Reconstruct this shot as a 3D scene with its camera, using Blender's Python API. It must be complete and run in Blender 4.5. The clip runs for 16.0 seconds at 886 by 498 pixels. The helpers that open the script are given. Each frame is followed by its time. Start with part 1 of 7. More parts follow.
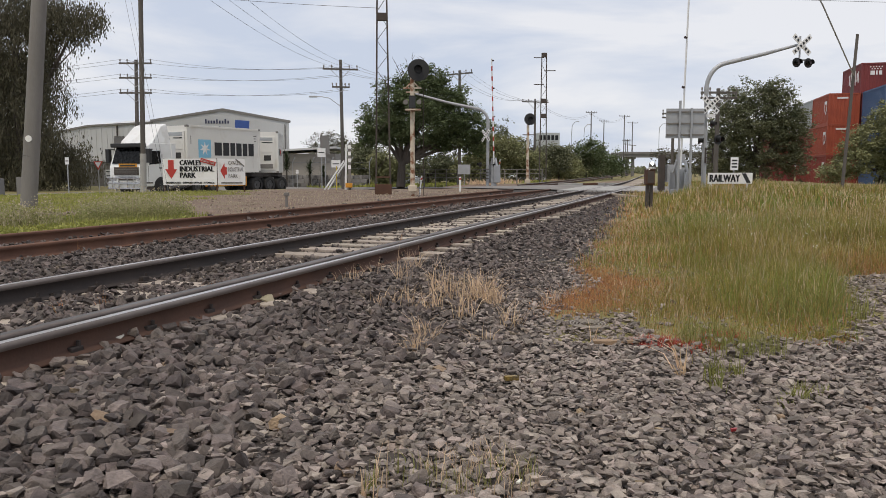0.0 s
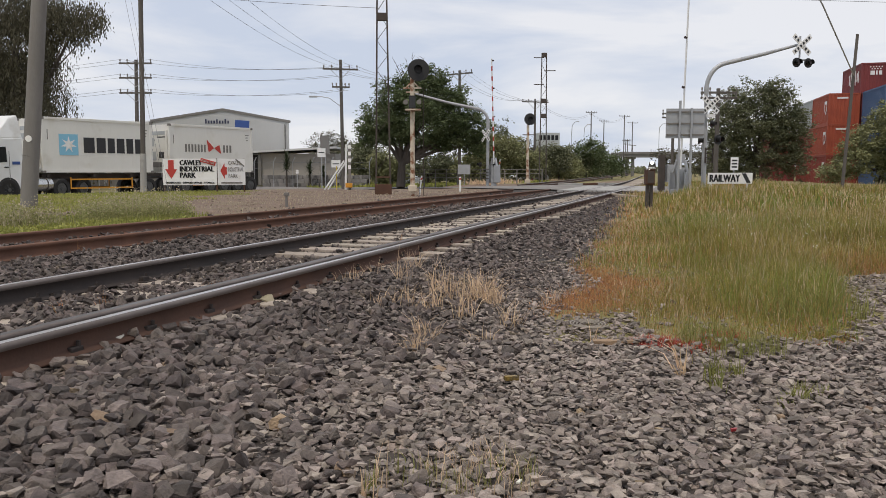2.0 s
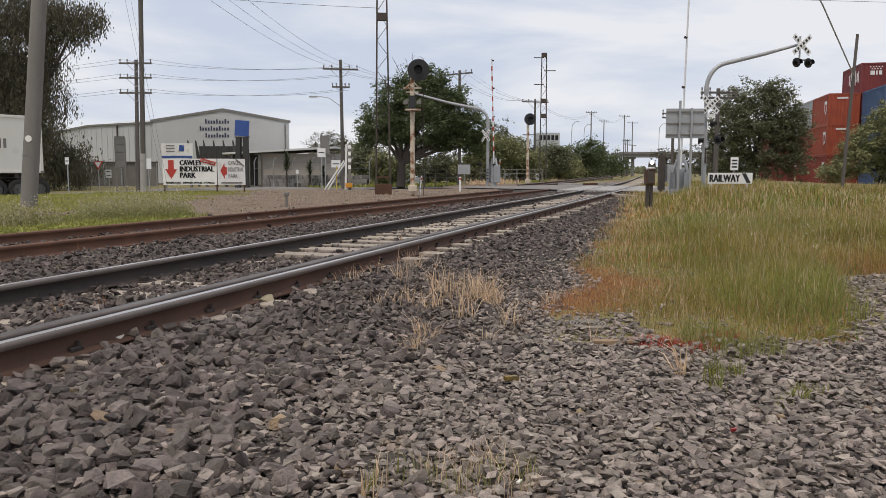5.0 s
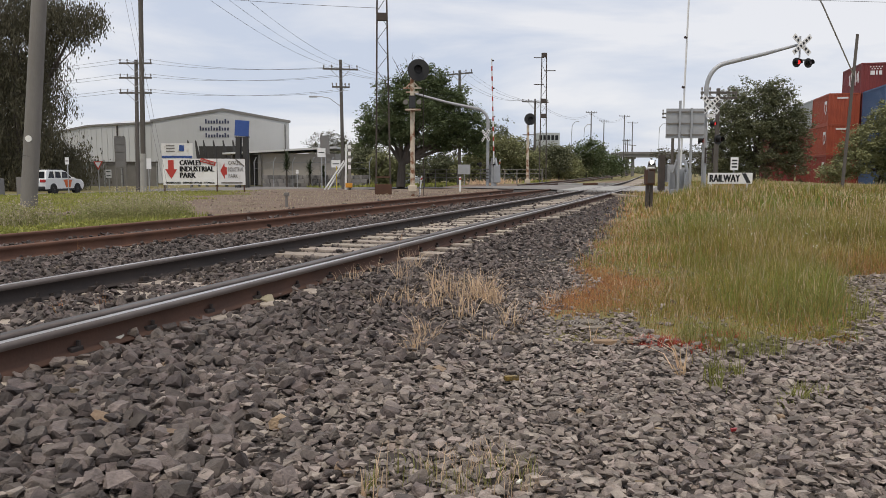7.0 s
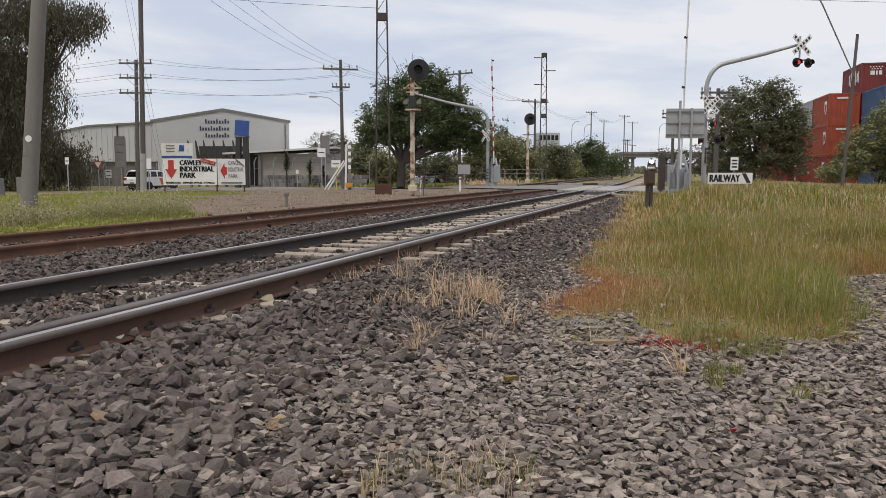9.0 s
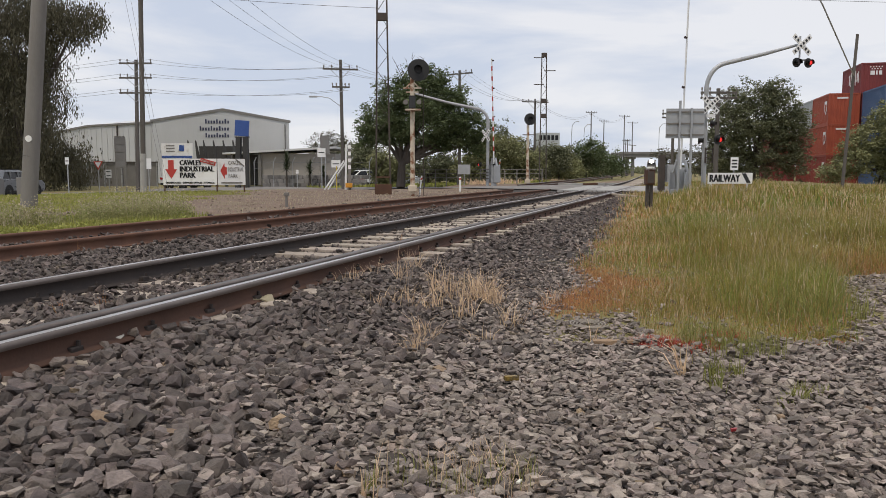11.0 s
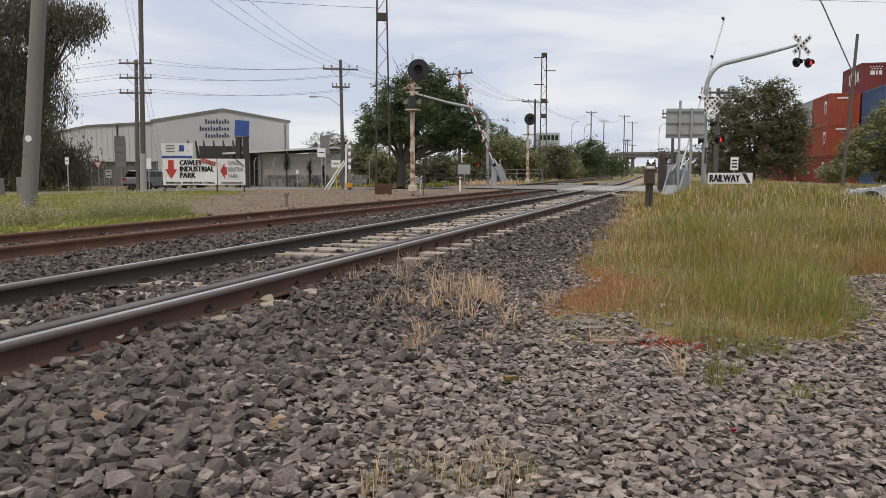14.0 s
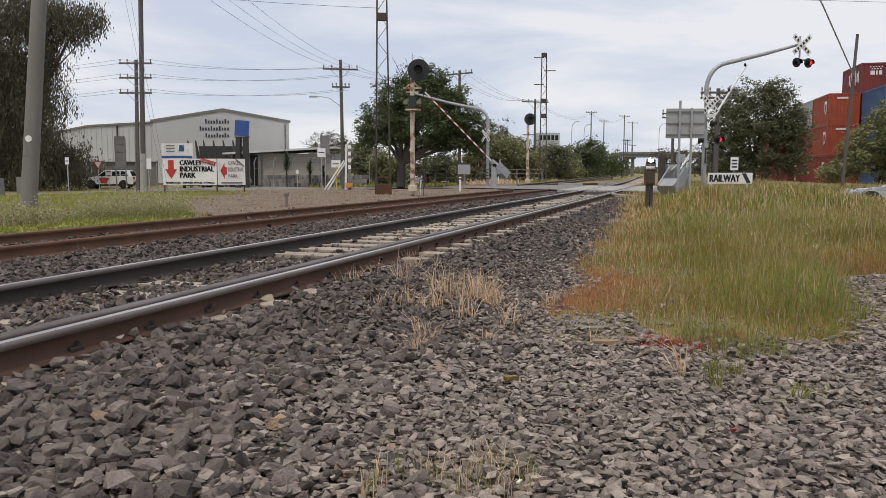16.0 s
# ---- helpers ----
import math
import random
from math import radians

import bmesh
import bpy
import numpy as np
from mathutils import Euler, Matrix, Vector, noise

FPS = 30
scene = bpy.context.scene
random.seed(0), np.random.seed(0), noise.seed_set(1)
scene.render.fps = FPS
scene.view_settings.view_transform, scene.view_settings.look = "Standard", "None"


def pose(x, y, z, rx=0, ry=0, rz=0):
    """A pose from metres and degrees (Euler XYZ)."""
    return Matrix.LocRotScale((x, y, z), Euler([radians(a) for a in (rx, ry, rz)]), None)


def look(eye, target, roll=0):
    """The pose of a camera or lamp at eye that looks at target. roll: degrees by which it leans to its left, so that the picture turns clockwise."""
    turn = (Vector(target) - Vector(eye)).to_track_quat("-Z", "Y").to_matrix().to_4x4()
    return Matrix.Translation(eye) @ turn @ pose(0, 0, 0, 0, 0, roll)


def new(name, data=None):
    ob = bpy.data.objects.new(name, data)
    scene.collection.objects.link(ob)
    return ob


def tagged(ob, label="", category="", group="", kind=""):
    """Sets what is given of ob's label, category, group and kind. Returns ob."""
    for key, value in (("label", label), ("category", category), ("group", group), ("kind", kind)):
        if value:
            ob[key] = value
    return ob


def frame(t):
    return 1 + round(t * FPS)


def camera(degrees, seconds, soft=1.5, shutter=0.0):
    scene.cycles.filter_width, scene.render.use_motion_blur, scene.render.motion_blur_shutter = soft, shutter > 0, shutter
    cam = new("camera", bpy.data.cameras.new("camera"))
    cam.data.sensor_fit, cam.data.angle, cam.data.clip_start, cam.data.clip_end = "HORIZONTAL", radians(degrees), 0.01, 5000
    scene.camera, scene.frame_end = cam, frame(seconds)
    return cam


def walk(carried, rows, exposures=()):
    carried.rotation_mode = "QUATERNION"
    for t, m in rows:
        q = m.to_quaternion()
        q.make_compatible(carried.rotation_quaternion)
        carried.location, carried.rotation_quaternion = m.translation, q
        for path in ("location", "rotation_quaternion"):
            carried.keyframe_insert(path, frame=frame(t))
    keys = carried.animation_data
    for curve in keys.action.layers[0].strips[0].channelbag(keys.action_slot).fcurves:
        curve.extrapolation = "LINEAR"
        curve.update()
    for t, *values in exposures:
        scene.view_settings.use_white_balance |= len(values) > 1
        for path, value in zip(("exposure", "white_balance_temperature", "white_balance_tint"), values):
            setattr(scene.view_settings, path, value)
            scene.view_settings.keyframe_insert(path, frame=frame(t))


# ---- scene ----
# The camera stands still on the ballast shoulder beside the dual gauge track.
cam = camera(60, 16.0, soft=0.7)
HERE = pose(0, 0, 1.04, 84.16, 0, 0)
walk(cam, [(0, HERE), (16, HERE)], exposures=[(0, 0.0), (16, 0.0)])

# ---- world and light: thin high overcast, soft sun high behind the camera ----
SUN_UP, SUN_TURN = radians(64), radians(200)
world = bpy.data.worlds.new("world")
scene.world = world
world.use_nodes = True
wn, wl = world.node_tree.nodes, world.node_tree.links
sky = wn.new("ShaderNodeTexSky")
sky.sky_type, sky.sun_disc, sky.sun_elevation, sky.sun_rotation = "NISHITA", False, SUN_UP, SUN_TURN
dim = wn.new("ShaderNodeMix")
dim.data_type, dim.blend_type = "RGBA", "MULTIPLY"
dim.inputs["Factor"].default_value = 1
wl.new(sky.outputs[0], dim.inputs["A"])
dim.inputs["B"].default_value = (0.085, 0.085, 0.085, 1)
coord = wn.new("ShaderNodeTexCoord")
flat = wn.new("ShaderNodeMapping")
flat.inputs["Scale"].default_value = (1.6, 1.6, 7.5)
flat.inputs["Location"].default_value = (0.35, 0.1, 0.6)
wl.new(coord.outputs["Generated"], flat.inputs["Vector"])
clouds = wn.new("ShaderNodeTexNoise")
clouds.inputs["Scale"].default_value, clouds.inputs["Detail"].default_value = 1.7, 7
clouds.inputs["Roughness"].default_value = 0.52
clouds.inputs["Distortion"].default_value = 0.35
wl.new(flat.outputs[0], clouds.inputs["Vector"])
ramp = wn.new("ShaderNodeValToRGB")
ramp.color_ramp.elements[0].position, ramp.color_ramp.elements[1].position = 0.40, 0.585
ramp.color_ramp.elements[0].color = (0.62, 0.68, 0.81, 1)
ramp.color_ramp.elements[1].color = (0.87, 0.875, 0.915, 1)
wl.new(clouds.outputs["Fac"], ramp.inputs["Fac"])
cover = wn.new("ShaderNodeMix")
cover.data_type = "RGBA"
cover.inputs["Factor"].default_value = 0.9
wl.new(dim.outputs["Result"], cover.inputs["A"])
wl.new(ramp.outputs[0], cover.inputs["B"])
back = wn["Background"]
back.inputs["Strength"].default_value = 1.0
wl.new(cover.outputs["Result"], back.inputs["Color"])
sun = new("sun", bpy.data.lights.new("sun", "SUN"))
sun.data.energy, sun.data.angle, sun.data.color = 1.75, radians(12), (1.0, 0.90, 0.76)
sun.matrix_world = look((0, 0, 50), (50 * math.sin(SUN_TURN + math.pi) / math.tan(SUN_UP), 50 * math.cos(SUN_TURN + math.pi) / math.tan(SUN_UP), 0))


# ---- materials ----
def mat(name, c1, c2=None, rough=0.7, metal=0.0, scale=6.0, fine=60.0, bump=0.0, dist=0.01, vary=0.0, island=0.0,
        stretch=(1, 1, 1), third=None, third_scale=0.7, third_at=(0.55, 0.7), spec=0.5):
    """Two-scale mottled surface: c1 to c2 over a coarse and a fine noise, a third colour in blotches, bump of the fine noise."""
    m = bpy.data.materials.new(name)
    m.use_nodes = True
    n, l = m.node_tree.nodes, m.node_tree.links
    b = n["Principled BSDF"]
    b.inputs["Metallic"].default_value = metal
    b.inputs["Specular IOR Level"].default_value = spec
    c2 = c2 or tuple(0.72 * v for v in c1)
    tc, mp = n.new("ShaderNodeTexCoord"), n.new("ShaderNodeMapping")
    mp.inputs["Scale"].default_value = stretch
    l.new(tc.outputs["Object"], mp.inputs["Vector"])
    coarse, grain = n.new("ShaderNodeTexNoise"), n.new("ShaderNodeTexNoise")
    coarse.inputs["Scale"].default_value, coarse.inputs["Detail"].default_value = scale, 4
    grain.inputs["Scale"].default_value, grain.inputs["Detail"].default_value = fine, 3
    for t in (coarse, grain):
        l.new(mp.outputs[0], t.inputs["Vector"])
    mix = n.new("ShaderNodeMath")
    mix.operation = "MULTIPLY_ADD"
    l.new(grain.outputs["Fac"], mix.inputs[0])
    mix.inputs[1].default_value = 0.5
    half = n.new("ShaderNodeMath")
    half.operation = "MULTIPLY_ADD"
    l.new(coarse.outputs["Fac"], half.inputs[0])
    half.inputs[1].default_value, half.inputs[2].default_value = 1.6, -0.55
    l.new(half.outputs[0], mix.inputs[2])
    cr = n.new("ShaderNodeMix")
    cr.data_type, cr.clamp_factor = "RGBA", True
    l.new(mix.outputs[0], cr.inputs["Factor"])
    cr.inputs["A"].default_value, cr.inputs["B"].default_value = (*c1, 1), (*c2, 1)
    out = cr.outputs["Result"]
    if third:
        spots = n.new("ShaderNodeTexNoise")
        spots.inputs["Scale"].default_value, spots.inputs["Detail"].default_value = third_scale, 5
        l.new(tc.outputs["Object"], spots.inputs["Vector"])
        rng = n.new("ShaderNodeMapRange")
        rng.inputs[1].default_value, rng.inputs[2].default_value = third_at
        l.new(spots.outputs["Fac"], rng.inputs[0])
        add = n.new("ShaderNodeMix")
        add.data_type = "RGBA"
        l.new(rng.outputs[0], add.inputs["Factor"])
        l.new(out, add.inputs["A"])
        add.inputs["B"].default_value = (*third, 1)
        out = add.outputs["Result"]
    if vary or island:
        src = n.new("ShaderNodeNewGeometry").outputs["Random Per Island"] if island else n.new("ShaderNodeObjectInfo").outputs["Random"]
        amount = island or vary
        rng = n.new("ShaderNodeMapRange")
        rng.inputs[3].default_value, rng.inputs[4].default_value = 1 - amount, 1 + amount
        l.new(src, rng.inputs[0])
        hsv = n.new("ShaderNodeHueSaturation")
        l.new(rng.outputs[0], hsv.inputs["Value"])
        hue = n.new("ShaderNodeMapRange")
        hue.inputs[3].default_value, hue.inputs[4].default_value = 0.5 - 0.03 * amount, 0.5 + 0.03 * amount
        wrap = n.new("ShaderNodeMath")
        wrap.operation = "FRACT"
        times = n.new("ShaderNodeMath")
        times.operation = "MULTIPLY"
        times.inputs[1].default_value = 7.13
        l.new(src, times.inputs[0])
        l.new(times.outputs[0], wrap.inputs[0])
        l.new(wrap.outputs[0], hue.inputs[0])
        l.new(hue.outputs[0], hsv.inputs["Hue"])
        l.new(out, hsv.inputs["Color"])
        out = hsv.outputs["Color"]
    l.new(out, b.inputs["Base Color"])
    rr = n.new("ShaderNodeMapRange")
    rr.inputs[3].default_value, rr.inputs[4].default_value = max(0.03, rough - 0.1), min(1, rough + 0.1)
    l.new(coarse.outputs["Fac"], rr.inputs[0])
    l.new(rr.outputs[0], b.inputs["Roughness"])
    if bump:
        bp = n.new("ShaderNodeBump")
        bp.inputs["Strength"].default_value, bp.inputs["Distance"].default_value = bump, dist
        l.new(grain.outputs["Fac"], bp.inputs["Height"])
        l.new(bp.outputs[0], b.inputs["Normal"])
    return m


def glow(name, colour, strength):
    m = bpy.data.materials.new(name)
    m.use_nodes = True
    b = m.node_tree.nodes["Principled BSDF"]
    b.inputs["Base Color"].default_value = (*[0.5 * v for v in colour], 1)
    b.inputs["Emission Color"].default_value, b.inputs["Emission Strength"].default_value = (*colour, 1), strength
    return m


def leaf_mat(name, c1, c2, amount=0.45, through_it=0.25):
    m = mat(name, c1, c2, 0.6, scale=0.5, fine=8, island=amount, spec=0.3)
    n, l = m.node_tree.nodes, m.node_tree.links
    b, o = n["Principled BSDF"], n["Material Output"]
    tr, mx = n.new("ShaderNodeBsdfTranslucent"), n.new("ShaderNodeMixShader")
    l.new(b.inputs["Base Color"].links[0].from_socket, tr.inputs["Color"])
    mx.inputs[0].default_value = through_it
    l.new(b.outputs[0], mx.inputs[1])
    l.new(tr.outputs[0], mx.inputs[2])
    l.new(mx.outputs[0], o.inputs["Surface"])
    return m


M = {}
M["soil"] = mat("soil", (0.125, 0.084, 0.060), (0.255, 0.180, 0.130), 0.95, scale=1.5, fine=28, bump=0.9, dist=0.05, third=(0.205, 0.155, 0.10), third_scale=0.55, third_at=(0.5, 0.62))
M["ballast"] = mat("ballast", (0.040, 0.031, 0.028), (0.185, 0.148, 0.130), 0.8, scale=22, fine=130, bump=0.9, dist=0.007, island=0.5, third=(0.20, 0.15, 0.10), third_scale=2.2, third_at=(0.64, 0.8))
M["gravel"] = mat("gravel", (0.106, 0.087, 0.075), (0.38, 0.315, 0.270), 0.8, scale=22, fine=130, bump=0.9, dist=0.006, island=0.46, third=(0.33, 0.24, 0.14), third_scale=2.2, third_at=(0.64, 0.8))
# ground under the path gravel, coloured dark for the shade between stones
M["shaded_path_bed"] = mat("shaded_path_bed", (0.055, 0.044, 0.038), (0.095, 0.078, 0.067), 0.95, scale=2, fine=60, bump=0.8, dist=0.02)
M["clod"] = mat("clod", (0.17, 0.125, 0.095), (0.36, 0.285, 0.22), 0.9, scale=9, fine=60, bump=0.6, dist=0.006, island=0.5)
M["stone"] = mat("stone", (0.085, 0.068, 0.060), (0.25, 0.205, 0.18), 0.8, scale=2.2, fine=9, bump=0.5, dist=0.03, vary=0.4)
M["tan_stone"] = mat("tan_stone", (0.22, 0.145, 0.085), (0.36, 0.27, 0.18), 0.8, scale=2.2, fine=9, bump=0.5, dist=0.03, vary=0.35)
# near-black ground under the ballast: the shade in its gaps is in this colour
M["shaded_bed"] = mat("shaded_bed", (0.030, 0.024, 0.021), (0.060, 0.048, 0.042), 0.95, scale=2, fine=60, bump=0.8, dist=0.02)
M["asphalt"] = mat("asphalt", (0.145, 0.132, 0.122), (0.25, 0.228, 0.208), 0.9, scale=0.6, fine=40, bump=0.3, dist=0.01, third=(0.10, 0.10, 0.10), third_scale=0.25)
M["rail_web"] = mat("rail_web", (0.058, 0.030, 0.020), (0.115, 0.058, 0.038), 0.85, metal=0.1, scale=3, fine=60, bump=0.35, dist=0.003)
M["rust_rail"] = mat("rust_rail", (0.105, 0.052, 0.034), (0.185, 0.092, 0.058), 0.85, metal=0.1, scale=3, fine=60, bump=0.35, dist=0.003)
M["rail_dark"] = mat("rail_dark", (0.028, 0.022, 0.020), (0.06, 0.045, 0.038), 0.8, metal=0.1, scale=3, fine=60, bump=0.3, dist=0.003)
M["rail_head"] = mat("rail_head", (0.70, 0.66, 0.62), (0.52, 0.48, 0.45), 0.36, metal=1.0, scale=2, fine=40)
M["rail_side"] = mat("rail_side", (0.23, 0.195, 0.175), (0.14, 0.112, 0.098), 0.5, metal=0.4, scale=2, fine=40)
M["rail_dull"] = mat("rail_dull", (0.15, 0.135, 0.125), (0.10, 0.085, 0.076), 0.5, metal=0.6, scale=2, fine=40)
M["timber"] = mat("timber", (0.27, 0.225, 0.18), (0.45, 0.385, 0.32), 0.9, scale=3, fine=40, bump=0.6, dist=0.006, stretch=(1, 9, 9), vary=0.25)
M["grass"] = leaf_mat("grass", (0.205, 0.18, 0.038), (0.33, 0.27, 0.075), 0.45)
M["lawn"] = leaf_mat("lawn", (0.23, 0.255, 0.05), (0.36, 0.35, 0.10), 0.35)
M["straw"] = leaf_mat("straw", (0.60, 0.41, 0.25), (0.72, 0.55, 0.38), 0.2)
M["russet"] = leaf_mat("russet", (0.38, 0.165, 0.07), (0.50, 0.27, 0.12), 0.45)
M["redweed"] = leaf_mat("redweed", (0.42, 0.06, 0.045), (0.45, 0.13, 0.08), 0.3)
M["bluegreen"] = leaf_mat("bluegreen", (0.19, 0.20, 0.05), (0.28, 0.27, 0.09), 0.35)
M["seedhead"] = leaf_mat("seedhead", (0.50, 0.44, 0.32), (0.40, 0.34, 0.22), 0.25)
M["gum_leaf"] = leaf_mat("gum_leaf", (0.068, 0.064, 0.040), (0.130, 0.118, 0.074), 0.35)
M["fig_leaf"] = leaf_mat("fig_leaf", (0.072, 0.098, 0.042), (0.150, 0.180, 0.082), 0.4)
M["wattle_leaf"] = leaf_mat("wattle_leaf", (0.175, 0.185, 0.085), (0.285, 0.28, 0.140), 0.3)
M["olive_leaf"] = leaf_mat("olive_leaf", (0.108, 0.118, 0.064), (0.200, 0.205, 0.118), 0.3)
M["bark"] = mat("bark", (0.055, 0.045, 0.038), (0.11, 0.092, 0.078), 0.95, scale=3, fine=30, bump=0.8, dist=0.03, stretch=(1, 1, 0.3))
M["concrete"] = mat("concrete", (0.30, 0.29, 0.275), (0.40, 0.385, 0.36), 0.9, scale=1.2, fine=30, bump=0.3, dist=0.006, third=(0.22, 0.20, 0.19), third_scale=1.5)
M["lush"] = leaf_mat("lush", (0.15, 0.20, 0.035), (0.235, 0.27, 0.06), 0.35)
M["weed_green"] = leaf_mat("weed_green", (0.25, 0.25, 0.10), (0.36, 0.34, 0.16), 0.3)
M["flower"] = mat("flower", (0.75, 0.73, 0.62), (0.8, 0.78, 0.7), 0.7)
M["wrapper_yellow"] = mat("wrapper_yellow", (0.30, 0.19, 0.03), (0.03, 0.026, 0.02), 0.5, scale=30, fine=60)
M["cardboard"] = mat("cardboard", (0.26, 0.17, 0.10), (0.34, 0.235, 0.15), 0.9, scale=8, fine=60)
M["sign_red_scrap"] = mat("sign_red_scrap", (0.34, 0.03, 0.035), (0.26, 0.03, 0.035), 0.5)


# ---- building blocks ----
def part(name, bm, material, parent=None, label="", smooth=False):
    """Link a bmesh as one mesh object, under a thing or a part when parent is given."""
    me = bpy.data.meshes.new(name)
    bm.to_mesh(me)
    bm.free()
    for m in (material if isinstance(material, (list, tuple)) else [material]):
        me.materials.append(m)
    if smooth:
        for p in me.polygons:
            p.use_smooth = True
    ob = new(name, me)
    ob.parent = parent
    if label:
        tagged(ob, label)
    return ob


def thing(name, at, label, category, group="", kind=""):
    """An Empty at the base of a thing."""
    ob = new(name)
    ob.empty_display_size = 0.2
    ob.matrix_basis = at if isinstance(at, Matrix) else pose(*at)
    return tagged(ob, label, category, group, kind)


def box(bm, cx, cy, cz, sx, sy, sz, turn=None, bevel=0.0, mi=0):
    """A box by its centre and size, turned about its centre, with bevelled edges."""
    m = Matrix.Translation((cx, cy, cz)) @ (turn or Matrix()) @ Matrix.Diagonal((sx, sy, sz, 1))
    v = bmesh.ops.create_cube(bm, size=1, matrix=m)["verts"]
    faces = {f for a in v for f in a.link_faces}
    for f in faces:
        f.material_index = mi
    if bevel:
        edges = list({e for a in v for e in a.link_edges})
        r = bmesh.ops.bevel(bm, geom=edges, offset=bevel, segments=2, profile=0.6, affect="EDGES")
        for f in r["faces"]:
            f.material_index = mi


def rod(bm, a, b, ra, rb=None, seg=10, mi=0):
    """A round bar from a to b, tapering from ra to rb."""
    a, b = Vector(a), Vector(b)
    d = b - a
    m = Matrix.Translation((a + b) / 2) @ d.to_track_quat("Z", "Y").to_matrix().to_4x4()
    r = bmesh.ops.create_cone(bm, cap_ends=True, segments=seg, radius1=ra, radius2=ra if rb is None else rb, depth=d.length, matrix=m)
    for f in {f for v in r["verts"] for f in v.link_faces}:
        f.material_index = mi


def bar(bm, a, b, w, h, mi=0):
    """A square bar from a to b."""
    a, b = Vector(a), Vector(b)
    d = b - a
    m = Matrix.Translation((a + b) / 2) @ d.to_track_quat("Z", "Y").to_matrix().to_4x4() @ Matrix.Diagonal((w, h, d.length, 1))
    v = bmesh.ops.create_cube(bm, size=1, matrix=m)["verts"]
    for f in {f for a in v for f in a.link_faces}:
        f.material_index = mi


def pipe(bm, points, r, seg=10):
    """A round pipe along points."""
    rings, n = [], len(points)
    pts = [Vector(p) for p in points]
    for i, p in enumerate(pts):
        d = (pts[min(i + 1, n - 1)] - pts[max(i - 1, 0)]).normalized()
        q = d.to_track_quat("Z", "Y")
        rad = r[i] if isinstance(r, (list, tuple)) else r
        rings.append([bm.verts.new(p + q @ Vector((rad * math.cos(2 * math.pi * k / seg), rad * math.sin(2 * math.pi * k / seg), 0))) for k in range(seg)])
    for a, b in zip(rings, rings[1:]):
        for k in range(seg):
            bm.faces.new((a[k], a[(k + 1) % seg], b[(k + 1) % seg], b[k]))
    bm.faces.new(rings[0][::-1])
    bm.faces.new(rings[-1])


def outline(bm, pts, depth, m=None, mi=0):
    """A flat polygon (x, z) given depth along y, from -depth/2 to depth/2."""
    m = m or Matrix()
    f = [bm.verts.new(m @ Vector((x, -depth / 2, z))) for x, z in pts]
    b = [bm.verts.new(m @ Vector((x, depth / 2, z))) for x, z in pts]
    made = [bm.faces.new(f), bm.faces.new(b[::-1])]
    for i in range(len(pts)):
        j = (i + 1) % len(pts)
        made.append(bm.faces.new((f[j], f[i], b[i], b[j])))
    for x in made:
        x.material_index = mi


def soup(name, verts, faces, material, smooth=False):
    """One mesh object from arrays of vertices and faces of equal length."""
    me = bpy.data.meshes.new(name)
    k = faces.shape[1]
    me.vertices.add(len(verts))
    me.vertices.foreach_set("co", np.ascontiguousarray(verts, dtype=np.float32).ravel())
    me.loops.add(faces.size)
    me.loops.foreach_set("vertex_index", np.ascontiguousarray(faces, dtype=np.int32).ravel())
    me.polygons.add(len(faces))
    me.polygons.foreach_set("loop_start", np.arange(0, faces.size, k, dtype=np.int32))
    me.materials.append(material)
    me.polygons.foreach_set("use_smooth", np.zeros(len(faces), dtype=bool))
    me.update(calc_edges=True)
    me.validate()
    return new(name, me)


# ---- the lie of the land ----
TS, TC = 0.3185, 0.9479


def sn(x, y):
    """Distance along the main track and to its right."""
    return TS * x + TC * y, TC * x - TS * y


def bend(s):
    """How far the track has swung to its left at s."""
    u = np.clip(s - 30, 0, 40)
    return -(u * u) / 1454 - 0.055 * np.clip(s - 70, 0, None)


def on_track(s, n):
    n = n + float(bend(s))
    return TS * s + TC * n, TC * s - TS * n


def ease(a, b, v):
    t = np.clip((v - a) / (b - a), 0, 1)
    return t * t * (3 - 2 * t)


def road_b(x, y):
    """Along and across the road that goes over the crossing."""
    dx, dy = x - 8.45, y - 39.4
    return 0.72 * dx - 0.694 * dy, 0.694 * dx + 0.72 * dy


def road_b_height(k):
    return 0.15 - 0.62 * ease(4, 14, k) - 0.55 * ease(5, 24, -k)


def road_a(x, y):
    """Along and across (positive: further from the tracks) the industrial road."""
    dx, dy = x + 17.6, y - 40.9
    return 0.593 * dx + 0.805 * dy, -(0.805 * dx - 0.593 * dy)


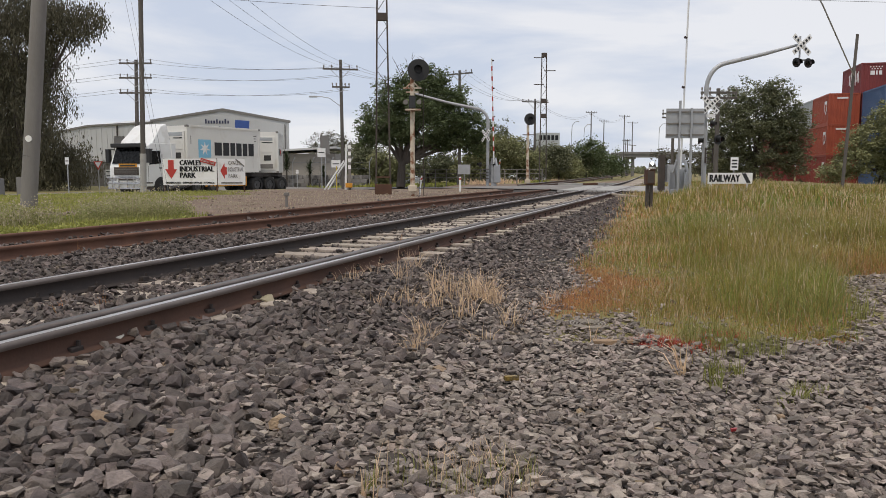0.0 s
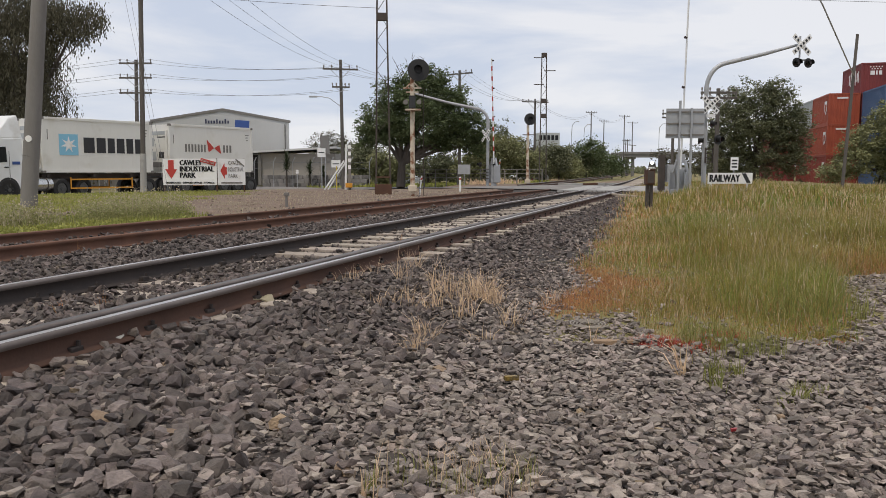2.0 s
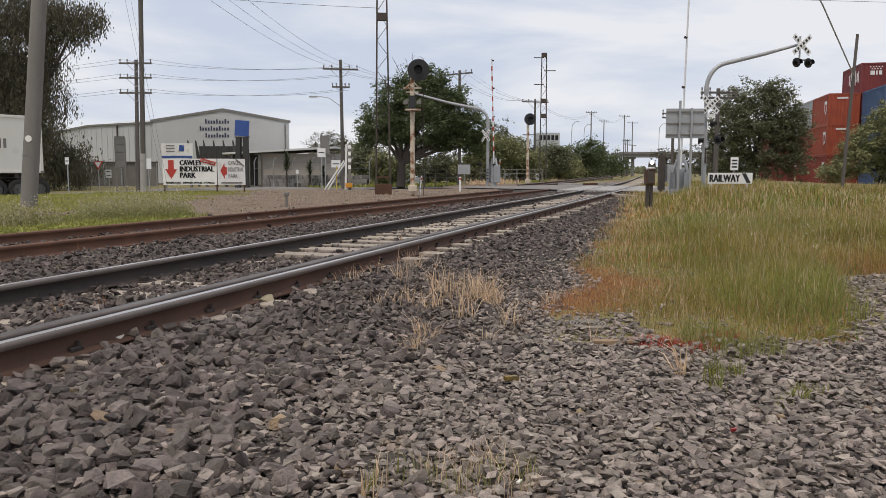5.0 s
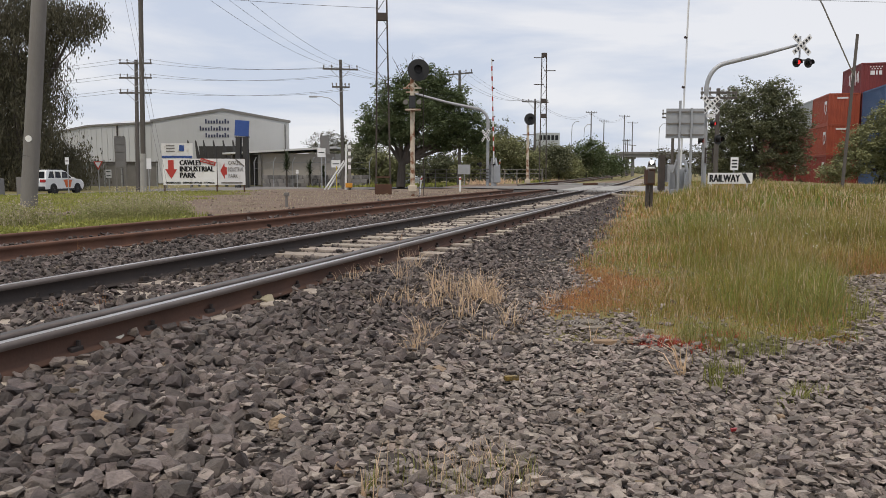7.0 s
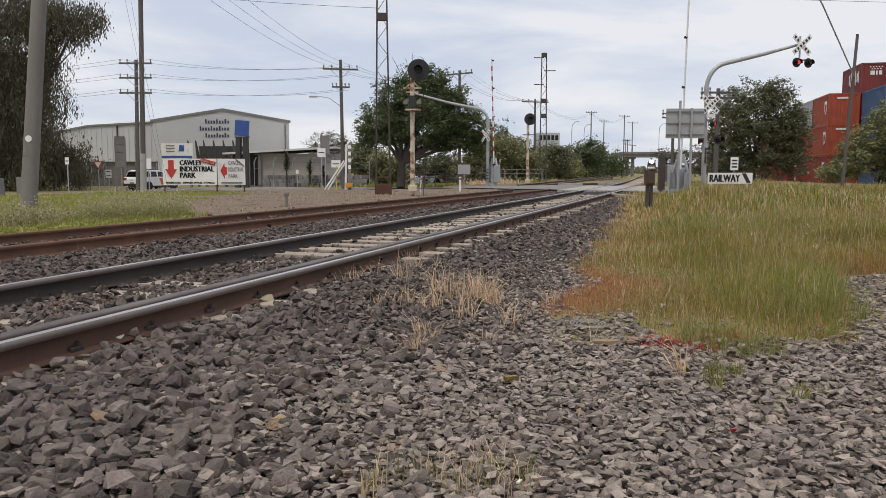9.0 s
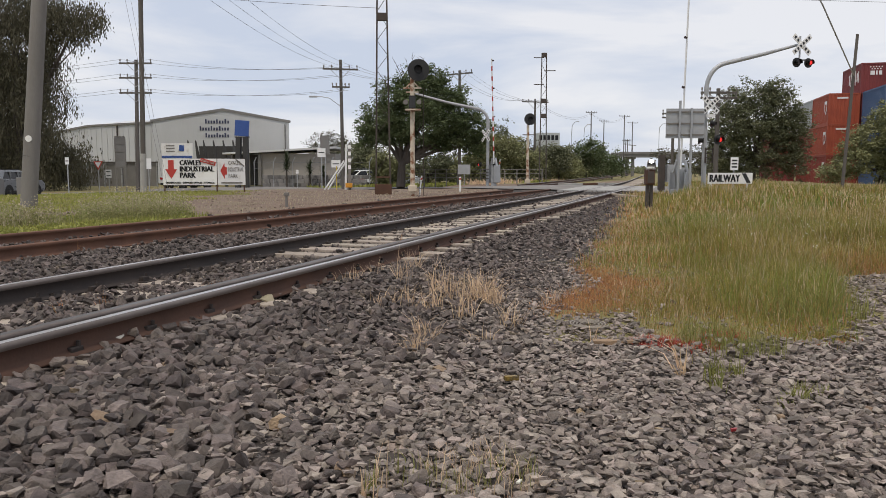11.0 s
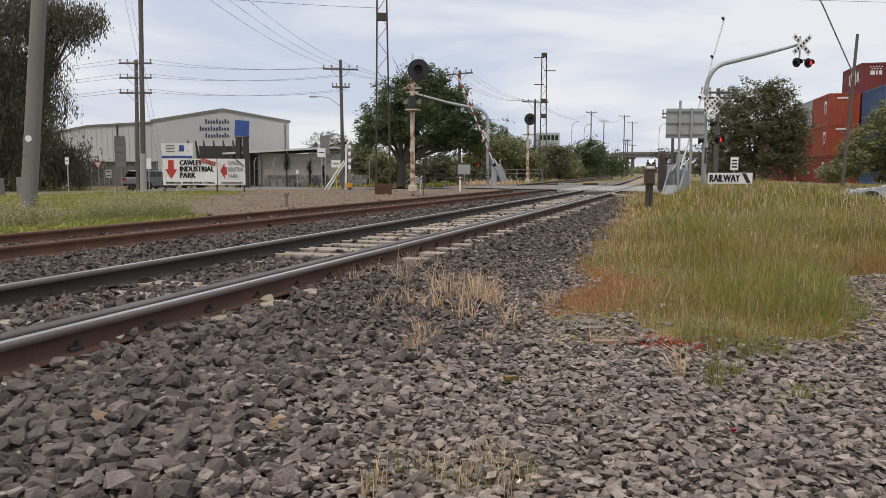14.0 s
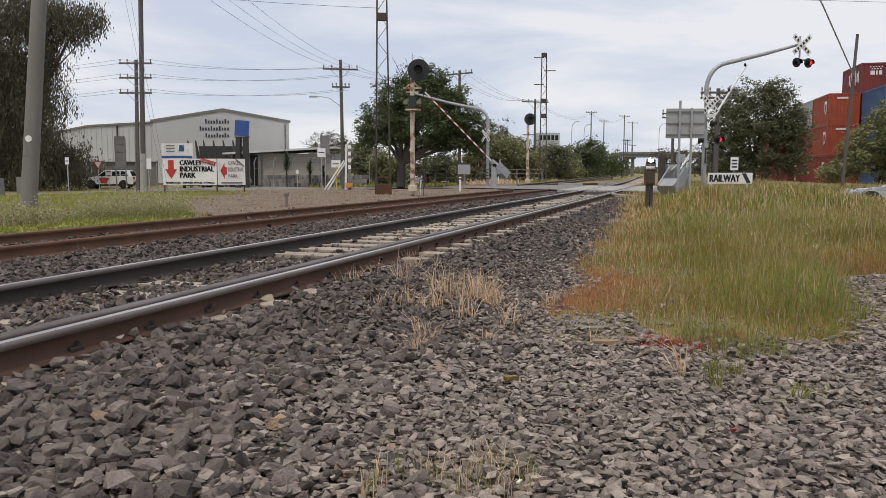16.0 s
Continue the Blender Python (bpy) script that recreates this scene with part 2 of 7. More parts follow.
def gz(x, y):
    x, y = np.asarray(x, float), np.asarray(y, float)
    s, n = sn(x, y)
    n2 = n - bend(s)
    z = 0.02 - 0.10 * ease(-2.9, -1.4, n2) + 0.0 * n
    z = z + 0.03 * ease(0.5, 2.5, n2) - 0.03 * (1 - ease(1.0, 1.25, np.abs(n2 + 4.15)))
    z = z + 0.28 * ease(13, 23, y) * ease(-1.7, 0.2, n2) * (1 - ease(3.2, 5.0, n2)) * (1 - ease(60, 90, y))
    z = z - 0.02 * (1 - ease(1.3, 1.9, np.abs(x + 8.99 - 0.367 * y) / 1.065)) * (1 - ease(30, 34, y))
    _, a = road_a(x, y)
    z = z - 0.42 * ease(-6.0, -1.5, a) - 0.2 * ease(6, 11, a)
    k, c = road_b(x, y)
    w = 1 - ease(5.0, 7.4, np.abs(c))
    inside = (k > -40) & (k < 60)
    z = np.where(inside, z * (1 - w) + (road_b_height(k) - 0.03) * w, z)
    z = z + 0.012 * np.sin(x * 2.1 + 0.7 * y) * np.sin(1.7 * y - 0.6 * x)
    return z


def build_ground():
    u = np.linspace(-1, 1, 241)
    xs = 14 * u + 3200 * np.sign(u) * np.abs(u) ** 9
    u = np.linspace(0, 1, 271)
    ys = -60 + 120 * u + 4000 * u ** 12
    ys[0] = -3000
    gx, gy = np.meshgrid(xs, ys)
    v = np.stack([gx, gy, gz(gx, gy)], -1).reshape(-1, 3)
    w = len(xs)
    i = (np.arange(len(ys) - 1)[:, None] * w + np.arange(w - 1)[None]).ravel()
    ob = soup("ground", v, np.stack([i, i + 1, i + w + 1, i + w], -1), M["soil"])
    me = ob.data
    me.materials.append(M["turf"])
    me.materials.append(M["shaded_bed"])
    me.materials.append(M["shaded_path_bed"])
    mid = v[np.stack([i, i + w + 1], -1)].mean(1)
    s, n = sn(mid[:, 0], mid[:, 1])
    x, y = mid[:, 0], mid[:, 1]
    wob = 0.7 * np.sin(1.3 * x + 0.9 * y) + 0.5 * np.sin(2.9 * y - 1.7 * x) + 0.3 * np.sin(5.3 * x + 4.1 * y)
    green = ((x > 0.95 + 0.262 * (y - 6.17)) & (y > 5)) | ((x < -11.0 + 0.367 * y) & ~((x > -9.6 + wob) & (y > 17.5 + wob) & (y < 60)))
    # stony ground takes the two darkened colours that deepen the gaps between stones
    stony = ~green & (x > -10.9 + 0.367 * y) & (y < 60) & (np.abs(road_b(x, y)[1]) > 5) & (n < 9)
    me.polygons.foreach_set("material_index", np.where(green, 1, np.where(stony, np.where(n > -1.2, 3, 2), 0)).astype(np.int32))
    return tagged(ob, "grey soil and gravel ground beside the railway", "ground", kind="structure")


M["turf"] = mat("turf", (0.17, 0.15, 0.055), (0.25, 0.215, 0.085), 0.95, scale=0.8, fine=30, bump=0.8, dist=0.04, third=(0.20, 0.13, 0.07), third_scale=0.3)
ground = build_ground()


def strip(name, centre, half, lift, material, label, category, t0, t1, step):
    """A ribbon of road that follows the ground; centre(t) gives (x, y, nx, ny)."""
    bm, rows = bmesh.new(), []
    t = t0
    while t <= t1 + 1e-6:
        x, y, nx, ny, h = centre(t)
        row = []
        for o in np.linspace(-half, half, 9):
            px, py = x + nx * o, y + ny * o
            row.append(bm.verts.new((px, py, (float(gz(px, py)) if h is None else h) + lift)))
        rows.append(row)
        t += step
    for a, b in zip(rows, rows[1:]):
        for i in range(8):
            bm.faces.new((a[i], a[i + 1], b[i + 1], b[i]))
    ob = part(name, bm, material)
    return tagged(ob, label, category, kind="structure")


strip("road_1", lambda k: (8.45 + 0.72 * k, 39.4 - 0.694 * k, 0.694, 0.72, float(road_b_height(k))), 5.0, 0.012, M["asphalt"], "worn grey asphalt road over the level crossing", "road", -37, 40, 1.0)
strip("road_2", lambda k: (-17.6 + 0.593 * k - 0.805 * 7.8, 40.9 + 0.805 * k + 0.593 * 7.8, -0.805, 0.593, None), 9.2, 0.03, M["asphalt"], "grey asphalt road through the industrial estate", "road", -60, 60, 2.0)

# ---- tracks ----
PROFILE = [(-0.073, 0), (0.073, 0), (0.073, 0.012), (0.022, 0.03), (0.009, 0.05), (0.009, 0.115), (0.034, 0.128), (0.036, 0.158), (0.026, 0.169),
           (-0.026, 0.169), (-0.036, 0.158), (-0.034, 0.128), (-0.009, 0.115), (-0.009, 0.05), (-0.022, 0.03), (-0.073, 0.012)]


def rail(parent, where, stations, base, web, head):
    bm, rings = bmesh.new(), []
    for s in stations:
        x, y, rx, ry = where(s)
        rings.append([bm.verts.new((x + rx * a, y + ry * a, base + b)) for a, b in PROFILE])
    k = len(PROFILE)
    for a, b in zip(rings, rings[1:]):
        for i in range(k):
            f = bm.faces.new((a[i], a[(i + 1) % k], b[(i + 1) % k], b[i]))
            f.material_index = 1 if i == 8 else 2 if i in (6, 7) else 0
            f.smooth = i not in (8,)
    bm.faces.new(rings[0][::-1])
    bm.faces.new(rings[-1])
    return part("rail", bm, [web, head, web if head is web else M["rail_side"]], parent)


def main_line(n):
    def where(s):
        x, y = on_track(s, n)
        h = math.atan2(TS, TC) + (-0.055 * min(max((s - 30) / 40, 0), 1))
        return x, y, math.cos(h), -math.sin(h)
    return where


def siding(off):
    d = math.hypot(0.367, 1)
    def where(s):
        y = s
        return -8.19 + 0.367 * y - off / d, y + off * 0.367 / d, 1 / d, -0.367 / d
    return where


sleeper_meshes = []
for i in range(4):
    bm = bmesh.new()
    box(bm, 0, 0, 0, 0.24, 2.55, 0.12, bevel=0.012)
    bmesh.ops.subdivide_edges(bm, edges=[e for e in bm.edges if e.calc_length() > 1], cuts=2)
    for v in bm.verts:
        v.co += Vector((noise.noise(v.co * 3 + Vector((i * 9, 0, 0))) * 0.02, 0, noise.noise(v.co * 4 + Vector((0, i * 9, 3))) * 0.012))
    me = bpy.data.meshes.new("sleeper")
    bm.to_mesh(me)
    bm.free()
    me.materials.append(M["timber"])
    sleeper_meshes.append(me)

bm = bmesh.new()
for sx in (-1, 1):
    box(bm, sx * 0.10, 0, 0.02, 0.05, 0.09, 0.05, bevel=0.008)
    rod(bm, (sx * 0.11, 0.02, 0.02), (sx * 0.11, 0.02, 0.075), 0.013, seg=6)
box(bm, 0, 0, -0.004, 0.34, 0.17, 0.014)
clip_mesh = bpy.data.meshes.new("rail_fastening")
bm.to_mesh(clip_mesh)
bm.free()
clip_mesh.materials.append(M["rail_dark"])

main_track = thing("railway_track", (0, 0, 0), "dual gauge main track with three shiny rails on weathered timber sleepers", "railway track")
near_stations = [-14 + i for i in range(108)] + [100 + 8 * i for i in range(60)]
for n, web, head in ((-3.318, "rail_web", "rail_head"), (-3.483, "rail_dark", "rail_dull"), (-4.988, "rail_dark", "rail_head")):
    rail(main_track, main_line(n), near_stations, 0.011, M[web], M[head])
TURN = -math.degrees(math.atan2(TS, TC))
for i in range(172):
    s = -13.4 + 0.62 * i
    if 34.2 < s < 45.2:
        continue
    x, y = on_track(s, -4.15 + random.uniform(-0.03, 0.03))
    ob = new("sleeper", random.choice(sleeper_meshes))
    ob.matrix_basis = pose(x, y, (-0.045 if s < 8 else -0.030) + random.uniform(-0.012, 0.004), 0, 0, TURN - 90 + random.uniform(-1, 1) + 90)
    ob.rotation_euler.z += math.pi / 2
    ob.parent = main_track
    if s < 24:
        for n in (-3.40, -4.988):
            x, y = on_track(s, n)
            c = new("rail_fastening", clip_mesh)
            c.matrix_basis = pose(x, y, 0.016, 0, 0, TURN)
            c.parent = main_track
side_track = thing("railway_track", (0, 0, 0), "disused siding with brown rusted rails ending at the crossing", "railway track")
for off in (0.0, 1.505):
    rail(side_track, siding(off), [-10 + i for i in range(46 if off else 47)], 0.011, M["rust_rail"], M["rust_rail"])
for i in range(62):
    y = -8.5 + 0.68 * i
    w = siding(0.75)(y)
    ob = new("sleeper", random.choice(sleeper_meshes))
    ob.matrix_basis = pose(w[0], w[1], -0.058 + random.uniform(-0.008, 0.004), 0, 0, -math.degrees(math.atan(0.367)) + 90 + random.uniform(-1, 1))
    ob.parent = side_track
# the second line beyond the crossing
far_track = thing("railway_track", (0, 0, 0), "rusty second track running on beyond the road", "railway track")
for n in (-9.2, -10.7):
    rail(far_track, main_line(n), [47 + 3 * i for i in range(60)], 0.011, M["rail_web"], M["rail_dull"])

# crossing panels between and beside the rails
crossing = thing("crossing_deck", (0, 0, 0), "worn pale concrete panels set flush between the crossing rails", "crossing deck")
for n0, n1 in ((-4.89, -3.58), (-3.24, -2.2), (-6.1, -5.08)):
    for i in range(5):
        bm = bmesh.new()
        s0 = 34.2 + 2.2 * i
        q = [on_track(s0 + 0.01, n0), on_track(s0 + 0.01, n1), on_track(s0 + 2.18, n1), on_track(s0 + 2.18, n0)]
        lo = [bm.verts.new((a, b, 0.0)) for a, b in q]
        hi = [bm.verts.new((a, b, 0.172)) for a, b in q]
        bm.faces.new(hi)
        for j in range(4):
            bm.faces.new((lo[j], lo[(j + 1) % 4], hi[(j + 1) % 4], hi[j]))
        part("panel", bm, M["concrete"], crossing)


# ---- loose stones ----
def rock_shapes(count, points=12):
    shapes = []
    for i in range(count):
        bm = bmesh.new()
        wy, wz = random.uniform(0.38, 0.5), random.uniform(0.26, 0.40)
        for _ in range(points):
            d = Vector((random.gauss(0, 1), random.gauss(0, 1), random.gauss(0, 1))).normalized()
            d = Vector([math.copysign(abs(c) ** 0.5, c) for c in d]) * random.uniform(0.82, 1.0)
            bm.verts.new((d.x * 0.56, d.y * wy, d.z * wz))
        r = bmesh.ops.convex_hull(bm, input=list(bm.verts))
        bmesh.ops.delete(bm, geom=list({g for g in r["geom_interior"] + r["geom_unused"] if isinstance(g, bmesh.types.BMVert)}), context="VERTS")
        bmesh.ops.triangulate(bm, faces=list(bm.faces))
        bm.verts.index_update()
        shapes.append((np.array([v.co[:] for v in bm.verts]), np.array([[v.index for v in f.verts] for f in bm.faces])))
        bm.free()
    return shapes


ROCKS = rock_shapes(28, 15)
CHIPS = rock_shapes(24, 9)


def turned(n, tilt=1.0):
    """Random rotation matrices, tilted less for a small tilt."""
    a, b, c = np.random.uniform(0, 2 * np.pi, n), np.random.normal(0, 0.5 * tilt, n), np.random.normal(0, 0.5 * tilt, n)
    ca, sa, cb, sb, cc, sc = np.cos(a), np.sin(a), np.cos(b), np.sin(b), np.cos(c), np.sin(c)
    z = np.zeros(n)
    o = np.ones(n)
    ra = np.stack([ca, -sa, z, sa, ca, z, z, z, o], -1).reshape(-1, 3, 3)
    rb = np.stack([o, z, z, z, cb, -sb, z, sb, cb], -1).reshape(-1, 3, 3)
    rc = np.stack([cc, z, sc, z, o, z, -sc, z, cc], -1).reshape(-1, 3, 3)
    return ra @ rb @ rc


def scatter_rocks(name, x, y, size, material, label, sink=0.15, tilt=1.0, flat=1.0, shapes=None):
    shapes = shapes or ROCKS
    vs, fs, base = [], [], 0
    z = gz(x, y) + size * sink + np.random.normal(0, 1, len(x)) * size * 0.27
    rot = turned(len(x), tilt)
    which = np.random.randint(0, len(shapes), len(x))
    for k, (rv, rf) in enumerate(shapes):
        idx = np.nonzero(which == k)[0]
        if not len(idx):
            continue
        v = np.einsum("nij,vj->nvi", rot[idx], rv * np.array([1, 1, flat])) * size[idx, None, None] + np.stack([x[idx], y[idx], z[idx]], -1)[:, None]
        f = rf[None] + (base + np.arange(len(idx)) * len(rv))[:, None, None]
        vs.append(v.reshape(-1, 3))
        fs.append(f.reshape(-1, 3))
        base += len(idx) * len(rv)
    ob = soup(name, np.concatenate(vs), np.concatenate(fs), material)
    return tagged(ob, label, "ballast stones", kind="stuff")


def grass_edge(x, y):
    """True where the tall grass to the right of the tracks grows."""
    front = np.where(x < 1.42, 5.9, np.where(x < 2.1, 4.75, 5.0)) + np.clip(x - 2.6, 0, 1.6) * 1.95
    wob = 0.12 * np.sin(x * 5 + y) + 0.12 * np.sin(3.1 * y - 2 * x) + np.random.normal(0, 0.13, np.shape(x))
    return (x > 0.98 + 0.262 * (y - 6.17) + wob * 0.8) & (y > front + wob) & ~((np.abs(y - 0.35 * x - 11.3) < 0.55) & (x > 6.6))


def ballast_zone(x, y):
    s, n = sn(x, y)
    k, c = road_b(x, y)
    left = x > -10.95 + 0.367 * y + 0.2 * np.sin(y * 2.2)
    under = (np.abs(n + 4.15) < 1.22) & (np.random.rand(*x.shape) < np.where(s < 8, 0.25, 0.7))
    road = np.abs(c) < 5.1
    return left & ~road & ~under & (np.abs(x) < 0.64 * y + 0.5)


def make_ballast():
    """Coarse dark ballast round the rails, finer and paler gravel on the path where the camera stands."""
    out = {"ballast": [], "far_ballast": [], "gravel": []}
    for y0, y1, dens, lo, hi in ((1.9, 5, 1450, 0.034, 0.092), (5, 9, 800, 0.036, 0.084), (9, 16, 250, 0.052, 0.090), (16, 34, 80, 0.060, 0.110)):
        w = 0.64 * y1 + 0.6
        for kind, more in (("ballast", 1.0), ("gravel", 1.35 if y1 < 10 else 1.1)):
            n = int(dens * more * (y1 - y0) * 2 * w)
            x, y = np.random.uniform(-w, w, n), np.random.uniform(y0, y1, n)
            keep = ballast_zone(x, y) & ~(grass_edge(x, y) & (np.random.rand(n) < 0.9))
            x, y = x[keep], y[keep]
            s, c = sn(x, y)
            path = np.random.rand(len(x)) < ease(-2.9, -0.9, c + 0.25 * np.sin(s * 2.3))
            size = lo + (hi - lo) * np.random.rand(len(x)) ** 1.6
            if kind == "ballast":
                out["ballast" if y1 < 6 else "far_ballast"].append(np.stack([x, y, size], -1)[~path])
            else:
                out["gravel"].append(np.stack([x, y, size * 0.70], -1)[path])
    # coarser cover to the sides and behind
    n = 12000
    x, y = np.random.uniform(-9, 5, n), np.random.uniform(-8, 9, n)
    s, c = sn(x, y)
    keep = ((np.abs(x) > 0.64 * y + 0.5) | (y < 1.85)) & (x > -10.9 + 0.367 * y) & (c < 4 + 0.3 * np.sin(s * 2)) & ~((np.abs(c + 4.15) < 1.2) & (np.random.rand(n) < 0.6)) & ~((x > 0) & (y > 5))
    x, y, c = x[keep], y[keep], c[keep]
    path = np.random.rand(len(x)) < ease(-2.3, -0.4, c)
    size = np.random.uniform(0.07, 0.12, len(x))
    out["far_ballast"].append(np.stack([x, y, size], -1)[~path])
    out["gravel"].append(np.stack([x, y, size], -1)[path])
    for k, m, label, tilt, sink, flat, shapes in (("ballast", "ballast", "crushed dark bluestone ballast heaped round the rails", 0.8, 0.10, 0.95, ROCKS),
                                                  ("far_ballast", "ballast", "dark bluestone ballast further along the rails", 0.8, 0.12, 1.0, CHIPS),
                                                  ("gravel", "gravel", "finer pale brown gravel on the trackside path", 0.35, 0.22, 0.72, CHIPS)):
        p = np.concatenate(out[k])
        scatter_rocks("gravel_stones" if k == "gravel" else "ballast_stones", p[:, 0], p[:, 1], p[:, 2], M[m], label, sink=sink, tilt=tilt, flat=flat, shapes=shapes)


make_ballast()

# clods and pale pebbles on the bare dirt beside the siding
n = 5200
x, y = np.random.uniform(-11, 4, n), np.random.uniform(17, 38, n)
keep = (x < -11.1 + 0.367 * y) & (np.abs(road_b(x, y)[1]) > 5.2) & (road_a(x, y)[1] < -1.0)
x, y = x[keep], y[keep]
scatter_rocks("dirt_clods", x, y, 0.02 + 0.06 * np.random.rand(len(x)) ** 3, M["clod"], "loose clods and pebbles on the bare dirt", sink=0.1, flat=0.7, shapes=CHIPS)

# the nearest stones, one by one
stone_meshes = []
for k, (rv, rf) in enumerate(ROCKS):
    me = bpy.data.meshes.new("stone")
    me.from_pydata([tuple(v) for v in rv], [], [tuple(int(i) for i in f) for f in rf])
    me.polygons.foreach_set("use_smooth", np.zeros(len(rf), dtype=bool))
    me.materials.append(M["tan_stone"] if k % 12 == 5 else M["stone"])
    stone_meshes.append(me)
for i in range(300):
    y = random.uniform(2.3, 4.4)
    x = random.uniform(-0.62 * y, 0.62 * y)
    s, c = sn(x, y)
    if c < -2.9:
        continue
    size = random.uniform(0.05, 0.10) * (1.1 if c < -1.2 else 0.62)
    ob = new("stone", random.choice(stone_meshes))
    ob.matrix_basis = pose(x, y, float(gz(x, y)) + size * 0.3, random.gauss(0, 20), random.gauss(0, 20), random.uniform(0, 360)) @ Matrix.Scale(size, 4)
    ob.parent = ground


# ---- grasses ----
def blades(name, x, y, h, w, material, label, lean=0.35, sink=0.02, category="grass"):
    """Tapered blades, each bent over to one side, as one mesh."""
    n = len(x)
    a, turn = np.random.uniform(0, 2 * np.pi, n), np.random.uniform(0, 2 * np.pi, n)
    l = np.abs(np.random.normal(0, lean, n)) * h
    z0 = gz(x, y) - sink
    dx, dy = np.cos(a) * l, np.sin(a) * l
    w = np.zeros(n) + w
    wx, wy = np.cos(turn) * w / 2, np.sin(turn) * w / 2
    p0 = np.stack([x, y, z0], -1)
    p1 = np.stack([x + dx * 0.3, y + dy * 0.3, z0 + h * 0.55], -1)
    p2 = np.stack([x + dx, y + dy, z0 + h * (1 - 0.25 * np.minimum(l / h, 1))], -1)
    side = np.stack([wx, wy, np.zeros(n)], -1)
    v = np.stack([p0 - side, p0 + side, p1 + side * 0.8, p1 - side * 0.8, p2], 1).reshape(-1, 3)
    i = np.arange(n) * 5
    f = np.concatenate([np.stack([i, i + 1, i + 2], -1), np.stack([i, i + 2, i + 3], -1), np.stack([i + 3, i + 2, i + 4], -1)])
    return tagged(soup(name, v, f, material), label, category, kind="stuff")


def clumped(n, x0, x1, y0, y1, test, scale=1.4, cut=0.35):
    """Random places inside test, thinned in patches."""
    x, y = np.random.uniform(x0, x1, n), np.random.uniform(y0, y1, n)
    patch = 0.5 + 0.25 * np.sin(x * scale * 1.7 + 1.3 * np.sin(y * scale)) + 0.25 * np.sin(y * scale * 1.3 + 2.1 * np.sin(x * scale * 0.7))
    keep = test(x, y) & (np.random.rand(n) < np.clip((patch + 1 - cut) * 0.8, 0.12, 1)) & (np.abs(x) < 0.64 * y + 0.5)
    return x[keep], y[keep]


def make_grass():
    off_road = lambda x, y: np.abs(road_b(x, y)[1]) > 5.1
    russet_zone = lambda x, y: (x - 0.262 * (y - 6.17) - 0.98 < 0.65 + 0.3 * np.sin(2 * y)) & (y < 8.6)
    for y0, y1, dens, w, lo, hi in ((4.2, 9, 4200, 0.0034, 0.10, 0.40), (9, 16, 1500, 0.006, 0.20, 0.52), (16, 45, 180, 0.018, 0.24, 0.55)):
        area = (y1 - y0) * (0.7 * y1)
        x, y = clumped(int(dens * area), 0.5, 0.7 * y1, y0, y1, lambda a, b: grass_edge(a, b) & off_road(a, b))
        h = np.random.uniform(lo, hi, len(x)) * np.clip(0.4 + 0.28 * (x - 0.98 - 0.262 * (y - 6.17)), 0.45, 1) * np.clip(0.5 + 0.25 * (y - 4.5), 0.5, 1) * (0.85 + 0.3 * np.sin(1.9 * x + 0.8 * y) * np.sin(1.3 * y - x))
        r = np.random.rand(len(x))
        edge = np.clip(1 - (x - 0.98 - 0.262 * (y - 6.17)) / 1.2, 0, 1)
        brown = np.clip(np.sin(1.1 * x + 2.3 * y + 1.5 * np.sin(0.8 * x)) * np.sin(0.7 * x - 0.9 * y + 1), 0, 1)
        red = (r < 0.10 + 0.35 * brown + 0.6 * russet_zone(x, y) * edge + 0.45 * edge * (y < 24) + 0.5 * ((x > 4.1) & (y < 9.2)))
        dry = ~red & (np.random.rand(len(x)) < 0.06 + 0.22 * edge + 0.07 * (y > 14))
        rest = ~red & ~dry
        lush = rest & (np.random.rand(len(x)) < np.clip(0.25 + 0.45 * np.sin(0.9 * x + 0.4) * np.sin(0.7 * y + 1.0) + 0.25 * (x > 2.2) * (y < 7), 0.02, 0.9))
        rest = rest & ~lush
        blades("green_grass", x[lush], y[lush], h[lush] * 0.95, w * 1.2, M["lush"], "fresh green grass tufts among the yellowing grass", 0.45)
        blades("tall_grass", x[rest], y[rest], h[rest], w, M["grass"], "tall green and yellowing grass beside the track", 0.8)
        blades("russet_grass", x[red], y[red], h[red] * 0.7, w, M["russet"], "low russet dried grass along the ballast edge", 0.6)
        tall = rest & (np.random.rand(len(x)) < 0.02)
        blades("seed_stalks", x[tall], y[tall], h[tall] * 1.3, w * 1.3, M["seedhead"], "pale seeding stalks standing above the grass", 0.4)
        blades("dry_grass", x[dry], y[dry], h[dry] * 1.08, w, M["straw"], "pale dry grass stalks among the green")
    # verge beyond the siding
    def verge(x, y):
        _, a = road_a(x, y)
        bare = (x > -9.2 + 0.9 * np.sin(y) + 0.5 * np.sin(2.7 * y + 2 * x)) & (y > 17)
        return (x < -11.3 + 0.367 * y) & ~bare & (a < -0.3) & off_road(x, y)
    for y0, y1, dens, w in ((9, 18, 520, 0.010), (18, 38, 150, 0.022)):
        x, y = clumped(int(dens * (y1 - y0) * 26), -26, 0, y0, y1, verge, 0.9)
        h = np.random.uniform(0.04, 0.13, len(x)) + 0.10 * np.exp(-((x + 11.5 - 0.367 * y + 0.0) / 1.0) ** 2) * np.random.rand(len(x))
        blades("verge_grass", x, y, h, w, M["lawn"], "bright green verge grass beside the siding", 0.5)
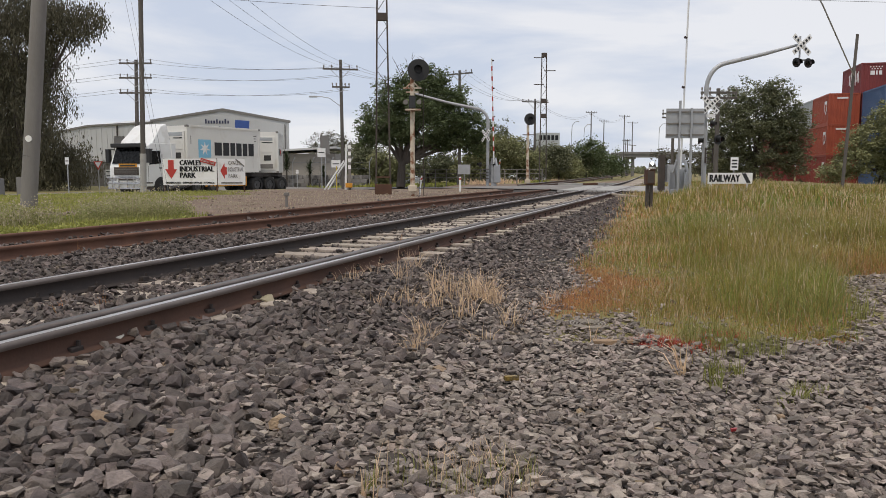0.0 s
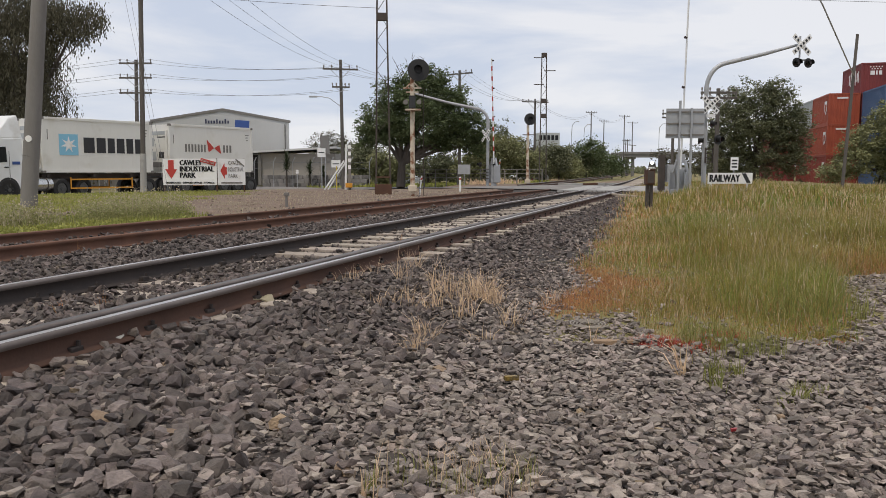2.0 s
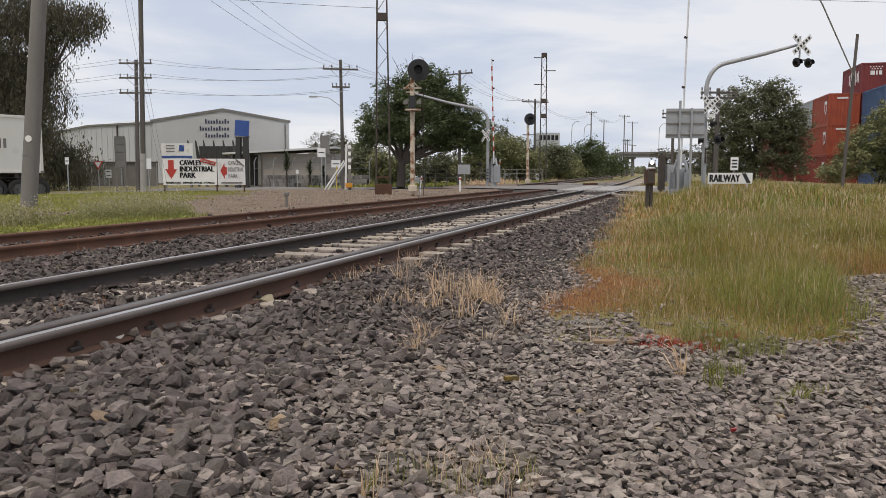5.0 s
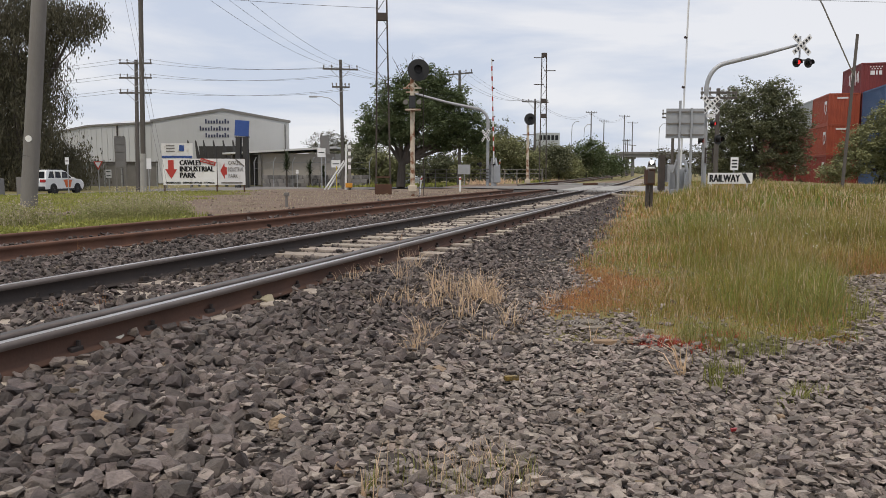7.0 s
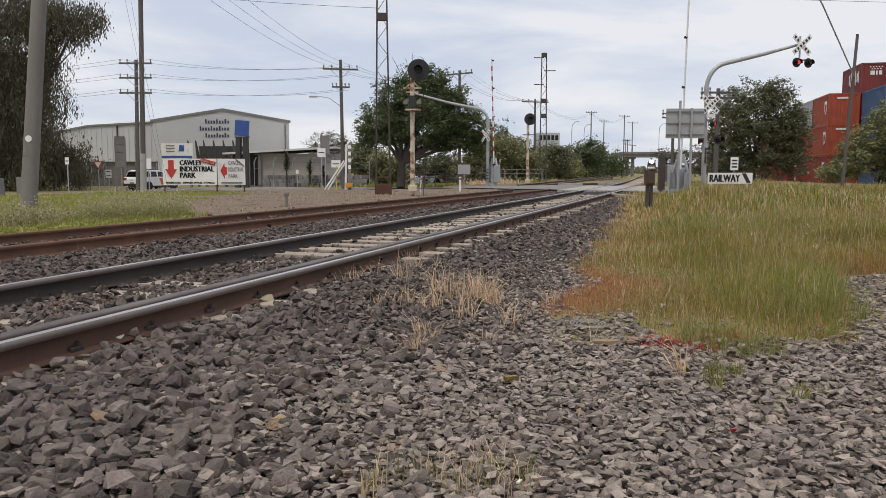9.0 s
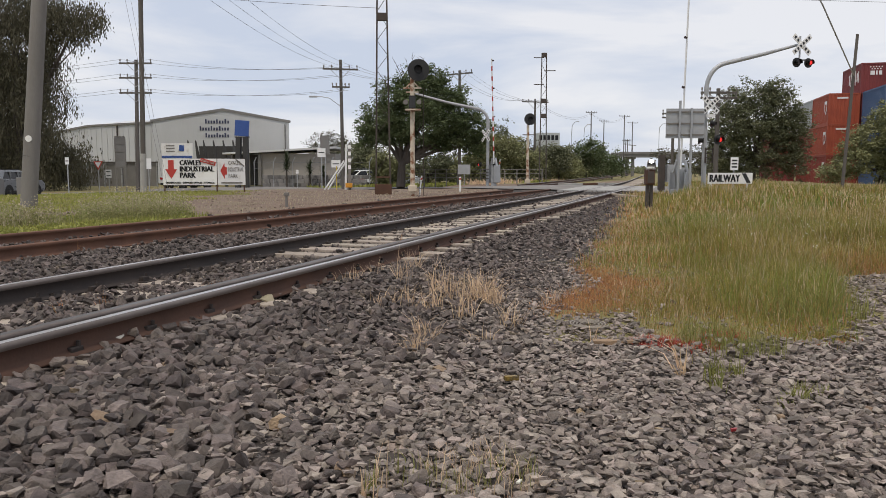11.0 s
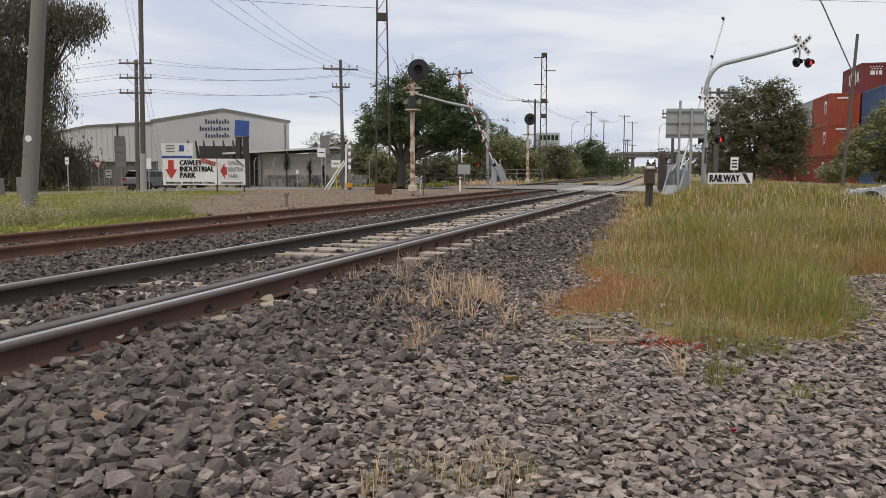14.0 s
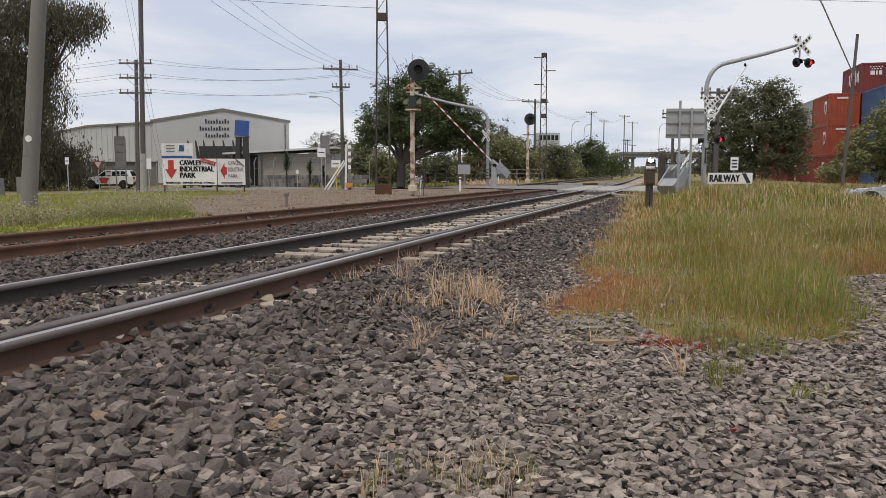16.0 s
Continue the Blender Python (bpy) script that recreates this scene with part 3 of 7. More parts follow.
    # bare, thin growth further along
    x, y = clumped(6000, -12, 6, 18, 38, lambda a, b: (a < -11.4 + 0.367 * b) & off_road(a, b) & (road_a(a, b)[1] < -1), 1.2)
    blades("sparse_grass", x, y, np.random.uniform(0.04, 0.12, len(x)), 0.014, M["seedhead"], "sparse dry grass on the bare dirt", 0.6)


make_grass()


def tufts(name, spots, material, label, lean=0.5, category="weeds"):
    """Clumps of blades: each spot is x, y, radius, count, height and blade width."""
    xs, ys, hs, ws = [], [], [], []
    for x, y, r, n, h, w in spots:
        a, d = np.random.uniform(0, 6.283, n), r * np.sqrt(np.random.rand(n))
        xs.append(x + d * np.cos(a))
        ys.append(y + d * np.sin(a))
        hs.append(np.random.uniform(0.45, 1.0, n) * h)
        ws.append(np.full(n, w))
    x, y, h, w = (np.concatenate(v) for v in (xs, ys, hs, ws))
    return blades(name, x, y, h, w, material, label, lean, category=category)


# straw left standing on the ballast
tufts("dry_straw", [(-0.02, 6.55, 0.10, 41, 0.40, 0.0055), (0.10, 6.3, 0.12, 41, 0.38, 0.0055), (0.30, 6.45, 0.14, 96, 0.38, 0.0055), (0.42, 6.3, 0.12, 73, 0.30, 0.0055), (0.16, 5.7, 0.10, 41, 0.33, 0.0055), (-0.08, 5.9, 0.10, 35, 0.30, 0.0055), (-0.28, 6.0, 0.12, 35, 0.28, 0.0055), (-0.45, 5.95, 0.16, 28, 0.20, 0.0055), (0.48, 5.45, 0.08, 35, 0.30, 0.0055)],
      M["straw"], "bleached dry straw standing on the ballast", 0.95)
tufts("dry_straw", [(-0.12, 4.95, 0.08, 41, 0.25, 0.0055), (-0.16, 4.65, 0.06, 48, 0.18, 0.0055), (0.26, 4.95, 0.06, 19, 0.18, 0.0055), (-0.38, 7.0, 0.10, 19, 0.45, 0.0055), (-0.85, 7.1, 0.14, 25, 0.22, 0.0055), (0.9, 6.3, 0.06, 16, 0.25, 0.0055), (1.0, 5.0, 0.05, 9, 0.25, 0.0055), (-0.7, 7.6, 0.1, 16, 0.25, 0.0055), (-0.30, 7.9, 0.08, 19, 0.38, 0.0055)],
      M["straw"], "bleached dry straw standing on the ballast", 0.95)
tufts("dry_straw", [(1.31, 4.12, 0.03, 14, 0.30, 0.008), (0.03, 2.75, 0.12, 40, 0.15, 0.0035), (0.2, 2.62, 0.16, 60, 0.17, 0.0035), (0.12, 2.9, 0.14, 40, 0.14, 0.0035), (-0.22, 2.6, 0.03, 6, 0.26, 0.007), (-0.26, 2.55, 0.04, 10, 0.16, 0.006)], M["straw"], "pale stiff stalks on the gravel path", 0.45)
tufts("red_weed", [(1.38, 4.85, 0.16, 260, 0.10, 0.008), (1.6, 4.75, 0.16, 220, 0.09, 0.008), (1.85, 4.95, 0.14, 140, 0.10, 0.008), (2.5, 5.0, 0.3, 160, 0.07, 0.008), (1.22, 3.12, 0.05, 40, 0.03, 0.010), (0.12, 2.48, 0.15, 70, 0.05, 0.007), (1.95, 5.15, 0.12, 60, 0.06, 0.009)], M["redweed"], "low red succulent weed on the gravel", 0.8)
tufts("green_weed", [(1.42, 3.95, 0.05, 40, 0.24, 0.007), (1.38, 3.75, 0.04, 26, 0.2, 0.008), (1.55, 4.05, 0.07, 50, 0.18, 0.006), (1.72, 3.62, 0.06, 40, 0.14, 0.008), (1.63, 3.5, 0.06, 40, 0.09, 0.008), (1.85, 3.75, 0.08, 36, 0.12, 0.006), (-0.1, 2.7, 0.10, 30, 0.17, 0.0035), (0.22, 2.68, 0.14, 60, 0.19, 0.003), (0.08, 2.6, 0.12, 40, 0.16, 0.003), (-0.25, 2.6, 0.05, 24, 0.16, 0.004), (1.85, 4.6, 0.25, 300, 0.24, 0.004), (1.7, 4.9, 0.2, 160, 0.24, 0.004), (2.9, 5.9, 0.4, 400, 0.30, 0.006), (2.6, 5.6, 0.25, 200, 0.2, 0.006)],
      M["bluegreen"], "small green weeds growing through the gravel", 0.4)
# weeds against the rails
tufts("rail_weed", [(-2.78, 5.55, 0.06, 8, 0.16, 0.004), (-2.6, 5.8, 0.08, 10, 0.16, 0.004), (-1.98, 6.6, 0.14, 24, 0.16, 0.004), (-1.75, 6.5, 0.12, 20, 0.18, 0.004), (-3.1, 5.0, 0.10, 14, 0.14, 0.004), (-2.4, 5.3, 0.1, 10, 0.12, 0.004), (-1.2, 8.6, 0.3, 60, 0.10, 0.006), (-4.6, 9.6, 0.04, 5, 0.26, 0.006), (-0.6, 11.1, 0.03, 4, 0.25, 0.006)], M["russet"], "thin dry weeds beside the rails", 0.5)
# pale flowering weeds on the verge, seed heads on thin stalks
tufts("verge_weed", [(x, y, r, 170, 0.42, 0.011) for x, y, r in ((-6.9, 15.2, 0.4), (-6.5, 15.6, 0.45), (-6.3, 16.3, 0.5), (-7.2, 16.4, 0.5), (-6.0, 16.0, 0.4), (-6.8, 17.2, 0.5))] + [(-7.6, 13.4, 0.45, 140, 0.34, 0.014), (-7.0, 13.8, 0.4, 100, 0.32, 0.014)],
      M["weed_green"], "tall grey-green weeds on the verge", 0.35)
tufts("seed_weed", [(-7.5, 13.3, 0.4, 40, 0.62, 0.008), (-7.0, 13.6, 0.3, 24, 0.5, 0.008), (-6.2, 17.2, 0.5, 26, 0.8, 0.010), (-6.4, 16.0, 0.5, 26, 0.7, 0.010), (-7.3, 17.5, 0.5, 22, 0.8, 0.010)], M["seedhead"], "thin pale stalks among the verge weeds", 0.3)


def fluff(name, spots, material, label, size):
    """Loose clouds of tiny flecks: seed heads and small leaves over a weed."""
    p = []
    for x, y, r, h0, h1, n in spots:
        a, d = np.random.uniform(0, 6.283, n), r * np.sqrt(np.random.rand(n))
        px, py = x + d * np.cos(a), y + d * np.sin(a)
        h = h0 + (h1 - h0) * np.random.rand(n) ** 1.3 * (1 - 0.5 * (d / r) ** 2)
        p.append(np.stack([px, py, gz(px, py) + h], -1))
    p = np.concatenate(p)
    n = len(p)
    q = np.array([[-0.5, 0, -0.3], [0.2, 0.2, -0.5], [0.5, 0, 0.3], [-0.2, 0.1, 0.5]])
    v = (np.einsum("nij,vj->nvi", turned(n, 1.3), q) * (size * np.random.uniform(0.5, 1.4, n))[:, None, None] + p[:, None]).reshape(-1, 3)
    i = np.arange(n) * 4
    return tagged(soup(name, v, np.stack([i, i + 1, i + 2, i + 3], -1), material), label, "weeds", kind="stuff")


SPOTS = [(-7.55, 13.35, 0.4), (-7.2, 13.7, 0.35), (-7.9, 13.9, 0.35), (-6.9, 15.2, 0.4), (-6.5, 15.6, 0.45), (-6.3, 16.3, 0.5), (-7.2, 16.4, 0.5), (-6.0, 16.0, 0.4), (-6.8, 17.2, 0.5), (-6.3, 17.6, 0.5), (-7.6, 18.4, 0.6), (-5.7, 16.4, 0.35)]
fluff("weed_leaves", [(x, y, r * 1.1, 0.02, 0.46, 900) for x, y, r in SPOTS], M["weed_green"], "small grey-green leaves of bushy verge weeds", 0.026)
fluff("weed_leaves", [(x - 0.2, y + 0.3, r * 1.3, 0.02, 0.25, 300) for x, y, r in SPOTS], M["lush"], "small fresh green leaves of low verge weeds", 0.03)
fluff("seed_heads", [(x, y, r, 0.2, 0.72, 170) for x, y, r in SPOTS[3:]] + [(x, y, r, 0.05, 0.6, 600) for x, y, r in SPOTS[:2]], M["seedhead"], "pale feathery seed heads over the verge weeds", 0.026)
fluff("weed_leaves", [(-5.0 - 0.38 * i, 15.0 - 0.62 * i, 0.5, 0.0, 0.16, 260) for i in range(9)], M["lawn"], "low green weeds along the siding edge", 0.04)
# dry grass and turf beyond the crossing, and the lane of pale grass behind the fig
x, y = clumped(16000, 2, 32, 56, 120, lambda a, b: (sn(a, b)[1] < -12.6 - 0.03 * b), 0.5)
blades("far_grass", x, y, np.random.uniform(0.2, 0.6, len(x)), 0.12, M["straw"], "dry pale grass beyond the crossing", 0.5)
x, y = clumped(14000, -12, 12, 66, 95, lambda a, b: sn(a, b)[1] < -13, 0.5)
blades("far_grass", x, y, np.random.uniform(0.15, 0.4, len(x)), 0.12, M["lawn"], "green grass strip behind the fig tree", 0.5)
# white and yellow flower heads over the tall grass
x, y = clumped(900, 3, 13, 7.5, 22, lambda a, b: grass_edge(a, b) & (a > 0.35 * b), 0.8)
z = gz(x, y) + np.random.uniform(0.25, 0.45, len(x))
q = np.array([[-0.5, 0, -0.5], [0.5, 0.2, -0.4], [0.4, 0, 0.5], [-0.5, 0.1, 0.4]]) * 0.013
v = (np.einsum("nij,vj->nvi", turned(len(x), 1.0), q) + np.stack([x, y, z], -1)[:, None]).reshape(-1, 3)
i = np.arange(len(x)) * 4
tagged(soup("wild_flowers", v, np.stack([i, i + 1, i + 2, i + 3], -1), M["flower"]), "tiny white flower heads over the grass", "flowers", kind="stuff")


# ---- litter on the stones ----
M["hose"] = mat("hose", (0.20, 0.17, 0.14), (0.30, 0.26, 0.21), 0.7)
bm = bmesh.new()
ring = []
for i in range(70):
    a = i * 0.36
    r = 0.05 + 0.0013 * i
    ring.append((r * math.cos(a), r * 1.2 * math.sin(a), 0.02 + 0.0001 * i))
pipe(bm, ring, 0.005, 6)
ob = part("hose_coil", bm, M["hose"])
ob.matrix_basis = pose(1.03, 5.35, float(gz(1.03, 5.35)) + 0.02)
tagged(ob, "loose coil of grey-brown cable on the gravel", "cable coil")


def scrap(name, x, y, z, w, d, h, material, label, turn, tip=0.0):
    bm = bmesh.new()
    box(bm, 0, 0, 0, w, d, h)
    bmesh.ops.subdivide_edges(bm, edges=list(bm.edges), cuts=3, use_grid_fill=True)
    for v in bm.verts:
        v.co += Vector((noise.noise(v.co * 9 + Vector((x, y, 0))), noise.noise(v.co * 8 + Vector((y, x, 3))), noise.noise(v.co * 7 + Vector((3, x, y))))) * 0.35 * min(w, d)
    ob = part(name, bm, material)
    ob.matrix_basis = pose(x, y, float(gz(x, y)) + z, tip, 0, turn)
    return tagged(ob, label, "litter", "litter on the stones")


scrap("wrapper", 0.36, 3.96, 0.03, 0.07, 0.03, 0.02, M["wrapper_yellow"], "crumpled yellow and black wrapper on the gravel", 20)
scrap("cardboard", -1.42, 6.0, 0.05, 0.16, 0.10, 0.012, M["seedhead"], "torn pale cardboard lying against the ballast", 30, 12)
scrap("cardboard", 1.18, 4.88, 0.025, 0.42, 0.07, 0.02, M["cardboard"], "flattened brown cardboard at the grass edge", 4)
scrap("red_scrap", 1.22, 3.12, 0.03, 0.035, 0.015, 0.012, M["sign_red_scrap"], "small red plastic scrap on the gravel", 15)
scrap("paper_scrap", 0.27, 2.62, 0.03, 0.03, 0.012, 0.006, M["flower"], "small white paper scrap on the gravel", 60)
scrap("paper_scrap", -2.0, 4.55, 0.05, 0.12, 0.07, 0.03, M["flower"], "small white paper scrap on the gravel", 10)
for i, (x, y, l, a) in enumerate(((6.75, 29.3, 1.1, -62), (7.0, 28.6, 0.9, -50))):
    bm = bmesh.new()
    box(bm, 0, 0, 0, l, 0.12, 0.08, bevel=0.01)
    ob = part("plank", bm, M["timber"])
    ob.matrix_basis = pose(x, y, float(gz(x, y)) + 0.09, 0, 3, a)
    tagged(ob, "loose weathered plank beside the rail", "plank", "loose planks")


# ---- more materials ----
M["galv"] = mat("galv", (0.34, 0.345, 0.35), (0.44, 0.445, 0.45), 0.5, metal=0.5, scale=4, fine=60)
M["pole_grey"] = mat("pole_grey", (0.15, 0.14, 0.128), (0.23, 0.215, 0.198), 0.9, scale=1.6, fine=35, bump=0.3, dist=0.006, stretch=(1, 1, 0.25))
M["wood_pole"] = mat("wood_pole", (0.075, 0.066, 0.058), (0.14, 0.125, 0.11), 0.95, scale=3, fine=40, bump=0.5, dist=0.01, stretch=(1, 1, 0.12))
M["rust"] = mat("rust", (0.065, 0.033, 0.021), (0.115, 0.056, 0.033), 0.9, scale=2.5, fine=40, bump=0.5, dist=0.006, third=(0.06, 0.045, 0.04), third_scale=2)
M["dark_steel"] = mat("dark_steel", (0.045, 0.037, 0.033), (0.08, 0.062, 0.05), 0.8, scale=3, fine=40, bump=0.3, dist=0.004)
M["black"] = mat("black", (0.012, 0.012, 0.013), (0.022, 0.021, 0.02), 0.55, scale=4, fine=60)
M["cream_rust"] = mat("cream_rust", (0.50, 0.42, 0.32), (0.60, 0.53, 0.42), 0.8, scale=3, fine=30, bump=0.3, dist=0.004, third=(0.22, 0.10, 0.05), third_scale=3.5, third_at=(0.48, 0.6))
M["white"] = mat("white", (0.70, 0.70, 0.685), (0.78, 0.78, 0.77), 0.45, scale=2, fine=25, third=(0.55, 0.53, 0.49), third_scale=1.2, third_at=(0.56, 0.75))
M["sign_white"] = mat("sign_white", (0.74, 0.73, 0.71), (0.80, 0.79, 0.77), 0.5, scale=3, fine=25, third=(0.62, 0.59, 0.54), third_scale=2.5)
M["sign_black"] = mat("sign_black", (0.018, 0.018, 0.02), (0.03, 0.03, 0.032), 0.6)
M["sign_red"] = mat("sign_red", (0.50, 0.045, 0.03), (0.42, 0.04, 0.03), 0.5)
M["sign_navy"] = mat("sign_navy", (0.030, 0.036, 0.075), (0.04, 0.046, 0.09), 0.5)
M["sign_blue"] = mat("sign_blue", (0.03, 0.075, 0.26), (0.04, 0.09, 0.30), 0.45)
M["sky_blue"] = mat("sky_blue", (0.20, 0.47, 0.64), (0.24, 0.50, 0.66), 0.5)
M["red_paint"] = mat("red_paint", (0.48, 0.06, 0.04), (0.40, 0.055, 0.04), 0.5)
M["amber"] = mat("amber", (0.62, 0.28, 0.02), (0.55, 0.24, 0.02), 0.5)
M["yellow"] = mat("yellow", (0.58, 0.45, 0.05), (0.5, 0.38, 0.05), 0.6)
M["shed_wall"] = mat("shed_wall", (0.43, 0.435, 0.435), (0.49, 0.495, 0.495), 0.6, scale=0.25, fine=5, stretch=(1, 1, 0.2), third=(0.34, 0.335, 0.32), third_scale=0.15)
M["shed_roof"] = mat("shed_roof", (0.52, 0.525, 0.52), (0.60, 0.60, 0.595), 0.5, scale=0.3, fine=6)
M["shade_dark"] = mat("shade_dark", (0.03, 0.029, 0.028), (0.05, 0.047, 0.045), 0.8, scale=1, fine=15)
M["fence_grey"] = mat("fence_grey", (0.15, 0.145, 0.135), (0.22, 0.21, 0.20), 0.85, scale=1, fine=15)
M["bluestone"] = mat("bluestone", (0.16, 0.15, 0.145), (0.27, 0.255, 0.24), 0.9, scale=3, fine=30, bump=0.6, dist=0.02, vary=0.35)
M["container_red"] = mat("container_red", (0.22, 0.034, 0.024), (0.27, 0.048, 0.03), 0.65, scale=0.8, fine=18, third=(0.20, 0.035, 0.025), third_scale=0.7)
M["container_orange"] = mat("container_orange", (0.31, 0.058, 0.028), (0.37, 0.078, 0.036), 0.65, scale=0.8, fine=18, third=(0.30, 0.06, 0.03), third_scale=0.7)
M["container_maroon"] = mat("container_maroon", (0.16, 0.028, 0.03), (0.20, 0.038, 0.036), 0.65, scale=0.8, fine=18)
M["container_blue"] = mat("container_blue", (0.055, 0.10, 0.20), (0.08, 0.13, 0.24), 0.65, scale=0.8, fine=18)
M["container_grey"] = mat("container_grey", (0.36, 0.38, 0.39), (0.44, 0.46, 0.47), 0.65, scale=0.8, fine=18)
M["chrome"] = mat("chrome", (0.62, 0.62, 0.62), (0.5, 0.5, 0.5), 0.25, metal=1.0)
M["tyre"] = mat("tyre", (0.016, 0.015, 0.015), (0.032, 0.03, 0.028), 0.85, scale=8, fine=50)
M["rim"] = mat("rim", (0.15, 0.15, 0.15), (0.09, 0.09, 0.09), 0.4, metal=0.7)
M["glass"] = mat("glass", (0.010, 0.011, 0.012), (0.016, 0.017, 0.018), 0.12, spec=0.35)
M["car_white"] = mat("car_white", (0.72, 0.72, 0.71), (0.76, 0.76, 0.75), 0.22)
M["car_grey"] = mat("car_grey", (0.20, 0.205, 0.215), (0.25, 0.255, 0.265), 0.3, metal=0.4)
M["car_silver"] = mat("car_silver", (0.52, 0.54, 0.55), (0.58, 0.6, 0.61), 0.28, metal=0.5)
M["tail"] = mat("tail", (0.42, 0.02, 0.02), (0.3, 0.015, 0.015), 0.25)
M["lens_dark"] = mat("lens_dark", (0.030, 0.007, 0.008), (0.02, 0.005, 0.006), 0.25)
M["orange_graphic"] = mat("orange_graphic", (0.62, 0.10, 0.03), (0.55, 0.16, 0.04), 0.4)
M["loco_dark"] = mat("loco_dark", (0.06, 0.055, 0.055), (0.09, 0.08, 0.08), 0.6)
M["headlamp"] = glow("headlamp", (1.0, 0.97, 0.92), 14.0)
M["plant_dark"] = leaf_mat("plant_dark", (0.045, 0.06, 0.03), (0.07, 0.085, 0.04))
M["pale_brick"] = mat("pale_brick", (0.30, 0.28, 0.25), (0.36, 0.33, 0.30), 0.9, scale=1, fine=20)


# ---- lettering ----
def words(text, size, m, material, parent, depth=0.01, label=""):
    """Raised letters, drawn with the built-in font, turned into a mesh. m: the pose of the text's lower left corner, facing -y."""
    cu = bpy.data.curves.new("lettering", "FONT")
    cu.body, cu.size, cu.extrude, cu.resolution_u = text, size, depth / 2, 2
    tmp = bpy.data.objects.new("lettering", cu)
    me = bpy.data.meshes.new_from_object(tmp)
    bpy.data.objects.remove(tmp)
    me.materials.clear()
    me.materials.append(material)
    me.transform(m @ pose(0, 0, 0, 90, 0, 0))
    ob = new("lettering", me)
    ob.parent = parent
    return tagged(ob, label) if label else ob


def fat_words(text, width, height, m, material, parent, bold=0.0):
    """Letters stretched to a given width and cap height."""
    ob = words(text, 1.0, Matrix(), material, parent)
    v = np.array([p.co[:] for p in ob.data.vertices])
    lo, hi = v.min(0), v.max(0)
    sc = Matrix.Diagonal((width / (hi[0] - lo[0]), 1, height / (hi[2] - lo[2]), 1)) @ Matrix.Translation((-lo[0], 0, -lo[2]))
    ob.data.transform(m @ sc)
    if bold:
        for dx in (bold * 0.6, bold * 1.3, bold * 2.0):
            twin = new("lettering", ob.data.copy())
            twin.parent = parent
            twin.data.transform(Matrix.Translation((m.to_3x3() @ Vector((dx, -0.0015, bold * 0.3)))))
    return ob


def panel_bar(x, z, w, h, m, material, parent, depth=0.012):
    bm = bmesh.new()
    box(bm, x + w / 2, 0, z + h / 2, w, depth, h)
    ob = part("bar", bm, material, parent)
    ob.data.transform(m)
    return ob


# ---- poles, wires ----
def timber_pole(x, y, top, r0, r1, arms, label, lean=(0, 0), material="wood_pole", name="power_pole", group="power poles", light=None, turn=0.0):
    z0 = float(gz(x, y)) - 0.1
    ob = thing(name, (x, y, z0), label, "pole", group)
    bm = bmesh.new()
    rod(bm, (0, 0, -0.3), (lean[0], lean[1], top - z0), r0, r1, 24)
    part("shaft", bm, M[material], ob)
    c, s = math.cos(turn), math.sin(turn)
    for h, half in arms:
        u = (h - z0) / (top - z0)
        cx, cy = lean[0] * u, lean[1] * u
        bm = bmesh.new()
        bar(bm, (cx - half * c, cy - half * s - 0.14, h - z0), (cx + half * c, cy + half * s - 0.14, h - z0), 0.10, 0.12)
        arm = part("crossarm", bm, M["wood_pole"], ob)
        bm = bmesh.new()
        for sx in (-1, 1):
            bar(bm, (cx + sx * half * 0.55 * c, cy + sx * half * 0.55 * s - 0.14, h - z0 - 0.05), (cx, cy - 0.14, h - z0 - half * 0.55), 0.035, 0.035)
        part("brace", bm, M["galv"], ob)
        for q in (-0.94, -0.5, 0.5, 0.94):
            bm = bmesh.new()
            rod(bm, (cx + q * half * c, cy + q * half * s - 0.14, h - z0 + 0.05), (cx + q * half * c, cy + q * half * s - 0.14, h - z0 + 0.17), 0.035, 0.03, 8)
            rod(bm, (cx + q * half * c, cy + q * half * s - 0.14, h - z0 + 0.17), (cx + q * half * c, cy + q * half * s - 0.14, h - z0 + 0.30), 0.06, 0.045, 8)
            part("insulator", bm, M["pole_grey"], arm)
    if light:
        bm = bmesh.new()
        lx, lz = light
        pipe(bm, [(0, 0, lz - 0.8 - z0), (lx * 0.5, -0.1, lz - 0.1 - z0), (lx * 0.8, -0.15, lz - z0), (lx, -0.15, lz - z0)], 0.03, 6)
        box(bm, lx - 0.25, -0.15, lz - z0, 0.6, 0.2, 0.12, bevel=0.03)
        part("street_light", bm, M["galv"], ob)
    return ob


def wire(points, sag, r, label="thin overhead wire strung between poles", material="wire"):
    """A cable hanging between points."""
    bm = bmesh.new()
    out = []
    for a, b in zip(points, points[1:]):
        a, b = Vector(a), Vector(b)
        for i in range(17):
            u = i / 16
            p = a.lerp(b, u)
            p.z -= sag * 4 * u * (1 - u)
            out.append(p)
    pipe(bm, out, r * 0.75, 4)
    return tagged(part("overhead_wire", bm, M[material]), label, "wire", "overhead wires")


M["wire"] = mat("wire", (0.16, 0.16, 0.17), (0.22, 0.22, 0.23), 0.6)

timber_pole(-11.38, 21, 7.2, 0.215, 0.185, [], "leaning grey concrete pole standing in the verge grass", (0.80, 0), "pole_grey", name="concrete_pole", group="")
p = bpy.data.objects["concrete_pole"]
bm = bmesh.new()
rod(bm, (0.25, -0.215, 1.97), (0.25, -0.13, 1.97), 0.085, 0.085, 16)
part("marker", bm, M["sign_white"], p, "round white number disc")
bm = bmesh.new()
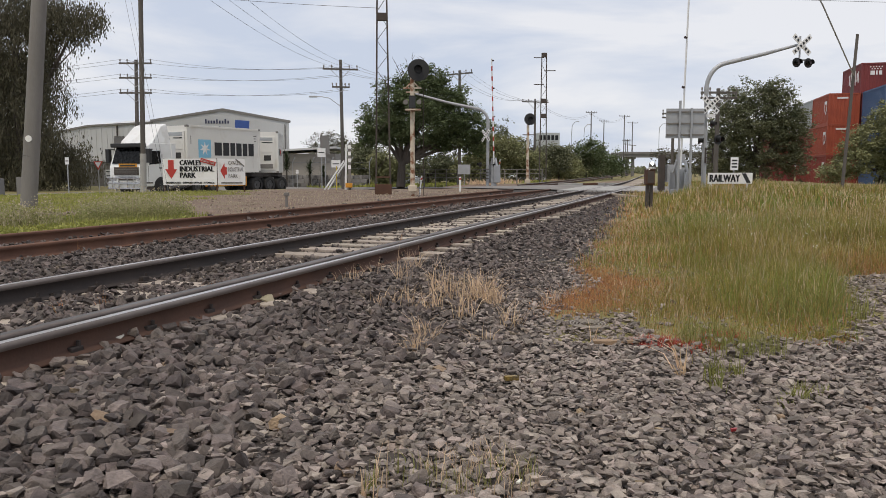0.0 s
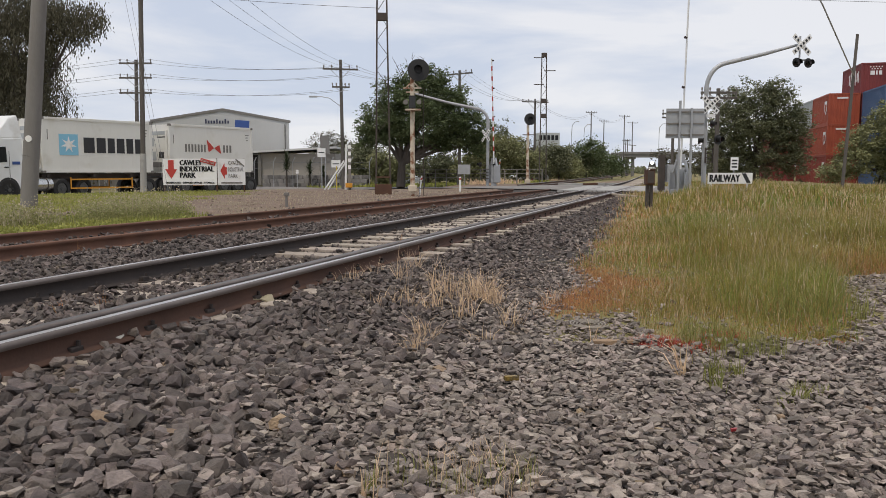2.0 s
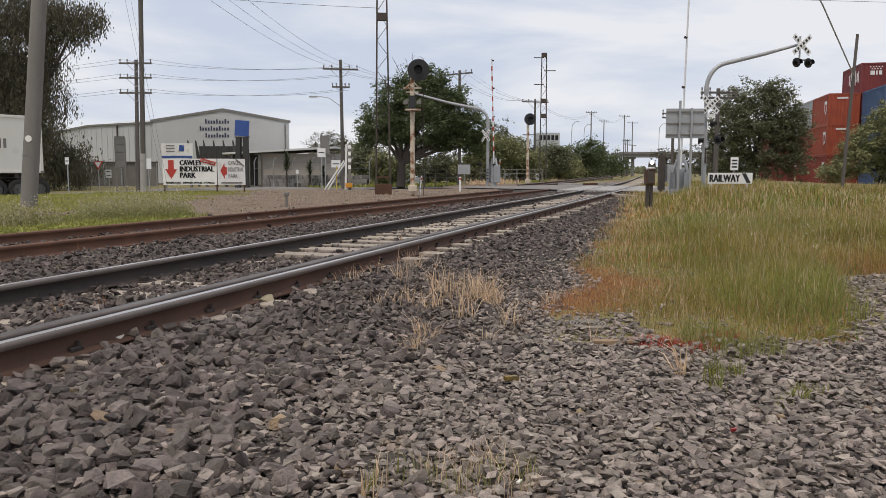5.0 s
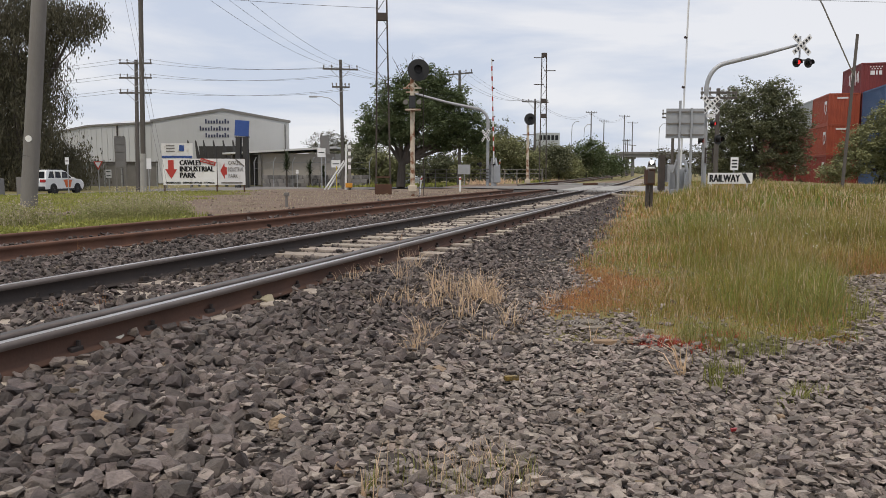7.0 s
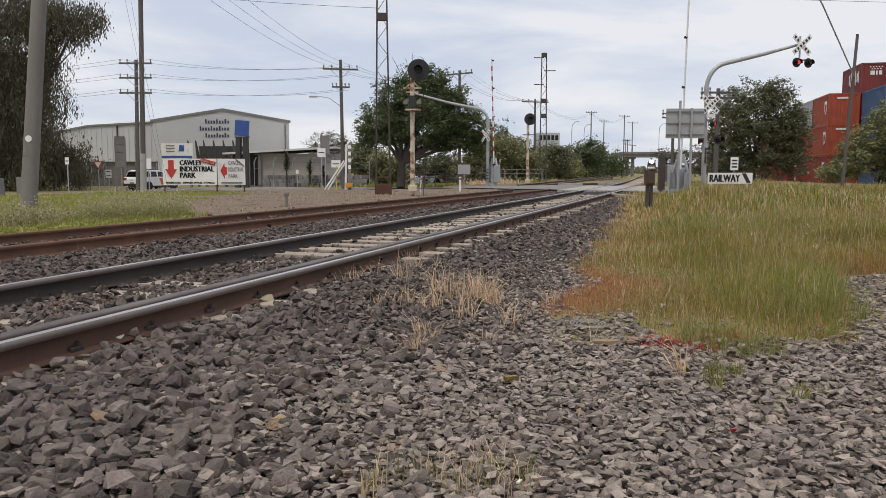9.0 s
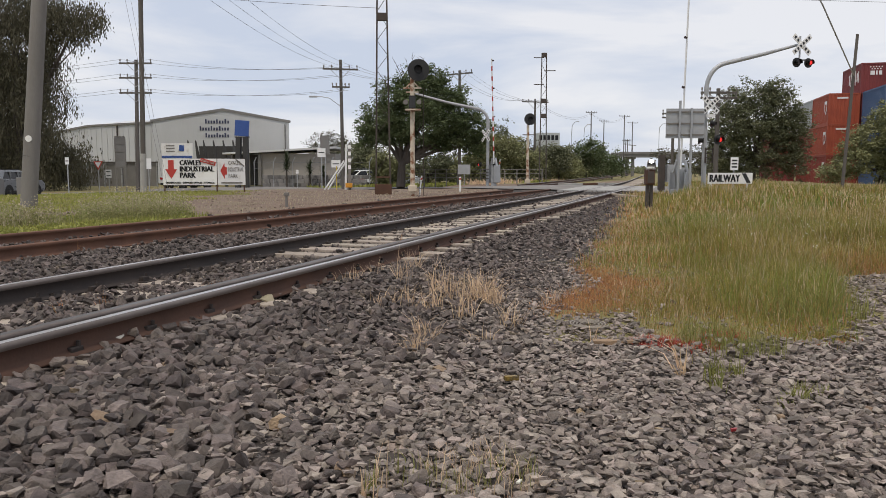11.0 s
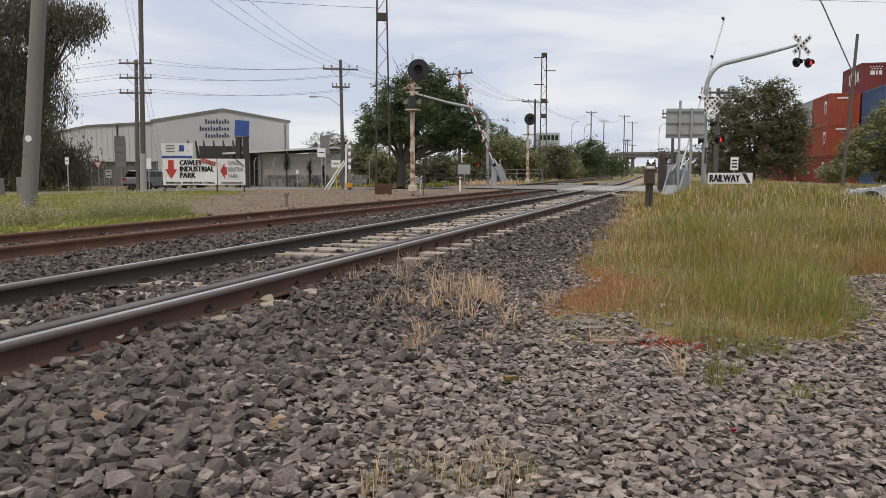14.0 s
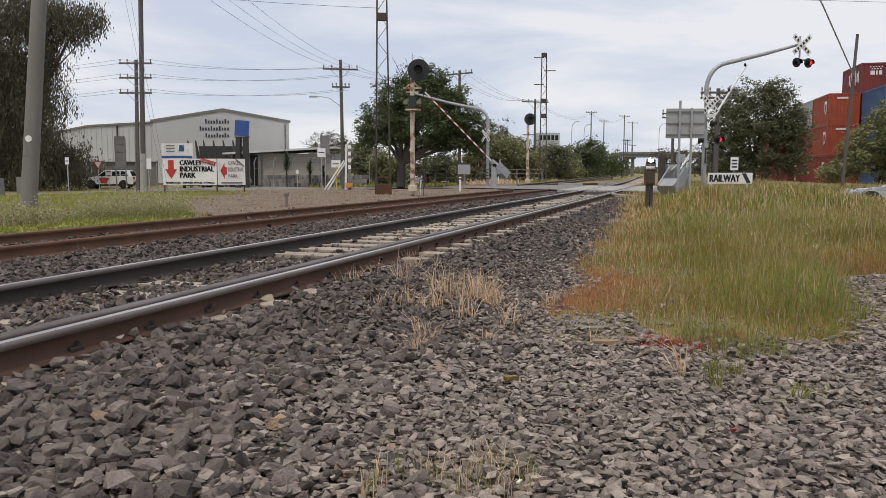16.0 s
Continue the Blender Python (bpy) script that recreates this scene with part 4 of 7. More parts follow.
rod(bm, (0.175, 0, 1.50), (0.177, 0, 1.515), 0.2135, 0.2135, 24)
part("band", bm, M["wood_pole"], p)
timber_pole(-14.02, 36, 12.5, 0.115, 0.098, [], "tall slim timber pole with a pale lower sleeve", (0.3, 0))
q = bpy.data.objects["power_pole"]
bm = bmesh.new()
rod(bm, (0, 0, -0.1), (0.05, 0, 1.9), 0.145, 0.14, 20)
part("sleeve", bm, M["concrete"], q, "pale grey protective sleeve")
timber_pole(-23.0, 58, 9.2, 0.16, 0.125, [(8.93, 1.2), (7.87, 1.2), (6.77, 1.2)], "timber power pole carrying three wooden crossarms", (0.25, 0))
timber_pole(-7.5, 58, 9.2, 0.15, 0.11, [(8.5, 1.3), (7.2, 0.65)], "timber power pole with two crossarms and a street light", (-0.1, 0), light=(-1.9, 6.5), turn=0.2)
timber_pole(20.72, 40, 7.95, 0.088, 0.072, [], "slightly leaning dark timber pole beside the road", (0.40, 0))
timber_pole(1.45, 68, 9.7, 0.15, 0.11, [(9.4, 1.3)], "far timber power pole behind the big tree", turn=-0.6)
for x, y, top, half in ((10.3, 87, 9.0, 1.6), (31.5, 165, 13.6, 1.3), (39.0, 188, 13.3, 1.4), (44.4, 190, 14.6, 1.5), (51.3, 210, 14.2, 1.6), (56.0, 235, 10.5, 1.2), (62.5, 262, 11, 1.4), (68, 285, 11, 1.4), (59, 250, 11, 1.3), (73.5, 300, 11, 1.4)):
    timber_pole(x, y, top, 0.15, 0.1, [(top - 0.35, half)], "distant timber power pole along the railway", turn=0.3)
for x, y in ((27.9, 168), (32.4, 178), (48.8, 175)):
    ob = thing("street_lamp", (x, y, float(gz(x, y))), "distant galvanised street lamp with a curved arm", "lamp post", "street lamps on the overpass")
    bm = bmesh.new()
    pipe(bm, [(0, 0, -0.2), (0, 0, 10), (0.1, 0, 11.4), (0.7, 0, 12.1), (1.2, 0, 12.2)], 0.07, 8)
    part("post", bm, M["galv"], ob)
    bm = bmesh.new()
    box(bm, 1.3, 0, 12.15, 0.5, 0.25, 0.14, bevel=0.04)
    part("lantern", bm, M["galv"], ob)

# spans
for h in (8.93, 7.87, 6.77):
    for q in (-1.1, 1.1):
        wire([(-60, 70, h - 0.6), (-22.75 + q, 57.86, h + 0.28), (-7.6 + 0.5 * q, 57.9, min(h, 8.5) + 0.2)], 0.45, 0.014)
for q in (-1.2, -0.6, 0.6, 1.2):
    wire([(-7.6 + q, 57.9, 8.72), (1.35 + q * 0.8, 67.9, 9.6), (10.3 + q, 87, 8.9)], 0.9, 0.014)
for q in (-0.8, 0, 0.8):
    wire([(-7.5 + q, 57.9, 8.75), (-9.5 + q, 26, 8.6), (-11 + q, 0, 9)], 0.6, 0.012)
wire([(-14.8, 36, 10.5), (-12.6, 34.9, 0.05)], 0.0, 0.012, "steel guy wire anchoring a pole")
wire([(-14.6, 36.2, 10.5), (-12.45, 34.9, 0.05)], 0.0, 0.012, "steel guy wire anchoring a pole")
wire([(21.0, 39.9, 5.85), (16.4, 34, 8.1), (9, 25, 11.6)], 0.0, 0.045, "pale sheathed guy wire running up from a leaning pole", "concrete")
wire([(-25, 40, 11.3), (-2.7, 33.2, 7.85)], 0.3, 0.012)
wire([(-20, 36, 9.75), (50, 36, 7.9)], 0.0, 0.012)
for i in range(2):
    wire([(10.3, 87, 8.8 - 0.2 * i), (31.5, 165, 13.3 - 0.3 * i), (44.4, 190, 14.2 - 0.3 * i)], 1.5, 0.02)


# ---- lattice masts and signals ----
def lattice(x, y, top, w0, w1, base_h, label, arms=(), plates=(), mtl="rust", name="lattice_mast", turn=0.0):
    z0 = float(gz(x, y))
    ob = thing(name, pose(x, y, z0, 0, 0, turn), label, "mast", "lattice masts")
    H = top - z0
    wid = lambda z: w0 + (w1 - w0) * z / H
    for sx in (-1, 1):
        bm = bmesh.new()
        bar(bm, (sx * w0 / 2, 0, -0.2), (sx * w1 / 2, 0, H), 0.055, 0.07)
        part("leg", bm, M[mtl], ob)
    z, side = base_h, 1
    while z < H - 0.5:
        dz = max(0.6, wid(z) * 1.3)
        bm = bmesh.new()
        bar(bm, (-side * wid(z) / 2, 0.04, z), (side * wid(z + dz) / 2, 0.04, min(z + dz, H)), 0.035, 0.02)
        part("lacing", bm, M[mtl], ob)
        z, side = z + dz, -side
    if base_h > 0.3:
        bm = bmesh.new()
        box(bm, 0, 0, base_h * 0.22, w0 + 0.1, 0.2, base_h * 0.46, bevel=0.01)
        box(bm, 0, 0, base_h * 0.75, w0, 0.06, 0.06)
        part("base_plate", bm, M["rust"], ob, "rust-brown steel base plate")
    for z in plates:
        bm = bmesh.new()
        box(bm, 0, 0, z - z0, wid(z) + 0.06, 0.16, 0.32, bevel=0.01)
        part("plate", bm, M["dark_steel"], ob)
    for z, a, b in arms:
        bm = bmesh.new()
        bar(bm, (a, -0.05, z - z0), (b, -0.05, z - z0), 0.06, 0.06)
        part("arm", bm, M["dark_steel"], ob)
    return ob


lattice(-2.56, 33, 12, 0.62, 0.30, 1.0, "tall rust-brown lattice mast rising beside the siding", plates=(7.45,), turn=4, mtl="dark_steel")
lattice(7.5, 58, 9.6, 0.52, 0.34, 0.25, "dark lattice mast with short side arms", arms=((9.35, -0.75, 0), (8.4, 0, 0.85), (7.4, -0.75, 0)), plates=(9.55, 5.1, 6.2), mtl="dark_steel")


def target_signal(x, y, r, disc_z, side, label, h_platform=True):
    z0 = float(gz(x, y))
    ob = thing("railway_signal", (x, y, z0), label, "signal", "railway signals")
    bm = bmesh.new()
    rod(bm, (0, 0, -0.2), (0, 0, disc_z - z0 - 0.2), 0.10, 0.085, 20)
    box(bm, 0, 0, 0.3, 0.36, 0.36, 0.25, bevel=0.03)
    part("post", bm, M["cream_rust"], ob, "cream post streaked with rust")
    bm = bmesh.new()
    c = Vector((side, -0.15, disc_z - z0))
    rod(bm, c + Vector((0, 0.05, 0)), c + Vector((0, 0, 0)), r, r, 32)
    part("target_disc", bm, M["black"], ob, "round black signal target")
    bm = bmesh.new()
    for i in range(12):
        a = math.pi * i / 11
        b = math.pi * (i + 1) / 11
        if i < 11:
            v = [bm.verts.new(c + Vector((0.16 * math.cos(t), yy, 0.16 * math.sin(t)))) for t, yy in ((a, 0), (b, 0), (b, -0.32), (a, -0.32))]
            bm.faces.new(v)
    bmesh.ops.solidify(bm, geom=list(bm.faces), thickness=0.012)
    rod(bm, c + Vector((0, 0, 0)), c + Vector((0, -0.05, 0)), 0.13, 0.12, 16)
    part("hood", bm, M["sign_black"], ob)
    if h_platform:
        bm = bmesh.new()
        box(bm, 0.02, -0.02, 3.42, 0.62, 0.6, 0.05)
        for sx in (-0.28, 0.3):
            rod(bm, (sx, 0, 4.25), (sx * 0.2, 0, 4.5), 0.03, seg=6)
        box(bm, 0, 0, 4.28, 0.72, 0.08, 0.06)
        box(bm, 0, 0, 4.12, 0.5, 0.08, 0.05)
        tagged(part("platform", bm, M["cream_rust"], ob), kind="stuff")
        bm = bmesh.new()
        box(bm, 0, -0.18, 3.72, 0.26, 0.12, 0.5, bevel=0.02)
        part("number_plate", bm, M["sign_black"], ob)
        for sx in (-0.26, 0.27):
            bm = bmesh.new()
            rod(bm, (sx, 0, 3.72), (sx, -0.2, 3.72), 0.09, 0.1, 12)
            part("marker_lamp", bm, M["pole_grey"], ob)
        bm = bmesh.new()
        for sx in (0.26, 0.44):
            rod(bm, (sx, 0.1, 0), (sx, 0.1, 4.3), 0.012, seg=5)
        for i in range(14):
            rod(bm, (0.26, 0.1, 0.3 + 0.29 * i), (0.44, 0.1, 0.3 + 0.29 * i), 0.009, seg=5)
        part("ladder", bm, M["dark_steel"], ob)
    else:
        bm = bmesh.new()
        box(bm, 0.1, 0.0, 3.4, 0.9, 0.08, 0.06)
        part("bracket", bm, M["dark_steel"], ob)
    return ob


target_signal(-1.22, 31, 0.43, 4.99, 0.25, "cream railway signal post with round black target beside the siding")
target_signal(5.7, 52, 0.39, 4.45, 0.12, "rusty railway signal post with dark target beyond the road", False)


# ---- level crossing signals ----
def blades_cross(ob, c, r, face, mtl="sign_white"):
    """A crossbuck at c: two boards with dark letter bars."""
    for k, a in enumerate((40, -40)):
        m = Matrix.Translation(c) @ face @ pose(0, -0.03 - 0.02 * k, 0, 0, a, 0)
        bm = bmesh.new()
        box(bm, 0, 0, 0, 2 * r, 0.018, 0.19)
        b = part("crossbuck_board", bm, M[mtl], ob)
        b.data.transform(m)
        for i in range(6):
            if abs(i - 2.5) < 0.6 and k == 0:
                continue
            bm = bmesh.new()
            box(bm, -r * 0.78 + i * r * 0.31, -0.012, 0, r * 0.16, 0.006, 0.10)
            part("bar", bm, M["sign_black"], b).data.transform(m)


def flasher(ob, c, r, face, lit=True):
    """A round black backboard with hood and red lens; the lens turns between its bright and its dark face."""
    bm = bmesh.new()
    rod(bm, (0, 0.03, 0), (0, 0, 0), r, r, 24)
    d = part("backboard", bm, M["black"], ob)
    d.data.transform(Matrix.Translation(c) @ face)
    bm = bmesh.new()
    n = 14
    for i in range(n):
        a, b = math.pi * (i / n * 1.3 - 0.15), math.pi * ((i + 1) / n * 1.3 - 0.15)
        bm.faces.new([bm.verts.new((r * 0.62 * math.cos(t), yy, r * 0.62 * math.sin(t))) for t, yy in ((a, 0), (b, 0), (b, -r * 1.1), (a, -r * 1.1))])
    bmesh.ops.solidify(bm, geom=list(bm.faces), thickness=0.008)
    part("hood", bm, M["black"], d).data.transform(Matrix.Translation(c) @ face)
    bm = bmesh.new()
    rod(bm, (0, 0.05, 0), (0, 0.02, 0), r * 0.40, r * 0.46, 20)
    rod(bm, (0, -0.05, 0), (0, -0.02, 0), r * 0.40, r * 0.46, 20, mi=1)
    rod(bm, (0, -0.02, 0), (0, 0.02, 0), r * 0.56, r * 0.56, 20, mi=2)
    for sy in (-1, 1):
        for k in range(20):
            a, b = 2 * math.pi * k / 20, 2 * math.pi * (k + 1) / 20
            f = bm.faces.new([bm.verts.new((r * 0.56 * math.cos(t), sy * yy, r * 0.56 * math.sin(t))) for t, yy in ((a, 0.02), (b, 0.02), (b, 0.062), (a, 0.062))])
            f.material_index = 2
    lens = part("lens", bm, [M["lens_dark"], M["red_light"], M["black"]], ob, "red warning lens")
    home = Matrix.Translation(c) @ face @ pose(0, -0.07, 0)
    lens.matrix_basis = home @ pose(0, 0, 0, 0, 0, 180)
    return lens, home


M["red_light"] = glow("red_light", (1.0, 0.04, 0.035), 0.8)
FLASH = []
FACE_R = pose(0, 0, 0, 0, 0, 18)

# right-hand mast with its cantilever
mast_r = thing("crossing_signal_mast", (10.14, 30, 0.27), "galvanised crossing mast with cantilever arm, crossbucks and warning lights", "crossing signal", "crossing signals")
bm = bmesh.new()
pts = [(0, 0, -0.8), (0, 0, 2.2), (0, 0, 3.9)]
for i in range(1, 9):
    a = math.pi / 2 * i / 8 * 0.86
    pts.append((0.85 * (1 - math.cos(a)), 0, 3.9 + 0.98 * math.sin(a)))
pts += [(2.2, 0, 5.22), (3.42, 0, 5.55)]
pipe(bm, pts, [0.095] * 3 + [0.085] * 8 + [0.07, 0.05], 12)
part("arm", bm, M["galv"], mast_r)
bm = bmesh.new()
rod(bm, (3.52, 0, 4.9), (3.52, 0, 5.88), 0.035, seg=8)
box(bm, 3.6, 0, 4.98, 0.5, 0.06, 0.06)
part("hanger", bm, M["galv"], mast_r)
blades_cross(mast_r, Vector((3.54, -0.06, 5.55)), 0.52, FACE_R)
FLASH.append((*flasher(mast_r, Vector((3.38, -0.1, 4.88)), 0.18, FACE_R), 0))
FLASH.append((*flasher(mast_r, Vector((3.83, -0.1, 4.86)), 0.18, FACE_R), 1))
blades_cross(mast_r, Vector((0.12, -0.14, 3.28)), 0.45, FACE_R)
bm = bmesh.new()
box(bm, 0.14, -0.14, 2.86, 0.34, 0.03, 0.12)
part("name_board", bm, M["sign_white"], mast_r)
FLASH.append((*flasher(mast_r, Vector((0.20, -0.2, 2.55)), 0.14, pose(0, 0, 0, 0, 0, 40)), 0))
FLASH.append((*flasher(mast_r, Vector((0.45, -0.2, 1.95)), 0.19, pose(0, 0, 0, 0, 0, 25)), 1))
FLASH.append((*flasher(mast_r, Vector((-0.22, -0.05, 1.92)), 0.15, pose(0, 0, 0, 0, 0, 60)), 0))
bm = bmesh.new()
for i in range(4):
    box(bm, 0.12, -0.2, 1.1 + 0.16 * i, 0.3, 0.12, 0.03)
for sx in (-0.02, 0.26):
    box(bm, sx, -0.2, 1.35, 0.03, 0.12, 0.6)
part("bell_box", bm, M["dark_steel"], mast_r)

# left-hand mast
zl = float(gz(2.9, 50))
mast_l = thing("crossing_signal_mast", (2.9, 50, zl), "galvanised crossing mast whose arm reaches over the road", "crossing signal", "crossing signals")
bm = bmesh.new()
pts = [(0, 0, -0.1), (0, 0, 4.2)]
for i in range(1, 9):
    a = math.pi / 2 * i / 8 * 0.86
    pts.append((-0.95 * (1 - math.cos(a)), 0, 4.2 + 0.85 * math.sin(a)))
pts += [(-2.6, 0, 5.42), (-4.7, 0, 5.98)]
pipe(bm, pts, [0.11] * 2 + [0.095] * 8 + [0.075, 0.06], 12)
part("arm", bm, M["galv"], mast_l)
blades_cross(mast_l, Vector((-0.12, -0.2, 3.3)), 0.52, pose(0, 0, 0, 0, 0, -58))
for c in ((-0.5, -0.1, 1.45), (0.42, -0.1, 1.4)):
    FLASH.append((*flasher(mast_l, Vector(c), 0.17, pose(0, 0, 0, 0, 0, -60)), 1 if c[0] < 0 else 0))
bm = bmesh.new()
for i in range(4):
    box(bm, -0.15, -0.2, 0.55 + 0.2 * i, 0.4, 0.12, 0.04)
box(bm, -0.02, -0.02, 1.42, 1.0, 0.05, 0.05)
part("bell_box", bm, M["dark_steel"], mast_l)


def boom(name, x, y, z, length, w, label, banded=True, thick=0.1):
    """A boom gate: a pedestal with the boom that turns on it; its own x axis points along w when the boom is down."""
    z0 = float(gz(x, y))
    ob = thing(name, (x, y, z0), label, "boom gate", "boom gates")
    bm = bmesh.new()
    box(bm, 0, 0, (z - z0) * 0.5, 0.34, 0.34, z - z0, bevel=0.03)
    part("pedestal", bm, M["galv"], ob)
    ang = math.atan2(w[1], w[0])
    bm = bmesh.new()
    bar(bm, (0.0, 0, 0), (length, 0, 0), thick * 0.7, thick)
    arm = part("boom_arm", bm, M["white"], ob, "white boom pole with red bands" if banded else "slim white boom pole")
    n = 9
    for i in range(n if banded else 0):
        bm = bmesh.new()
        a = length * (0.12 + 0.86 * i / n)
        bar(bm, (a, 0, 0), (a + length * 0.86 / n * 0.45, 0, 0), thick * 0.76, thick * 1.06)
        part("band", bm, M["red_paint"], arm)
    bm = bmesh.new()
    for dy in (-0.33, 0.33):
        bar(bm, (0.35, dy * 0.5, 0), (-0.2, dy, 0), 0.06, 0.14)
        box(bm, -0.68, dy, 0, 1.1, 0.06, 0.5, bevel=0.02)
    box(bm, -1.02, 0, 0, 0.45, 0.70, 0.42, bevel=0.03)
    part("counterweight", bm, M["galv"], arm)
    for q in (0.45, 0.72, 0.98):
        bm = bmesh.new()
        rod(bm, (length * q, 0, 0.05), (length * q, 0, 0.15), 0.05, 0.05, 8)
        part("boom_lamp", bm, M["lens_dark"], arm)
    home = pose(0, 0, z - z0, 0, 0, math.degrees(ang))
    arm.matrix_basis = home @ pose(0, 0, 0, 0, -88, 0)
    return arm, home


BOOM_L = boom("boom_gate", 3.3, 50, 1.5, 6.65, (-0.86, -0.51), "red and white boom gate lowering across the road", thick=0.07)
BOOM_R = boom("boom_gate", 9.3, 30.2, 1.1, 7.0, (0.722, 0.69), "tall white boom gate lowering beyond the signal mast", False, 0.065)


# ---- trees ----
def tree(x, y, lobes, count, size, leaf, label, trunk=0.3, fork=2.0, droop=0.0, name="tree", category="tree", group="", foot=(0, 0), lean=(0, 0), z0=None, gap=0.35, fine=1.3):
    """A forked trunk, limbs to every lobe, and a crown of many small leaf clumps with an uneven outline."""
    z0 = float(gz(x, y)) if z0 is None else z0
    ob = thing(name, (x, y, z0), label, category, group)
    if trunk:
        bm = bmesh.new()
        knee = Vector((foot[0] + lean[0] * 0.5, foot[1], fork * 0.5))
        top = Vector((foot[0] + lean[0], foot[1] + lean[1], fork))
        pipe(bm, [(foot[0], foot[1], -0.2), (foot[0], foot[1], 0.15), knee, top], [trunk * 1.5, trunk * 1.15, trunk, trunk * 0.85], 10)
        for cx, cy, cz, rx, ry, rz in lobes:
            c = Vector((cx, cy, cz))
            mid = top.lerp(c, 0.5) + Vector((random.uniform(-0.3, 0.3), random.uniform(-0.3, 0.3), 0.25))
            pipe(bm, [top - Vector((0, 0, 0.2)), mid, c], [trunk * 0.6, trunk * 0.38, trunk * 0.12], 7)
            for _ in range(4):
                e = c + Vector((random.uniform(-rx, rx), random.uniform(-ry, ry), random.uniform(-rz, rz))) * 0.8
                pipe(bm, [mid.lerp(c, random.random()), e], [trunk * 0.16, trunk * 0.04], 5)
        part("trunk", bm, M["bark"], ob)
    # sprays of leaves: first the middles of the sprays on the lobes, then the leaves about them
    per = 26
    m = max(20, int(count * fine) // per)
    vol = np.array([l[3] * l[4] * l[5] for l in lobes]) ** 0.68
    which = np.random.choice(len(lobes), m, p=vol / vol.sum())
    L = np.array(lobes)[which]
    d = np.random.normal(size=(m, 3))
    d /= np.linalg.norm(d, axis=1)[:, None]
    lump = 1 + 0.24 * np.sin(d[:, 0] * 5 + which * 1.7) * np.sin(d[:, 2] * 6 + which) + 0.12 * np.sin(d[:, 1] * 9 + d[:, 2] * 8)
    c = L[:, :3] + d * L[:, 3:] * (np.random.uniform(0.25, 1.0, m) ** 0.42 * lump)[:, None]
    holes = np.sin(c[:, 0] * 2.9 + 1) * np.sin(c[:, 2] * 3.3) * np.sin(c[:, 1] * 2.3 + 2)
    c = c[holes < gap]
    wide = size * np.random.uniform(1.3, 2.8, len(c))
    p = np.repeat(c, per, 0) + np.random.normal(size=(len(c) * per, 3)) * np.repeat(wide, per)[:, None] * (np.array([0.6, 0.6, 1.0]) if droop else np.array([0.8, 0.8, 0.55]))
    if droop:
        p[:, 2] -= np.abs(np.random.normal(0, 1, len(p))) * size * 1.5
    p = p[p[:, 2] > 0.05]
    n = len(p)
    if droop:
        rot = turned(n, 0.45)
        quad = np.array([[-0.2, 0, 0.2], [0.2, 0.02, 0.15], [0.14, 0.05, -1.1], [-0.22, 0, -0.8]])
    else:
        rot = turned(n, 1.1)
        quad = np.array([[-0.55, -0.1, 0.0], [0.05, -0.45, 0.1], [0.6, 0.05, -0.05], [-0.05, 0.45, 0.12]])
    k = np.random.uniform(0.6, 1.4, n) * size * (0.72 if droop else 1.12)
    v = np.einsum("nij,vj->nvi", rot, quad) * k[:, None, None] + p[:, None]
    i = np.arange(n) * 4
    f = np.stack([i, i + 1, i + 2, i + 3], -1)
    crown = soup("crown", v.reshape(-1, 3), f, M[leaf])
    crown.parent = ob
    return ob


# the dark fig beside the road
fig = tree(-2.3, 62, [(0.7, 0, 7.6, 2.3, 2.4, 1.9), (-0.8, 0.3, 6.7, 2.5, 2.6, 2.0), (2.8, 0, 6.3, 2.1, 2.4, 2.0), (-2.6, 0, 5.3, 1.8, 2.2, 1.7), (4.5, 0, 4.9, 1.5, 2.0, 1.5), (1.0, -0.6, 5.3, 3.2, 2.8, 2.0), (-3.6, 0.2, 4.2, 1.0, 1.6, 1.1),
               (3.4, 0, 3.9, 2.1, 2.0, 1.1), (-1.3, 0, 4.4, 2.0, 2.0, 1.1), (1.6, 0.2, 8.7, 1.1, 1.2, 0.95), (5.2, 0, 3.6, 0.8, 1.4, 0.9), (1.9, 0.4, 3.7, 1.6, 1.6, 0.8)],
           56000, 0.125, "fig_leaf", "broad dark green fig tree with a forked trunk", 0.34, 2.2, foot=(-1.1, 0), lean=(0.1, 0), gap=0.5)
bm = bmesh.new()
for k in range(7):
    a = Vector((-0.6 + 0.12 * k, 0.4, 7.6))
    b = a + Vector((-1.0 + 0.36 * k, random.uniform(-0.3, 0.3), random.uniform(2.0, 3.0)))
    pipe(bm, [a, a.lerp(b, 0.5) + Vector((0.1, 0, 0.1)), b], [0.05, 0.03, 0.012], 5)
    for _ in range(6):
        q = a.lerp(b, random.uniform(0.35, 0.95))
        pipe(bm, [q, q + Vector((random.uniform(-0.5, 0.5), random.uniform(-0.2, 0.2), random.uniform(0.15, 0.6)))], [0.018, 0.008], 4)
part("dead_branches", bm, M["bark"], fig, "bare grey dead branches")

